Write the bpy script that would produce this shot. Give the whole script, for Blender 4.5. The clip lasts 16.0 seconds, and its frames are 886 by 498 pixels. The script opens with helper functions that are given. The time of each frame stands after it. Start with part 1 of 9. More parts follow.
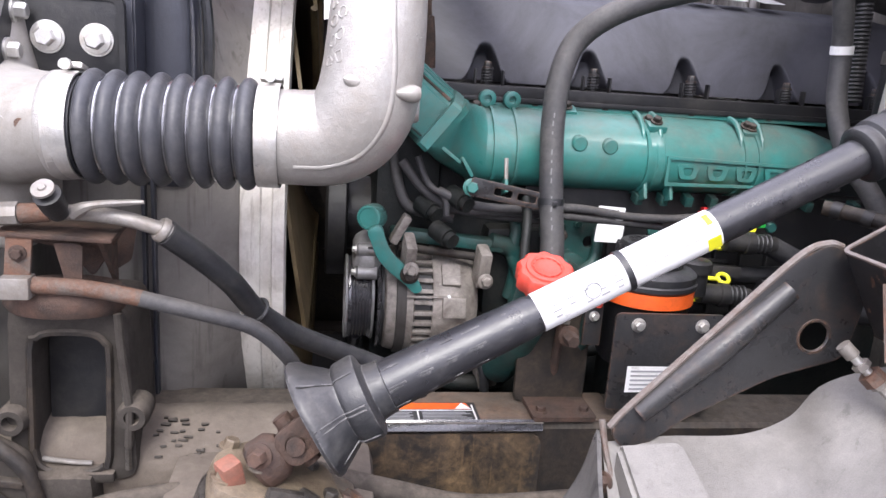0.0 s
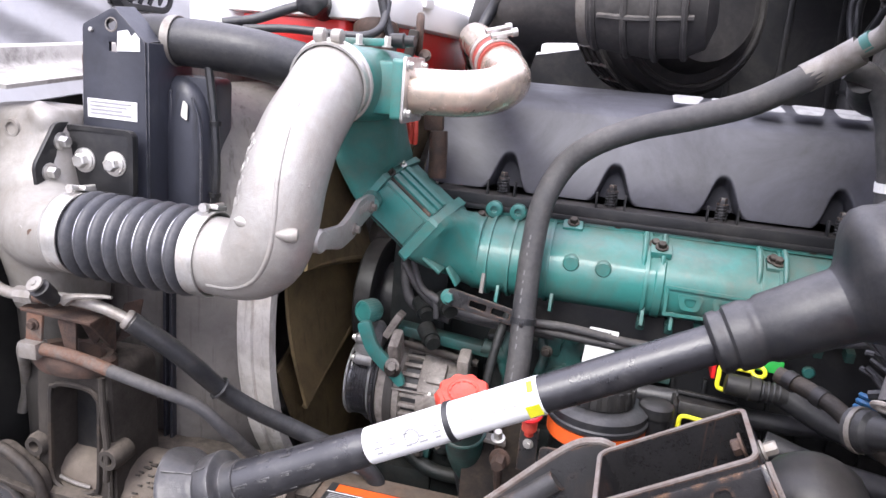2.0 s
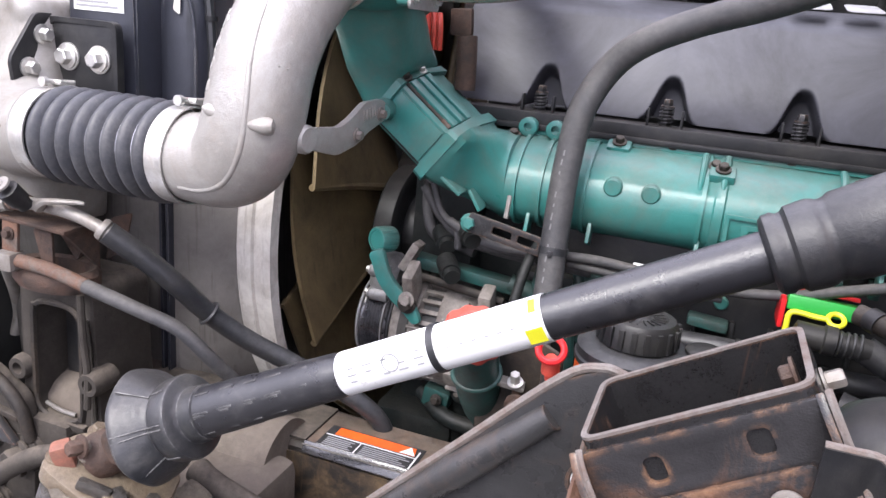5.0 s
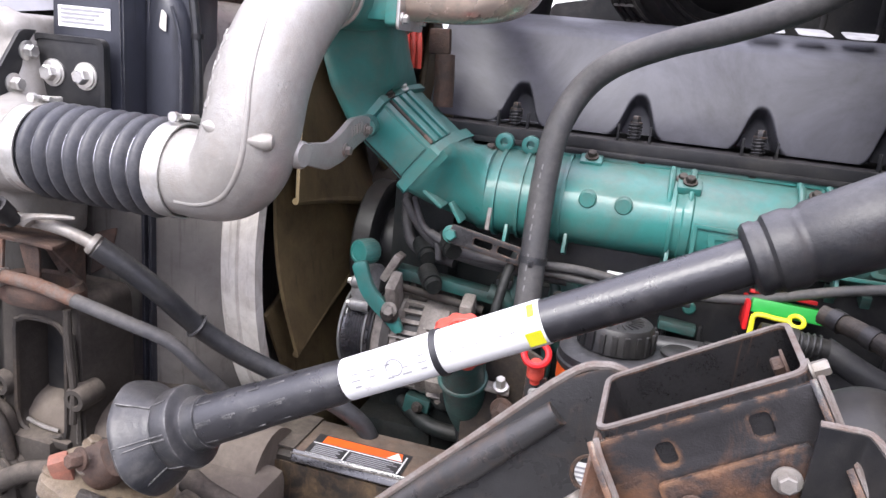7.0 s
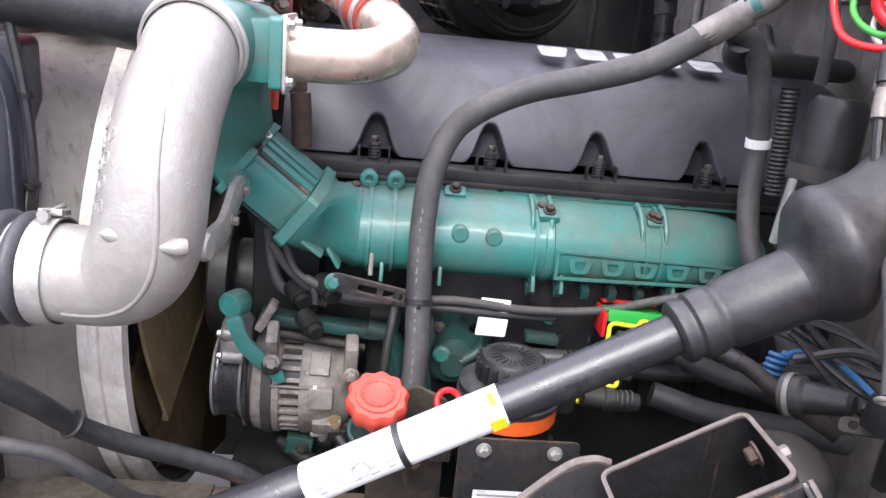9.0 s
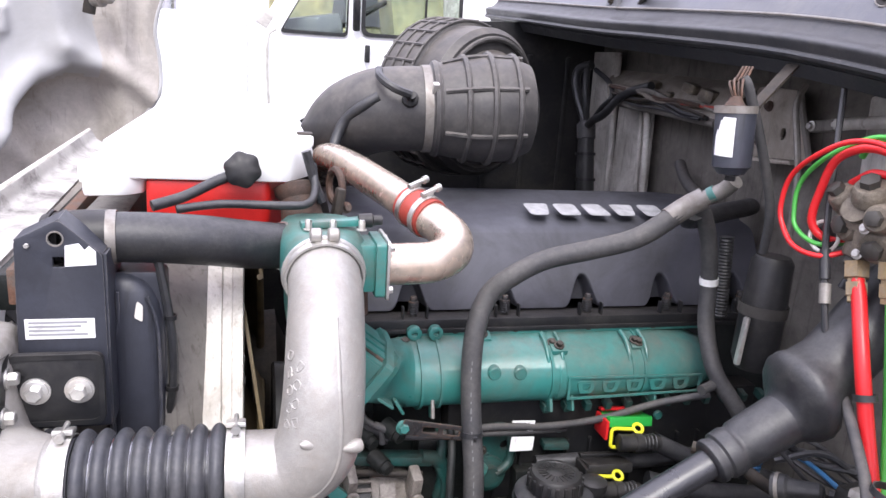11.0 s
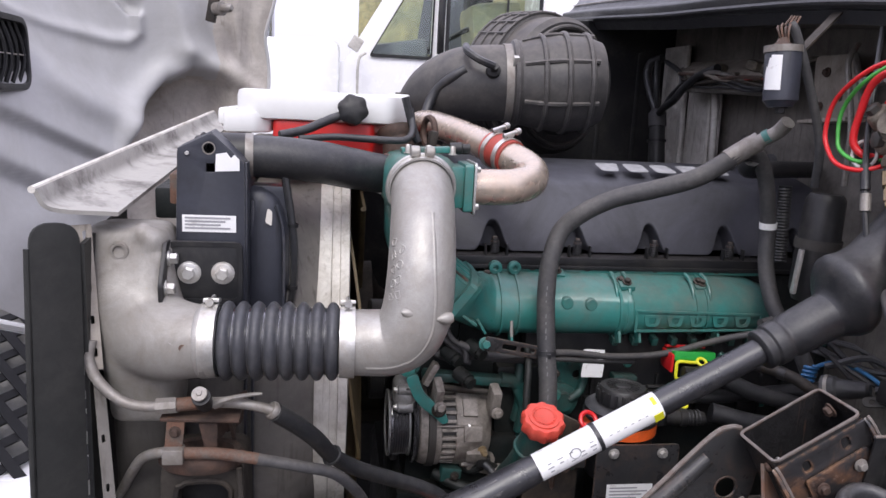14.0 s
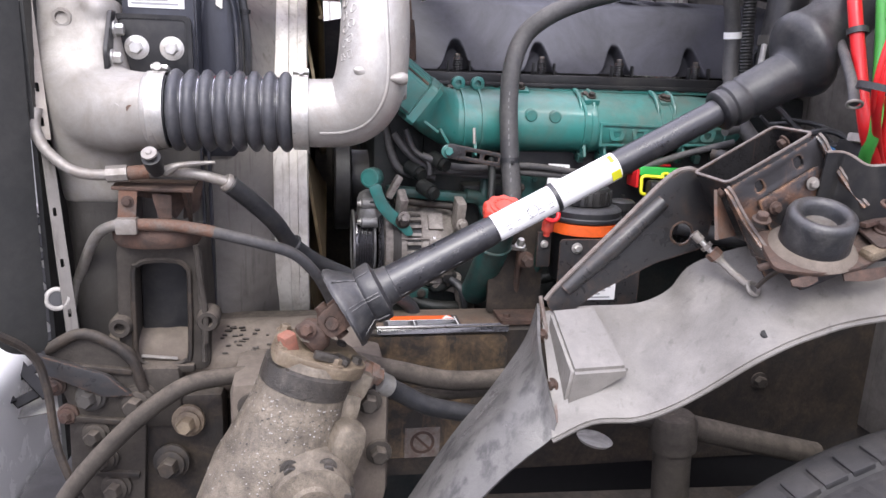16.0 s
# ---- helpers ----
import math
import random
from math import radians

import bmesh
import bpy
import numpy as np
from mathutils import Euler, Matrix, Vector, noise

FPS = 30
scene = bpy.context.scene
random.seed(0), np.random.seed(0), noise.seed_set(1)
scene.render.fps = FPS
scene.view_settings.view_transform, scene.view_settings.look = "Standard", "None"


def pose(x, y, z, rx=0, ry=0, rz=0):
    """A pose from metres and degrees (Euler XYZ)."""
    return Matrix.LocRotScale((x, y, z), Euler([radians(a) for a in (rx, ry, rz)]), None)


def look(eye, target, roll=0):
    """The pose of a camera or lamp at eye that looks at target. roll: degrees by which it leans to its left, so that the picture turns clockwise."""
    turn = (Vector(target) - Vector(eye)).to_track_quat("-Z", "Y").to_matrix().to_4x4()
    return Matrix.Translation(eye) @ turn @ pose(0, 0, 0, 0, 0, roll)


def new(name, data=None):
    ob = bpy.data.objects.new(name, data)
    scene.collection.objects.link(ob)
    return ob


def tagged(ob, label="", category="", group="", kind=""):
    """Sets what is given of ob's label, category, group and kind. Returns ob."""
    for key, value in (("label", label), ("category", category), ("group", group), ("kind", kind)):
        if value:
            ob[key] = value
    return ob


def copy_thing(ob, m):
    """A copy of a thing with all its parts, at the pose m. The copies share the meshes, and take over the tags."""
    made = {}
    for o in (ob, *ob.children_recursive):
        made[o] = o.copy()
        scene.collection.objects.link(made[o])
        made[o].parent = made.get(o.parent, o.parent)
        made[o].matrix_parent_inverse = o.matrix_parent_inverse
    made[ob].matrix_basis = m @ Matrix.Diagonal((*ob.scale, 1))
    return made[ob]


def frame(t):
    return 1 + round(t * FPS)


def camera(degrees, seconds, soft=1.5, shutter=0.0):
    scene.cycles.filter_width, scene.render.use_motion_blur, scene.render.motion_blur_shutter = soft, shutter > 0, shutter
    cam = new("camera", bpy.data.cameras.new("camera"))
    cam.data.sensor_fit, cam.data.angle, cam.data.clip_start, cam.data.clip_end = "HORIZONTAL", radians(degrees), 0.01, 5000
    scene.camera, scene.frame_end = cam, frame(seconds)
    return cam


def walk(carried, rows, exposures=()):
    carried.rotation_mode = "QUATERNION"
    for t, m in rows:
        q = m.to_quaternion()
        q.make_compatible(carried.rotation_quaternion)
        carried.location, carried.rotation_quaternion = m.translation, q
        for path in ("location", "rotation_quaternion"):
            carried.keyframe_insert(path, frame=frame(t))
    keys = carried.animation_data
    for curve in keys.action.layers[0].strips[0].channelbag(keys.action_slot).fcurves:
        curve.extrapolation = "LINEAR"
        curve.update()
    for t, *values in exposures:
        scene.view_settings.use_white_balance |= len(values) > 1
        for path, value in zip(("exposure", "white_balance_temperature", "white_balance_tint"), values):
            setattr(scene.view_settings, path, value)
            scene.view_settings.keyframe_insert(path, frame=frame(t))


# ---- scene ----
cam = camera(61.1, 16.0)
METRES, EYE, TILT, LEAN, TURN = 2.05, 1.4, -14.0, -4.0, -8.0
ROWS = [
    (0.0, 0.0, 0.0, 0.0, 0.0, 0.0, -0.0),
    (0.5, 0.0337, -0.0167, 0.0195, 3.47, -0.54, -0.54),
    (1.0, 0.0731, -0.0297, 0.0368, 3.67, -3.42, -2.48),
    (1.5, 0.1571, -0.0298, 0.0571, 12.45, 0.04, -5.75),
    (2.0, 0.2058, 0.0052, 0.0689, 21.63, 0.52, -6.42),
    (2.5, 0.2049, 0.0206, 0.061, 22.93, 0.54, -8.57),
    (3.0, 0.2158, 0.0583, 0.0559, 28.63, 0.8, -11.82),
    (3.5, 0.2256, 0.079, 0.0535, 30.61, -1.51, -8.84),
    (4.0, 0.2188, 0.0825, 0.0468, 30.2, -1.18, -9.18),
    (4.5, 0.2184, 0.0833, 0.0432, 29.03, -1.75, -7.53),
    (5.0, 0.2165, 0.0814, 0.0406, 27.52, -2.27, -8.05),
    (7.5, 0.1934, 0.0533, 0.0374, 20.52, -0.31, -6.5),
    (8.0, 0.1776, 0.0494, 0.0422, 14.02, -0.67, -6.66),
    (8.5, 0.1586, 0.0504, 0.0552, 8.2, -1.7, -5.92),
    (9.0, 0.1198, 0.033, 0.0969, 4.26, -3.91, -2.7),
    (9.5, 0.0741, 0.0247, 0.1245, 1.63, -2.89, -3.17),
    (12.0, -0.0204, -0.143, 0.2048, -8.4, -0.78, 4.73),
    (12.5, -0.0233, -0.1515, 0.2056, -7.46, 0.16, 4.5),
    (13.0, -0.025, -0.1551, 0.1892, -3.8, 2.91, 4.06),
    (13.5, -0.0225, -0.1532, 0.1301, 0.18, 2.4, 1.21),
    (14.0, -0.0162, -0.1573, 0.0937, 0.06, 2.63, 1.05),
    (14.5, -0.018, -0.1649, 0.0516, 0.66, 3.91, 2.27),
    (15.0, -0.015, -0.164, 0.007, -0.28, 0.83, 2.47),
    (15.5, -0.0072, -0.1538, -0.0188, -2.35, -0.32, 3.12),
    (16.0, -0.0002, -0.1485, -0.0368, -1.03, -0.53, 2.29),
]
walk(cam, [(t, pose(0, 0, EYE, TILT, LEAN, TURN) @ pose(METRES * x, METRES * y, METRES * z, 90 + pitch, roll, yaw)) for t, x, y, z, yaw, pitch, roll in ROWS],
     [(0.0, 1.45), (1.0, 1.50), (3.0, 1.49), (5.2, 1.52), (7.5, 1.53), (9.0, 1.51), (9.7, 1.52), (11.8, 0.95), (12.4, 0.84), (13.0, 0.66), (13.5, 0.42), (14.0, 0.48), (14.5, 0.66), (15.5, 1.13), (16.0, 1.27)])

# ---- world and light: bright overcast day ----
world = bpy.data.worlds.new("overcast_sky")
world.use_nodes = True
wn = world.node_tree
sky = wn.nodes.new("ShaderNodeTexSky")
sky.sky_type, sky.sun_disc = "NISHITA", False
sky.sun_elevation, sky.sun_rotation = radians(58), radians(200)
sky.air_density, sky.dust_density, sky.ozone_density = 1.0, 4.0, 1.0
wash = wn.nodes.new("ShaderNodeMix")
wash.data_type = "RGBA"
wash.inputs["Factor"].default_value = 0.8
# cloud cover: three times brighter overhead than at the horizon
updir = wn.nodes.new("ShaderNodeSeparateXYZ")
wn.links.new(wn.nodes.new("ShaderNodeTexCoord").outputs["Generated"], updir.inputs[0])
cloud = wn.nodes.new("ShaderNodeMapRange")
cloud.data_type = "FLOAT_VECTOR"
cloud.inputs[7].default_value, cloud.inputs[8].default_value = (0, 0, 0), (1, 1, 1)
cloud.inputs[9].default_value, cloud.inputs[10].default_value = (5.15, 4.98, 6.15), (10.8, 10.45, 12.9)
wn.links.new(updir.outputs["Z"], cloud.inputs[6])
wn.links.new(sky.outputs[0], wash.inputs["A"])
wn.links.new(cloud.outputs["Vector"], wash.inputs["B"])
wn.links.new(wash.outputs["Result"], wn.nodes["Background"].inputs[0])
wn.nodes["Background"].inputs[1].default_value = 0.15
scene.world = world
sun = new("sun", bpy.data.lights.new("sun", "SUN"))
sun.data.energy, sun.data.angle, sun.data.color = 1.2, radians(25), (1.0, 0.98, 0.95)
sun.matrix_world = look((-0.6, -2.2, 4.6), (0.2, 0.9, 1.2))


# ---- materials ----
def material(name, base, rough=0.5, metal=0.0, grain=220.0, vary=0.18, bump=0.15, stain=None, amount=0.5, size=9.0, coat=0.0, sharp=0.12, spec=0.5,
             dust=0.0, edge=None, streak=0.0, speck=0.0, crust=0.0, powder=(0.20, 0.175, 0.145)):
    """Paint, rubber or metal, in metres: grain, cloudy variation, stains with ragged rims, and where asked
    settled dust on upper faces, bare or rusty edges, vertical runs, spatter and caked relief."""
    m = bpy.data.materials.new(name)
    m.use_nodes = True
    n, l = m.node_tree.nodes, m.node_tree.links
    bsdf = n["Principled BSDF"]
    at = n.new("ShaderNodeTexCoord").outputs["Object"]

    def noise_at(scale, detail=4.0, rough_=0.6, distort=0.0, stretch=None):
        t = n.new("ShaderNodeTexNoise")
        t.inputs["Scale"].default_value, t.inputs["Detail"].default_value, t.inputs["Roughness"].default_value = scale, detail, rough_
        t.inputs["Distortion"].default_value = distort
        src = at
        if stretch:
            mp = n.new("ShaderNodeMapping")
            mp.inputs["Scale"].default_value = stretch
            l.new(at, mp.inputs["Vector"])
            src = mp.outputs["Vector"]
        l.new(src, t.inputs["Vector"])
        return t.outputs["Fac"]

    def ramp(src, lo, hi, a=0.0, b=1.0):
        r = n.new("ShaderNodeMapRange")
        r.inputs["From Min"].default_value, r.inputs["From Max"].default_value = lo, hi
        r.inputs["To Min"].default_value, r.inputs["To Max"].default_value = a, b
        l.new(src, r.inputs["Value"])
        return r.outputs["Result"]

    def calc(op, a, b):
        k = n.new("ShaderNodeMath")
        k.operation = op
        for i, v in enumerate((a, b)):
            if isinstance(v, (int, float)):
                k.inputs[i].default_value = v
            else:
                l.new(v, k.inputs[i])
        return k.outputs[0]

    def mix(fac, a, b):
        x = n.new("ShaderNodeMix")
        x.data_type = "RGBA"
        l.new(fac, x.inputs["Factor"])
        for sock, v in (("A", a), ("B", b)):
            if isinstance(v, tuple):
                x.inputs[sock].default_value = (*v, 1)
            else:
                l.new(v, x.inputs[sock])
        return x.outputs["Result"]

    fine = noise_at(grain * 3.2, 2.0)
    mid = noise_at(size * 7.0, 6.0, 0.68, 0.3)
    broad = noise_at(size * 1.4, 5.0, 0.62, 0.4)
    tone = calc("ADD", calc("MULTIPLY", fine, 0.28), calc("ADD", calc("MULTIPLY", mid, 0.36), calc("MULTIPLY", broad, 0.36)))
    col = mix(ramp(tone, 0.33, 0.67), tuple(c * (1 - 1.25 * vary) for c in base), tuple(min(1.0, c * (1 + 1.1 * vary)) for c in base))
    rough_out = ramp(broad, 0.2, 0.8, max(0.03, rough - 0.1), min(1.0, rough + 0.1))
    metal_out = None
    if metal > 0:
        metal_out = metal

    def cover(fac, colour, rise):
        """Lay a dull layer over what is there."""
        nonlocal col, rough_out, metal_out
        col = mix(fac, col, mix(ramp(mid, 0.3, 0.7), tuple(c * 0.72 for c in colour), tuple(min(1.0, c * 1.1) for c in colour)))
        rough_out = calc("MINIMUM", calc("ADD", rough_out, calc("MULTIPLY", fac, rise)), 1.0)
        if metal_out is not None:
            metal_out = calc("MULTIPLY", metal_out, calc("SUBTRACT", 1.0, fac))

    if stain:
        blot = noise_at(size, 9.0, 0.7, 0.5)
        rim = 0.72 - 0.44 * amount
        fac = ramp(blot, rim - sharp / 2, rim + sharp / 2)
        cover(calc("MULTIPLY", fac, ramp(mid, 0.25, 0.6, 0.45, 1.0)), stain, 0.12)
    if streak:
        run = noise_at(1.0, 6.0, 0.62, 0.15, (size * 9, size * 9, size * 0.55))
        cover(ramp(run, 0.60 - 0.12 * streak, 0.74 - 0.12 * streak, 0.0, min(1.0, 0.4 + streak)), stain or powder, 0.1)
    if speck:
        spat = noise_at(grain * 0.55, 3.0, 0.5)
        cover(ramp(spat, 0.70 - 0.10 * speck, 0.74 - 0.10 * speck, 0.0, 0.8), tuple(min(1.0, c * 1.6) for c in powder), 0.1)
    if edge:
        bv = n.new("ShaderNodeBevel")
        bv.samples = 4
        bv.inputs["Radius"].default_value = edge[1]
        geo = n.new("ShaderNodeNewGeometry")
        dt = n.new("ShaderNodeVectorMath")
        dt.operation = "DOT_PRODUCT"
        l.new(bv.outputs["Normal"], dt.inputs[0])
        l.new(geo.outputs["Normal"], dt.inputs[1])
        worn = calc("MULTIPLY", ramp(dt.outputs["Value"], 0.985, 0.90), ramp(noise_at(size * 4, 6.0, 0.7), 0.42, 0.58))
        cover(worn, edge[0], 0.05)
    if dust:
        up = n.new("ShaderNodeSeparateXYZ")
        l.new(n.new("ShaderNodeNewGeometry").outputs["Normal"], up.inputs[0])
        lie = calc("MULTIPLY", ramp(up.outputs["Z"], 0.1, 0.95, 0.0, dust), ramp(noise_at(size * 2.6, 7.0, 0.66), 0.32, 0.62, 0.25, 1.0))
        cover(lie, powder, 0.2)
    l.new(col, bsdf.inputs["Base Color"])
    l.new(rough_out, bsdf.inputs["Roughness"])
    if isinstance(metal_out, (int, float)):
        bsdf.inputs["Metallic"].default_value = metal_out
    elif metal_out is not None:
        l.new(metal_out, bsdf.inputs["Metallic"])
    bsdf.inputs["Coat Weight"].default_value = coat
    bsdf.inputs["Specular IOR Level"].default_value = spec
    if bump:
        b = n.new("ShaderNodeBump")
        b.inputs["Strength"].default_value, b.inputs["Distance"].default_value = min(1.0, bump * 1.5), 0.0006
        l.new(fine, b.inputs["Height"])
        b2 = n.new("ShaderNodeBump")
        b2.inputs["Strength"].default_value, b2.inputs["Distance"].default_value = min(1.0, 0.15 + bump * 0.6 + crust), 0.0022 + 0.009 * crust
        l.new(mid if not crust else noise_at(grain * 1.5, 5.0, 0.65), b2.inputs["Height"])
        l.new(b.outputs["Normal"], b2.inputs["Normal"])
        l.new(b2.outputs["Normal"], bsdf.inputs["Normal"])
    return m


def glass(name, tint=(0.85, 0.95, 0.92)):
    m = bpy.data.materials.new(name)
    m.use_nodes = True
    b = m.node_tree.nodes["Principled BSDF"]
    b.inputs["Base Color"].default_value = (*tint, 1)
    b.inputs["Transmission Weight"].default_value = 1.0
    b.inputs["Roughness"].default_value = 0.02
    b.inputs["IOR"].default_value = 1.45
    return m



def milky(m, amount):
    """Let light through a thin plastic wall."""
    b = m.node_tree.nodes["Principled BSDF"]
    b.inputs["Transmission Weight"].default_value = amount
    return m


M = dict(
    cast=material("cast_aluminium", (0.385, 0.372, 0.348), 0.35, 0.45, 200, 0.13, 0.32, (0.25, 0.225, 0.195), 0.40, 16, sharp=0.35, speck=0.12, powder=(0.24, 0.22, 0.20)),
    steel=material("zinc_steel", (0.62, 0.61, 0.58), 0.33, 0.85, 300, 0.12, 0.15, (0.35, 0.30, 0.24), 0.3, 30, sharp=0.3),
    egr=material("satin_steel_pipe", (0.62, 0.55, 0.47), 0.2, 0.95, 160, 0.08, 0.05, (0.42, 0.30, 0.22), 0.40, 9, sharp=0.6),
    rubber=material("black_rubber", (0.018, 0.019, 0.022), 0.38, 0, 380, 0.3, 0.12, (0.052, 0.05, 0.047), 0.26, 26, sharp=0.4, dust=0.25, powder=(0.17, 0.165, 0.165)),
    dustrubber=material("dusty_rubber", (0.021, 0.022, 0.025), 0.34, 0, 300, 0.25, 0.18, (0.08, 0.078, 0.074), 0.28, 28, sharp=0.3, edge=((0.19, 0.185, 0.18), 0.002), dust=0.15, spec=0.6),
    bellows=material("bellows_rubber", (0.040, 0.042, 0.050), 0.40, 0, 500, 0.2, 0.15, (0.10, 0.098, 0.095), 0.28, 30, sharp=0.5),
    hose=material("braided_hose", (0.044, 0.044, 0.048), 0.58, 0, 500, 0.25, 0.3, (0.10, 0.096, 0.09), 0.36, 16, sharp=0.4, dust=0.3),
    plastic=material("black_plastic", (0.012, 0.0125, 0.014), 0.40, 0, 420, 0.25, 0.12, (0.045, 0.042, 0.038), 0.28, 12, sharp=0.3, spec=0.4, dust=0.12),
    navy=material("dark_navy_paint", (0.040, 0.043, 0.056), 0.38, 0, 260, 0.2, 0.08, (0.018, 0.019, 0.023), 0.34, 9, sharp=0.4, edge=((0.20, 0.19, 0.18), 0.0015), streak=0.3, spec=0.45),
    cover=material("valve_cover_plastic", (0.076, 0.077, 0.091), 0.46, 0, 600, 0.12, 0.08, (0.031, 0.031, 0.033), 0.36, 6, sharp=0.3, spec=0.34),
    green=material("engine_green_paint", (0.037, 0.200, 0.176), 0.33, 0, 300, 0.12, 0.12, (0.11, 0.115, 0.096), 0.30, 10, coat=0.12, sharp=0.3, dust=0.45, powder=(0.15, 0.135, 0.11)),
    # next two: dirty and oily, bases also lowered to deepen shade between parts
    greendirtydim=material("dirty_green_paint", (0.014, 0.082, 0.073), 0.42, 0, 300, 0.25, 0.2, (0.040, 0.040, 0.036), 0.45, 18, sharp=0.3, dust=0.3, powder=(0.10, 0.095, 0.08)),
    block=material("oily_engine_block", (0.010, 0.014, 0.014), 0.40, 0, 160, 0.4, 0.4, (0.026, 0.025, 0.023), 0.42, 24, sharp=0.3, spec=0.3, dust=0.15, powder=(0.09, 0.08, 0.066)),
    alu=material("grey_alternator_casting", (0.30, 0.272, 0.240), 0.46, 0.2, 300, 0.25, 0.35, (0.085, 0.067, 0.056), 0.40, 30, sharp=0.25, speck=0.15, powder=(0.25, 0.23, 0.2)),
    chrome=material("bright_machined_metal", (0.55, 0.55, 0.56), 0.22, 1.0, 200, 0.1, 0.05),
    dusty=material("dust_covered_steel", (0.044, 0.038, 0.032), 0.75, 0, 200, 0.3, 0.4, (0.018, 0.015, 0.013), 0.28, 20, sharp=0.3, dust=0.9, spec=0.3, powder=(0.145, 0.122, 0.098)),
    dustdark=material("dusty_black_casting", (0.018, 0.016, 0.0145), 0.6, 0, 200, 0.3, 0.4, (0.075, 0.055, 0.038), 0.30, 22, sharp=0.4, dust=0.35, spec=0.35),
    baffle=material("dark_grey_baffle", (0.022, 0.023, 0.022), 0.5, 0, 300, 0.2, 0.1, (0.04, 0.039, 0.036), 0.4, 8, sharp=0.5, spec=0.35),
    gear=material("oily_cast_gearbox", (0.205, 0.173, 0.132), 0.42, 0.0, 300, 0.66, 0.9, (0.050, 0.041, 0.031), 0.42, 30, sharp=0.4, streak=0.05, powder=(0.2, 0.17, 0.13)),
    rail=material("painted_frame_steel", (0.034, 0.030, 0.027), 0.36, 0, 220, 0.3, 0.3, (0.20, 0.135, 0.072), 0.42, 15, sharp=0.25, streak=0.25),
    railtop=material("worn_frame_top", (0.060, 0.050, 0.042), 0.42, 0, 220, 0.35, 0.4, (0.17, 0.10, 0.062), 0.42, 18, sharp=0.25, dust=0.5, powder=(0.22, 0.18, 0.14)),
    rust=material("rusty_steel", (0.085, 0.047, 0.032), 0.68, 0, 200, 0.4, 0.5, (0.030, 0.023, 0.019), 0.48, 30, sharp=0.25, crust=0.08, dust=0.2, powder=(0.15, 0.12, 0.095)),
    rustpaint=material("black_paint_with_rust", (0.028, 0.028, 0.029), 0.30, 0.0, 260, 0.25, 0.15, (0.085, 0.058, 0.044), 0.20, 26, sharp=0.25, edge=((0.15, 0.082, 0.05), 0.004), dust=0.2),
    shaftpaint=material("chipped_black_shaft_paint", (0.022, 0.022, 0.025), 0.31, 0.0, 300, 0.2, 0.07, (0.06, 0.058, 0.058), 0.18, 40, sharp=0.2, spec=0.75),
    rustedge=material("rusted_grey_edge", (0.19, 0.17, 0.155), 0.55, 0.2, 260, 0.25, 0.5, (0.11, 0.065, 0.045), 0.42, 60, sharp=0.3),
    copper=material("rust_brown_line", (0.135, 0.068, 0.042), 0.7, 0.0, 240, 0.35, 0.4, (0.12, 0.105, 0.09), 0.42, 36, sharp=0.2, crust=0.08),
    line=material("dull_aluminium_line", (0.27, 0.255, 0.235), 0.45, 0.45, 300, 0.14, 0.2, (0.15, 0.12, 0.092), 0.38, 34, sharp=0.3),
    shroud=material("grey_brown_shroud", (0.20, 0.187, 0.170), 0.55, 0, 300, 0.18, 0.14, (0.10, 0.090, 0.078), 0.38, 9, sharp=0.4, streak=0.5),
    ring=material("cream_shroud_ring", (0.68, 0.65, 0.59), 0.5, 0, 260, 0.10, 0.2, (0.33, 0.29, 0.23), 0.26, 16, sharp=0.3, streak=0.25),
    fan=material("tan_fan_plastic", (0.215, 0.158, 0.076), 0.5, 0, 160, 0.35, 0.2, (0.028, 0.021, 0.014), 0.54, 8, sharp=0.5, streak=0.1),
    shield=material("splashed_grey_liner", (0.215, 0.203, 0.184), 0.30, 0, 300, 0.3, 0.35, (0.095, 0.088, 0.077), 0.48, 9, sharp=0.5, streak=0.2),
    red=material("red_plastic", (0.72, 0.075, 0.05), 0.4, 0, 300, 0.1, 0.15, (0.50, 0.10, 0.07), 0.36, 40, sharp=0.4),
    redhose=material("red_air_hose", (0.62, 0.018, 0.022), 0.34, 0, 300, 0.1, 0.05),
    greenhose=material("green_air_hose", (0.075, 0.40, 0.07), 0.34, 0, 300, 0.1, 0.05),
    yellow=material("yellow_plastic", (0.75, 0.72, 0.03), 0.4, 0, 300, 0.06, 0.05),
    yelhose=material("yellow_air_hose", (0.70, 0.45, 0.03), 0.36, 0, 300, 0.1, 0.05),
    bluewire=material("blue_wire", (0.035, 0.14, 0.30), 0.4, 0, 300, 0.1, 0.05),
    orange=material("orange_ring", (0.85, 0.13, 0.02), 0.42, 0, 300, 0.1, 0.1, (0.55, 0.10, 0.03), 0.3, 30, sharp=0.3),
    conngreen=material("green_connector", (0.02, 0.33, 0.05), 0.4, 0, 300, 0.1, 0.05),
    white=material("white_sticker", (0.80, 0.80, 0.79), 0.45, 0, 200, 0.03, 0.04, (0.45, 0.42, 0.38), 0.18, 40, sharp=0.1),
    print=material("black_print", (0.03, 0.03, 0.03), 0.5, 0, 200, 0.1, 0.0),
    faintprint=material("faint_hose_print", (0.14, 0.14, 0.14), 0.6, 0, 300, 0.3, 0.0),
    markgrey=material("matt_grey_mark", (0.36, 0.36, 0.37), 0.85, 0, 200, 0.1, 0.0, (0.2, 0.2, 0.2), 0.35, 30, sharp=0.3, spec=0.1),
    greyprint=material("grey_print", (0.30, 0.30, 0.31), 0.5, 0, 200, 0.1, 0.0),
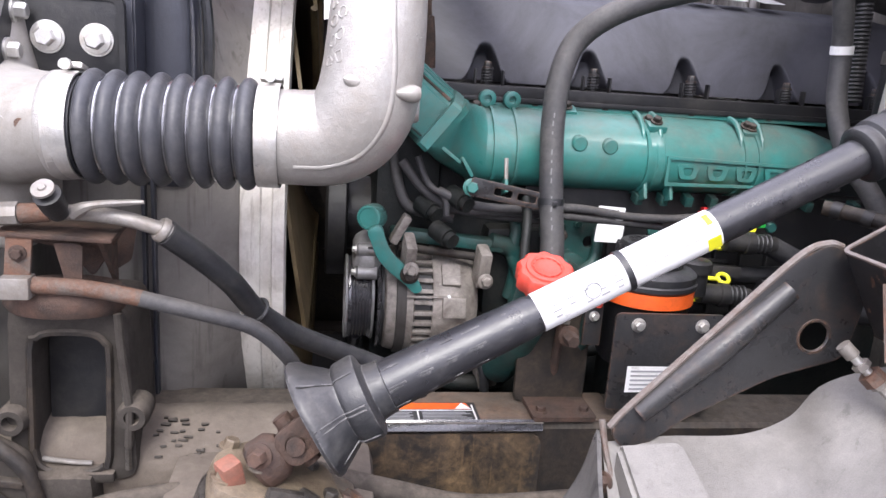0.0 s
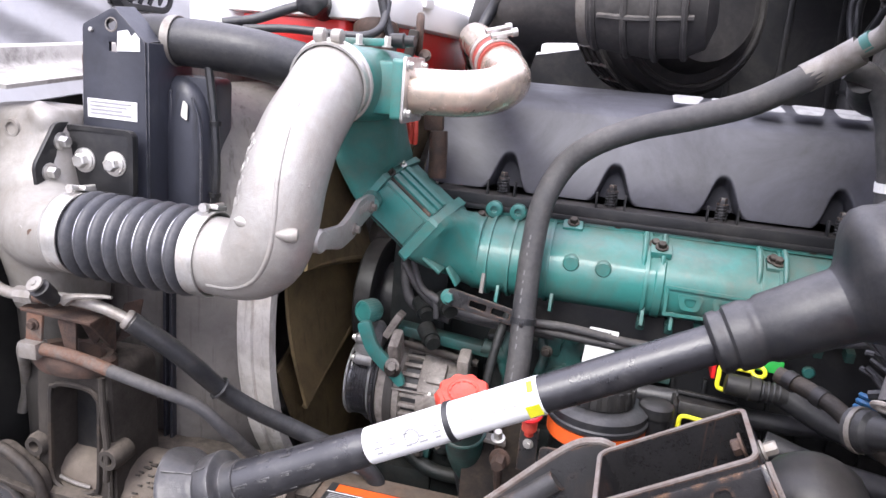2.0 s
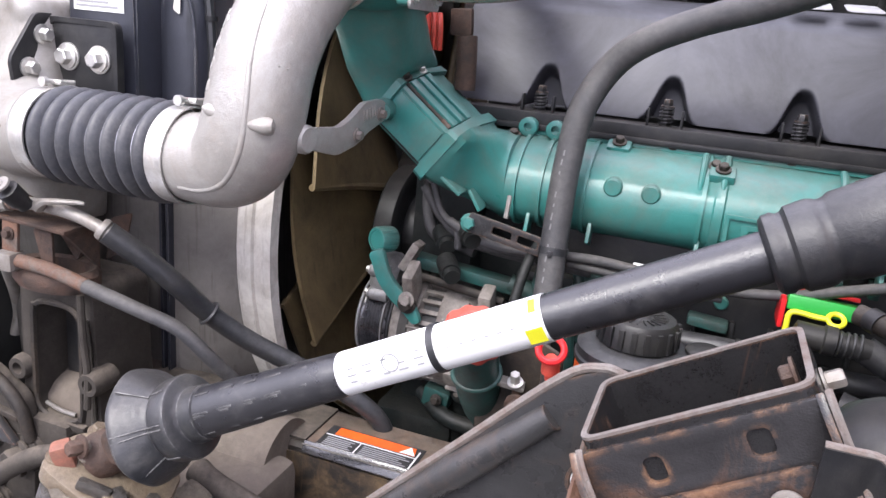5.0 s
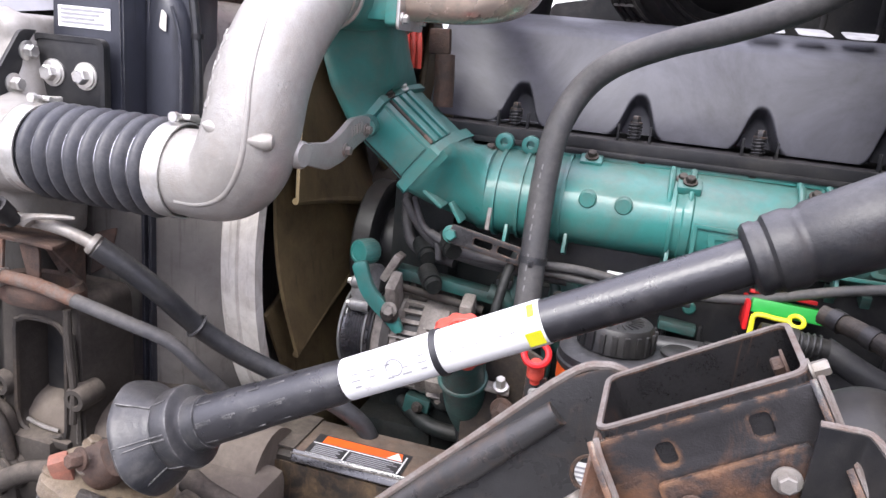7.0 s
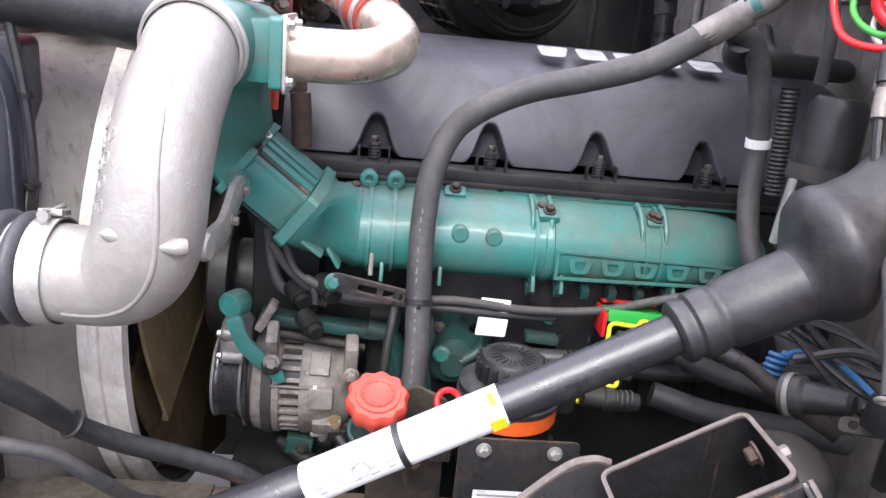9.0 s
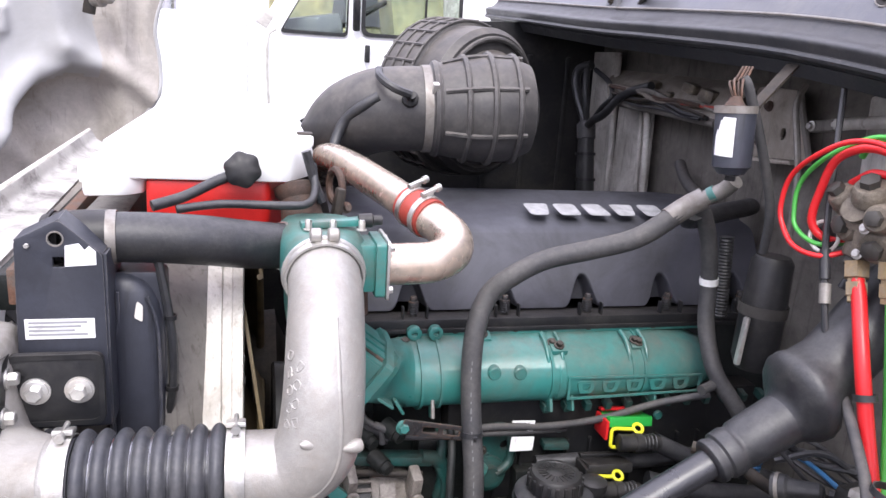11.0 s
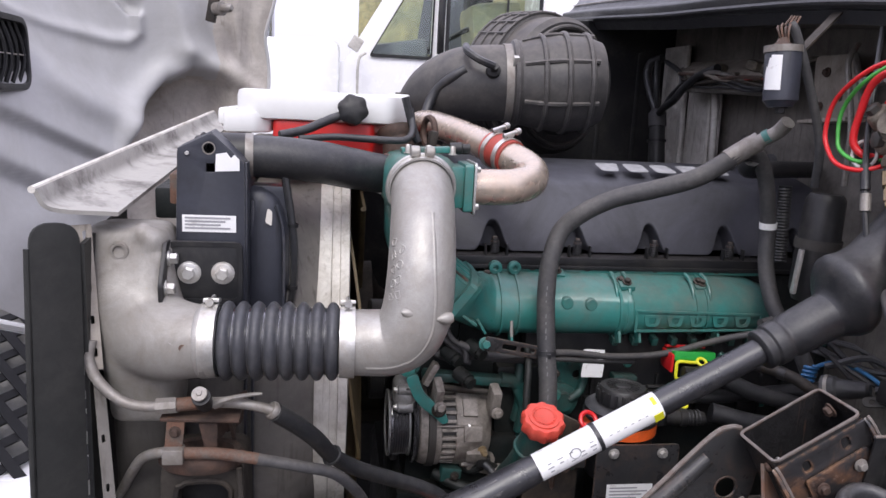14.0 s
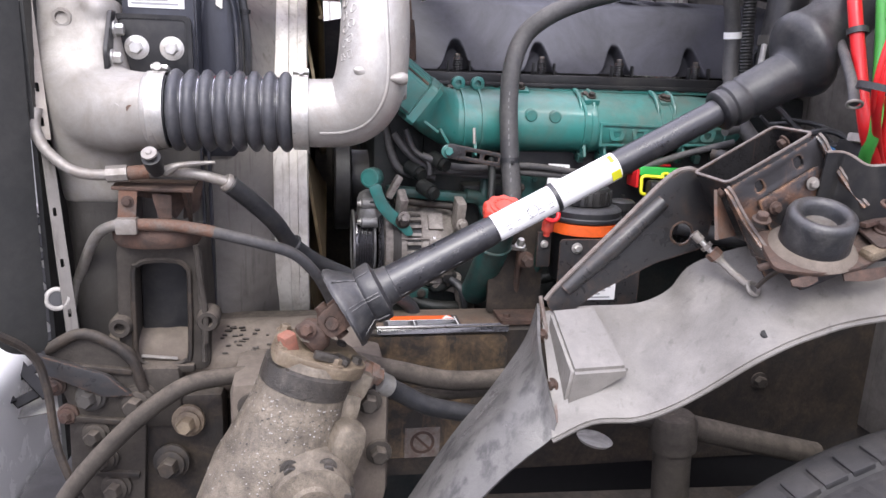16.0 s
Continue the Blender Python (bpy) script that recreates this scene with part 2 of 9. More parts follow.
    silicone=material("red_silicone", (0.33, 0.05, 0.035), 0.5, 0, 300, 0.15, 0.1),
    tank=milky(material("milky_tank_plastic", (0.84, 0.84, 0.82), 0.45, 0, 300, 0.03, 0.05), 0.12),
    coolant=milky(material("red_coolant_tank", (0.70, 0.022, 0.018), 0.4, 0, 200, 0.10, 0.05), 0.25),
    body=material("white_truck_paint", (0.9, 0.9, 0.9), 0.25, 0, 60, 0.02, 0.0, coat=0.6),
    hood=material("grey_hood_underside", (0.47, 0.47, 0.475), 0.36, 0, 260, 0.04, 0.04, (0.33, 0.32, 0.305), 0.28, 4, sharp=0.5),
    hoodedge=material("tan_fibreglass", (0.36, 0.325, 0.28), 0.6, 0, 260, 0.14, 0.25, (0.17, 0.145, 0.12), 0.42, 14, sharp=0.35, speck=0.1, streak=0.3),
    flap=material("worn_rubber_flap", (0.38, 0.365, 0.335), 0.6, 0, 300, 0.12, 0.2, (0.12, 0.11, 0.10), 0.38, 12, sharp=0.18),
    ground=material("gravel_ground", (0.09, 0.087, 0.082), 0.9, 0, 90, 0.5, 0.8, (0.05, 0.048, 0.045), 0.5, 3, sharp=0.5),
    tyre=material("tyre_rubber", (0.020, 0.020, 0.021), 0.55, 0, 300, 0.3, 0.3, (0.05, 0.047, 0.043), 0.34, 20, sharp=0.3, dust=0.08),
    cab=material("grey_cab_paint", (0.082, 0.086, 0.100), 0.36, 0, 120, 0.06, 0.02, (0.14, 0.138, 0.135), 0.3, 7, sharp=0.4, coat=0.2, streak=0.2),
    firewall=material("dirty_firewall", (0.205, 0.19, 0.168), 0.6, 0, 200, 0.3, 0.3, (0.05, 0.045, 0.038), 0.42, 9, sharp=0.4, streak=0.3),
    bracketgrey=material("grey_metal_post", (0.60, 0.58, 0.54), 0.48, 0.0, 200, 0.12, 0.15, (0.24, 0.215, 0.18), 0.34, 12, sharp=0.3, streak=0.25),
    # dusty cast metal; the tank foot's shade is also in this dark base
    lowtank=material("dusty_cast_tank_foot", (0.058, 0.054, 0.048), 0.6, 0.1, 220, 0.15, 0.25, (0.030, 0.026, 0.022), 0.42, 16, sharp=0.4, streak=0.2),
    diecast=material("bright_die_cast", (0.36, 0.355, 0.35), 0.34, 0.5, 280, 0.2, 0.2, (0.14, 0.13, 0.12), 0.40, 34, sharp=0.3),
    pulley=material("glossy_black_pulley", (0.030, 0.030, 0.034), 0.14, 0.0, 300, 0.2, 0.05, (0.07, 0.066, 0.062), 0.25, 30, sharp=0.4, coat=0.8, spec=0.8),
    plug=material("faded_red_plug", (0.27, 0.105, 0.07), 0.6, 0, 300, 0.3, 0.4, (0.13, 0.085, 0.06), 0.42, 40, sharp=0.3),
    bare=material("bare_tan_fibreglass", (0.50, 0.462, 0.42), 0.55, 0, 260, 0.12, 0.25, (0.26, 0.23, 0.195), 0.34, 11, sharp=0.4, streak=0.15),
    sand=material("pale_wet_grit", (0.40, 0.385, 0.36), 0.25, 0, 300, 0.25, 0.1, (0.22, 0.205, 0.185), 0.4, 60, sharp=0.4),
    mud=material("caked_tan_mud", (0.155, 0.130, 0.106), 0.75, 0, 260, 0.25, 0.6, (0.085, 0.068, 0.054), 0.36, 14, sharp=0.35, dust=0.5, spec=0.3, powder=(0.20, 0.17, 0.14)),
    # darker copy of the liner: wet streaks plus shade of the steep lobe
    lobe=material("wet_muddy_liner", (0.125, 0.12, 0.112), 0.27, 0, 300, 0.3, 0.3, (0.050, 0.048, 0.046), 0.36, 6, sharp=0.7, streak=0.9),
    lattice=material("matt_black_lattice", (0.010, 0.010, 0.011), 0.6, 0, 300, 0.2, 0.1, spec=0.25),
    paving=material("pale_ground_behind", (0.33, 0.325, 0.31), 0.85, 0, 140, 0.25, 0.4, (0.20, 0.195, 0.18), 0.4, 12, sharp=0.4),
    # dust on upper faces is raised to paint the drum's lit top too
    duct=material("dusty_duct_plastic", (0.033, 0.032, 0.034), 0.46, 0, 300, 0.2, 0.1, (0.10, 0.094, 0.086), 0.32, 9, sharp=0.4, dust=0.5, edge=((0.18, 0.17, 0.16), 0.003)),
    geartop=material("tan_dried_oil_casting", (0.235, 0.190, 0.132), 0.36, 0, 300, 0.5, 0.7, (0.075, 0.048, 0.031), 0.48, 28, sharp=0.4),
    gearband=material("wet_grainy_grime", (0.062, 0.054, 0.045), 0.30, 0, 300, 0.75, 0.9, (0.02, 0.018, 0.016), 0.42, 46, sharp=0.3),
    boxpaint=material("black_paint_with_rust_runs", (0.016, 0.0155, 0.016), 0.20, 0, 260, 0.3, 0.2, (0.17, 0.085, 0.05), 0.17, 12, sharp=0.14, streak=0.15, edge=((0.19, 0.10, 0.06), 0.003)),
    boxfront=material("worn_rusty_black_plate", (0.026, 0.025, 0.026), 0.22, 0.0, 260, 0.25, 0.25, (0.18, 0.088, 0.046), 0.26, 12, sharp=0.2, streak=0.05, edge=((0.24, 0.13, 0.07), 0.006)),
    tankcast=material("pitted_dirty_cast_aluminium", (0.33, 0.314, 0.288), 0.46, 0.25, 220, 0.12, 0.2, (0.17, 0.148, 0.122), 0.40, 13, sharp=0.35, speck=0.12),
    brass=material("brass_fitting", (0.35, 0.25, 0.13), 0.45, 0.7, 200, 0.2, 0.2, (0.2, 0.17, 0.13), 0.45, 40, sharp=0.3),
    amber=material("amber_lens", (0.85, 0.25, 0.02), 0.25, 0, 100, 0.1, 0),
    interior=material("cab_interior", (0.22, 0.24, 0.16), 0.8, 0, 8, 0.4, 0, (0.5, 0.42, 0.18), 0.4, 3, sharp=0.5),
    winglass=glass("window_glass"),
)


# ---- mesh helpers ----
def thing(name, loc, label, category, group="", kind=""):
    ob = new(name)
    ob.empty_display_size = 0.05
    ob.location = loc
    return tagged(ob, label, category, group, kind)


def part(name, bm, mat, parent, label="", smooth=38, kind=""):
    """One mesh, given in world metres, under a thing or a part."""
    mesh = bpy.data.meshes.new(name)
    bmesh.ops.recalc_face_normals(bm, faces=bm.faces)
    bm.to_mesh(mesh)
    bm.free()
    if smooth:
        mesh.shade_smooth()
        mesh.set_sharp_from_angle(angle=radians(smooth))
    mesh.materials.append(M[mat] if isinstance(mat, str) else mat)
    ob = new(name, mesh)
    if parent is not None:
        ob.parent = parent
        if parent.type == "EMPTY":
            ob.matrix_parent_inverse = Matrix.Translation(-parent.location)
    return tagged(ob, label, "", "", kind)


def solo(name, bm, mat, label, category, group="", kind="", smooth=38):
    ob = part(name, bm, mat, None, label, smooth)
    return tagged(ob, label, category, group, kind)


def spline(pts, n=8):
    """Points on a smooth curve through pts."""
    p = [np.array(q, float) for q in pts]
    p = [2 * p[0] - p[1]] + p + [2 * p[-1] - p[-2]]
    out = []
    for i in range(1, len(p) - 2):
        a, b, c, d = p[i - 1:i + 3]
        for k in range(n):
            t = k / n
            out.append(0.5 * (2 * b + (c - a) * t + (2 * a - 5 * b + 4 * c - d) * t * t + (3 * b - a - 3 * c + d) * t ** 3))
    out.append(p[-2])
    return out


def frames_along(path):
    path = [Vector(p) for p in path]
    tang = []
    for i in range(len(path)):
        a, b = path[max(0, i - 1)], path[min(len(path) - 1, i + 1)]
        tang.append((b - a).normalized())
    u = tang[0].orthogonal().normalized()
    res = []
    for p, t in zip(path, tang):
        u = (u - t * u.dot(t)).normalized()
        res.append((p, t, u, t.cross(u)))
    return res


def skin(bm, rings, cap=True, closed=False):
    """Faces between successive closed rings of vertices."""
    vs = [[bm.verts.new(q) for q in ring] for ring in rings]
    pairs = list(zip(vs[:-1], vs[1:])) + ([(vs[-1], vs[0])] if closed else [])
    for a, b in pairs:
        k = len(a)
        for i in range(k):
            bm.faces.new((a[i], a[(i + 1) % k], b[(i + 1) % k], b[i]))
    if cap and not closed:
        bm.faces.new(vs[0][::-1])
        bm.faces.new(vs[-1])
    return bm


def tube(pts, r, seg=14, n=8, bm=None, cap=True, smooth_path=True):
    """A round tube through pts; r is one radius or one per point."""
    bm = bm or bmesh.new()
    path = spline(pts, n) if smooth_path and len(pts) > 2 else [np.array(p, float) for p in pts]
    if isinstance(r, (int, float)):
        rad = [r] * len(path)
    else:
        x = np.linspace(0, len(r) - 1, len(path))
        rad = np.interp(x, range(len(r)), r)
    rings = []
    for (p, t, u, v), q in zip(frames_along(path), rad):
        rings.append([p + (u * math.cos(a) + v * math.sin(a)) * q for a in (2 * math.pi * i / seg for i in range(seg))])
    return skin(bm, rings, cap)


def lathe(a, b, prof, seg=24, bm=None, cap=True, lobes=0, lobe=0.0):
    """Turned round the axis from a towards b; prof: (metres from a, radius)."""
    bm = bm or bmesh.new()
    a, t = Vector(a), (Vector(b) - Vector(a)).normalized()
    u = t.orthogonal().normalized()
    v = t.cross(u)
    rings = []
    for s, r in prof:
        rings.append([a + t * s + (u * math.cos(w) + v * math.sin(w)) * (r * (1 + lobe * math.cos(lobes * w))) for w in (2 * math.pi * i / seg for i in range(seg))])
    return skin(bm, rings, cap)


def ring(c, axis, R, r, seg=28, sub=8, bm=None):
    bm = bm or bmesh.new()
    c, t = Vector(c), Vector(axis).normalized()
    u = t.orthogonal().normalized()
    v = t.cross(u)
    rings = []
    for i in range(seg):
        w = 2 * math.pi * i / seg
        d = u * math.cos(w) + v * math.sin(w)
        rings.append([c + d * (R + r * math.cos(k)) + t * (r * math.sin(k)) for k in (2 * math.pi * j / sub for j in range(sub))])
    return skin(bm, rings, closed=True)


def band(c, axis, R, width, thick=0.0015, seg=32, bm=None):
    """A flat strap round an axis."""
    bm = bm or bmesh.new()
    c, t = Vector(c), Vector(axis).normalized()
    u = t.orthogonal().normalized()
    v = t.cross(u)
    rings = []
    for i in range(seg):
        w = 2 * math.pi * i / seg
        d = u * math.cos(w) + v * math.sin(w)
        rings.append([c + d * q + t * s for q, s in ((R, -width / 2), (R + thick, -width / 2), (R + thick, width / 2), (R, width / 2))])
    return skin(bm, rings, closed=True)


def box(c, size, rot=(0, 0, 0), bevel=0.002, bm=None, basis=None):
    own = bmesh.new()
    bmesh.ops.create_cube(own, size=1.0)
    bmesh.ops.scale(own, vec=Vector(size), verts=own.verts)
    if bevel:
        bmesh.ops.bevel(own, geom=own.edges[:], offset=bevel, segments=2, affect="EDGES", profile=0.6)
    m = Matrix.Translation(c) @ (basis.to_4x4() if basis else Euler([radians(q) for q in rot]).to_matrix().to_4x4())
    bmesh.ops.transform(own, matrix=m, verts=own.verts)
    return join(bm, own)


def join(bm, own):
    if bm is None:
        return own
    table = {v: bm.verts.new(v.co) for v in own.verts}
    for f in own.faces:
        bm.faces.new([table[v] for v in f.verts])
    own.free()
    return bm


def plate(outline, place, thick, holes=(), bevel=0.0, bm=None):
    """A flat sheet; outline and holes are (u, v) loops, place(u, v) a point; it grows thick metres along the normal."""
    own = bmesh.new()
    loops = [outline] + list(holes)
    edges = []
    for lp in loops:
        vs = [own.verts.new(place(*q)) for q in lp]
        edges += [own.edges.new((vs[i], vs[(i + 1) % len(vs)])) for i in range(len(vs))]
    bmesh.ops.triangle_fill(own, use_beauty=True, use_dissolve=False, edges=edges)
    o = Vector(place(0, 0))
    nrm = (Vector(place(1, 0)) - o).cross(Vector(place(0, 1)) - o).normalized()
    got = bmesh.ops.extrude_face_region(own, geom=own.faces[:])
    bmesh.ops.translate(own, vec=nrm * thick, verts=[g for g in got["geom"] if isinstance(g, bmesh.types.BMVert)])
    if bevel:
        bmesh.ops.recalc_face_normals(own, faces=own.faces)
        es = [e for e in own.edges if len(e.link_faces) == 2 and e.calc_face_angle() > 0.9]
        bmesh.ops.bevel(own, geom=es, offset=bevel, segments=2, affect="EDGES", profile=0.6)
    return join(bm, own)


def circle2(cx, cy, r, n=18, ry=None):
    return [(cx + r * math.cos(2 * math.pi * i / n), cy + (ry or r) * math.sin(2 * math.pi * i / n)) for i in range(n)]


def round_poly(pts, r, n=4):
    """Outline with its corners rounded."""
    out = []
    k = len(pts)
    for i in range(k):
        p, a, b = Vector(pts[i]), Vector(pts[i - 1]), Vector(pts[(i + 1) % k])
        da, db = (a - p), (b - p)
        q = min(r, da.length * 0.45, db.length * 0.45)
        s, e = p + da.normalized() * q, p + db.normalized() * q
        for j in range(n + 1):
            t = j / n
            w = s * (1 - t) ** 2 + p * 2 * t * (1 - t) + e * t * t
            out.append((w.x, w.y))
    return out


def on_y(y):
    """Places (u, v) as x and z in the upright plane at y; sheets grow towards -y."""
    return lambda u, v: Vector((u, y, v))


def on_x(x):
    return lambda u, v: Vector((x, u, v))


def on_z(z):
    return lambda u, v: Vector((u, v, z))


def in_plane(o, u, v):
    o, u, v = Vector(o), Vector(u), Vector(v)
    return lambda a, b: o + u * a + v * b


def sheet(rows, thick=0.004, n=5, bm=None):
    """A bent sheet through a grid of points, smoothed both ways, with thickness."""
    fine = [spline(r, n) for r in rows]
    cols = [spline([r[i] for r in fine], n) for i in range(len(fine[0]))]
    bm = bm or bmesh.new()
    h, w = len(cols), len(cols[0])
    P = np.array(cols)
    du, dv = np.gradient(P, axis=0), np.gradient(P, axis=1)
    N = np.cross(du, dv)
    N /= np.linalg.norm(N, axis=2, keepdims=True) + 1e-12
    top = [[bm.verts.new(P[i, j]) for j in range(w)] for i in range(h)]
    low = [[bm.verts.new(P[i, j] - N[i, j] * thick) for j in range(w)] for i in range(h)]
    for i in range(h - 1):
        for j in range(w - 1):
            bm.faces.new((top[i][j], top[i + 1][j], top[i + 1][j + 1], top[i][j + 1]))
            bm.faces.new((low[i][j], low[i][j + 1], low[i + 1][j + 1], low[i + 1][j]))
    for i in range(h - 1):
        for j in (0, w - 1):
            bm.faces.new((top[i][j], low[i][j], low[i + 1][j], top[i + 1][j]))
    for j in range(w - 1):
        for i in (0, h - 1):
            bm.faces.new((top[i][j], top[i][j + 1], low[i][j + 1], low[i][j]))
    return bm


def grit(points, size, seed):
    """Many small grains lying at the given points."""
    rng, bm = random.Random(seed), bmesh.new()
    for p in points:
        h = size * (0.4 + rng.random() ** 2)
        a = rng.random() * 3
        u, v = Vector((math.cos(a), math.sin(a), 0)) * h, Vector((-math.sin(a), math.cos(a), 0)) * h * (0.5 + 0.5 * rng.random())
        w = Vector((0, 0, 0.6 * h))
        e = [bm.verts.new(Vector(p) + d) for d in (u, v, -u, -v, w, -w)]
        for i in range(4):
            bm.faces.new((e[i], e[(i + 1) % 4], e[4]))
            bm.faces.new((e[(i + 1) % 4], e[i], e[5]))
    return bm


def bolt(c, axis, size=0.010, washer=True, length=None, bm=None):
    """A hexagon head with its washer, standing out along axis."""
    c, t = Vector(c), Vector(axis).normalized()
    h = length or size * 0.8
    bm = bm or bmesh.new()
    if washer:
        lathe(c, c + t, [(0, size * 1.15), (size * 0.22, size * 1.15), (size * 0.26, size * 1.05)], 20, bm)
    base = c + t * (size * 0.26 if washer else 0)
    lathe(base, base + t, [(0, size * 0.78), (h * 0.85, size * 0.78), (h, size * 0.64)], 6, bm)
    return bm


def coil(c, axis, R, r, turns, height, bm=None):
    c, t = Vector(c), Vector(axis).normalized()
    u = t.orthogonal().normalized()
    v = t.cross(u)
    k = int(turns * 10)
    pts = [c + t * (height * i / k) + (u * math.cos(i * 0.6283) + v * math.sin(i * 0.6283)) * R for i in range(k + 1)]
    return tube(pts, r, 6, 1, bm, smooth_path=False)


def zip_tie(name, c, axis, R, parent, width=0.005):
    b = band(c, axis, R, width, 0.0012, 24)
    u = Vector(axis).normalized().orthogonal()
    box(Vector(c) + Vector((0, -R - 0.002, 0)), (0.006, 0.004, 0.008), bevel=0.0008, bm=b)
    return part(name, b, "rubber", parent)


# ---- ground and sky line ----
g = bmesh.new()
bmesh.ops.create_grid(g, x_segments=8, y_segments=8, size=400)
solo("ground", g, "ground", "flat grey gravel yard under the trucks", "ground", kind="structure", smooth=0)


# ---- chassis ----
def build_rail(y, name, label, side):
    t = thing(name, (0.3, y, 0.70), label, "frame rail", "chassis frame rails")
    prof = [(0, 0.700), (0.09, 0.700), (0.09, 0.708), (0.010, 0.708), (0.010, 0.957), (0.09, 0.957), (0.09, 0.966), (0.006, 0.966), (0, 0.960)]
    b = bmesh.new()
    skin(b, [[Vector((x, y + side * q[0], q[1])) for q in prof] for x in (-0.36, 2.6)])
    # web colour is near black to carry the shade below the liner
    part("web", b, "dustdark", t, "dirty rail web, blackened for the shade under the liner")
    for x in (-0.10, 0.02, 0.30, 0.42, 0.75, 1.1):
        part("rail_bolt", bolt((x, y, 0.80 + 0.05 * (round(x * 100) % 2)), (0, -side, 0), 0.014), "dusty", t)
    return t


rail = build_rail(0.835, "frame_rail", "dusty brown painted steel truck frame rail", 1)
build_rail(1.93, "frame_rail", "dark steel frame rail on the far side of the engine", -1)
b = box((0.02, 0.882, 0.9675), (0.72, 0.082, 0.003), bevel=0.001)
part("top_skin", b, "railtop", rail, "worn rail top with rust patches")
b = plate([(-0.34, 0.838), (0.055, 0.838), (0.055, 0.924), (-0.34, 0.924)], on_z(0.9692), 0.003)
part("dust_layer", b, "dusty", rail, "thick dried road dust")
rows = []
for k, z in enumerate((0.972, 0.966, 0.95, 0.92, 0.89, 0.86)):
    rows.append([(x, 0.833 - (0.004, 0.014, 0.020, 0.018, 0.012, 0.002)[k] * (0.75 + 0.25 * math.sin(31 * x + 2 * k)), z + 0.002 * math.sin(60 * x + k)) for x in (-0.21, -0.17, -0.13, -0.09, -0.05, -0.01, 0.03)])
part("dried_mud", sheet(rows, 0.004, 4), "mud", rail, "caked dried mud on the rail face")
b = plate(round_poly([(0.262, 0.832), (0.345, 0.832), (0.345, 0.925), (0.262, 0.925)], 0.006), on_z(0.971), 0.006)
part("mount_plate", b, "rust", rail, "rusty mounting plate on the rail top")
for x in (0.275, 0.332):
    part("plate_bolt", bolt((x, 0.85, 0.976), (0, 0, 1), 0.008), "rust", rail)
part("stained_face", plate(round_poly([(0.02, 0.735), (0.275, 0.735), (0.275, 0.955), (0.02, 0.955)], 0.02, 4), on_y(0.8335), 0.002), "rail", rail, "rail face with tan and rust stains", 0)
lab = part("warning_label", plate([(0.068, 0.834), (0.196, 0.834), (0.196, 0.888), (0.068, 0.888)], on_z(0.9695), 0.0008), "print", rail, "black warning label with an orange band", 0)
part("orange_band", plate([(0.080, 0.868), (0.188, 0.868), (0.184, 0.885), (0.080, 0.885)], on_z(0.9706), 0.0004), "orange", lab, "orange band", 0)
part("white_arrow", plate([(0.168, 0.868), (0.188, 0.868), (0.178, 0.884)], on_z(0.9713), 0.0004), "white", lab, "white triangle", 0)
for x0, x1, y0, y1 in ((0.070, 0.192, 0.8375, 0.8395), (0.070, 0.192, 0.864, 0.8655), (0.190, 0.192, 0.838, 0.880), (0.118, 0.1195, 0.838, 0.864)):
    part("white_line", plate([(x0, y0), (x1, y0), (x1, y1), (x0, y1)], on_z(0.9706), 0.0004), "white", lab, "", 0)
for i in range(5):
    y0 = 0.8425 + 0.004 * i
    for x0, x1 in ((0.075, 0.112 - 0.004 * (i % 2)), (0.124, 0.186 - 0.006 * (i % 3))):
        part("text_bar", plate([(x0, y0), (x1, y0), (x1, y0 + 0.0016), (x0, y0 + 0.0016)], on_z(0.9706), 0.0004), "greyprint", lab, "", 0)
et = part("edge_trim", box((0.165, 0.8335, 0.9655), (0.22, 0.006, 0.015), (-32, 0, 0), bevel=0.002), "pulley", rail, "glossy black rail edge")
part("edge_line", box((0.165, 0.8302, 0.9705), (0.22, 0.0012, 0.0016), bevel=0), "line", et, "bare metal line", 0)
part("edge_line", box((0.165, 0.8302, 0.9610), (0.22, 0.0012, 0.0012), bevel=0), "line", et, "", 0)
b = plate([(0.105, 0.735), (0.165, 0.735), (0.165, 0.79), (0.105, 0.79)], on_y(0.8312), 0.001)
sq = part("warning_sign", b, "rustedge", rail, "faded square no-step sign", 0)
part("sign_circle", plate(circle2(0.135, 0.763, 0.021, 24), on_y(0.8300), 0.0006, [circle2(0.135, 0.763, 0.016, 24)]), "rust", sq, "", 0)
part("sign_bar", box((0.135, 0.8294, 0.763), (0.036, 0.0008, 0.004), (0, 45, 0), 0), "rust", sq, "", 0)
cross = tube([(0.62, 0.84, 0.78), (0.62, 1.93, 0.78)], 0.05, 14)
solo("crossmember", cross, "dustdark", "dusty black tubular frame crossmember", "crossmember")


# ---- radiator pack and fan ----
def rounded_ring(cx, cy, z, hx, hy, e=4.0, n=28):
    pts = []
    for i in range(n):
        a = 2 * math.pi * i / n
        c, s = math.cos(a), math.sin(a)
        k = (abs(c) ** e + abs(s) ** e) ** (-1 / e)
        pts.append(Vector((cx + hx * k * c, cy + hy * k * s, z)))
    return pts


radiator = thing("radiator", (-0.27, 1.42, 0.95), "black radiator with grey-brown fan shroud, standing on the frame", "radiator")
FY, FZ, FR = 1.386, 1.17, 0.45


def shroud_section(x, w, h, e, n=56):
    pts = []
    for i in range(n):
        a = 2 * math.pi * i / n
        c, s = math.cos(a), math.sin(a)
        k = (abs(c) ** e + abs(s) ** e) ** (-1 / e)
        pts.append(Vector((x, FY + w * k * c, FZ + h * k * s)))
    return pts


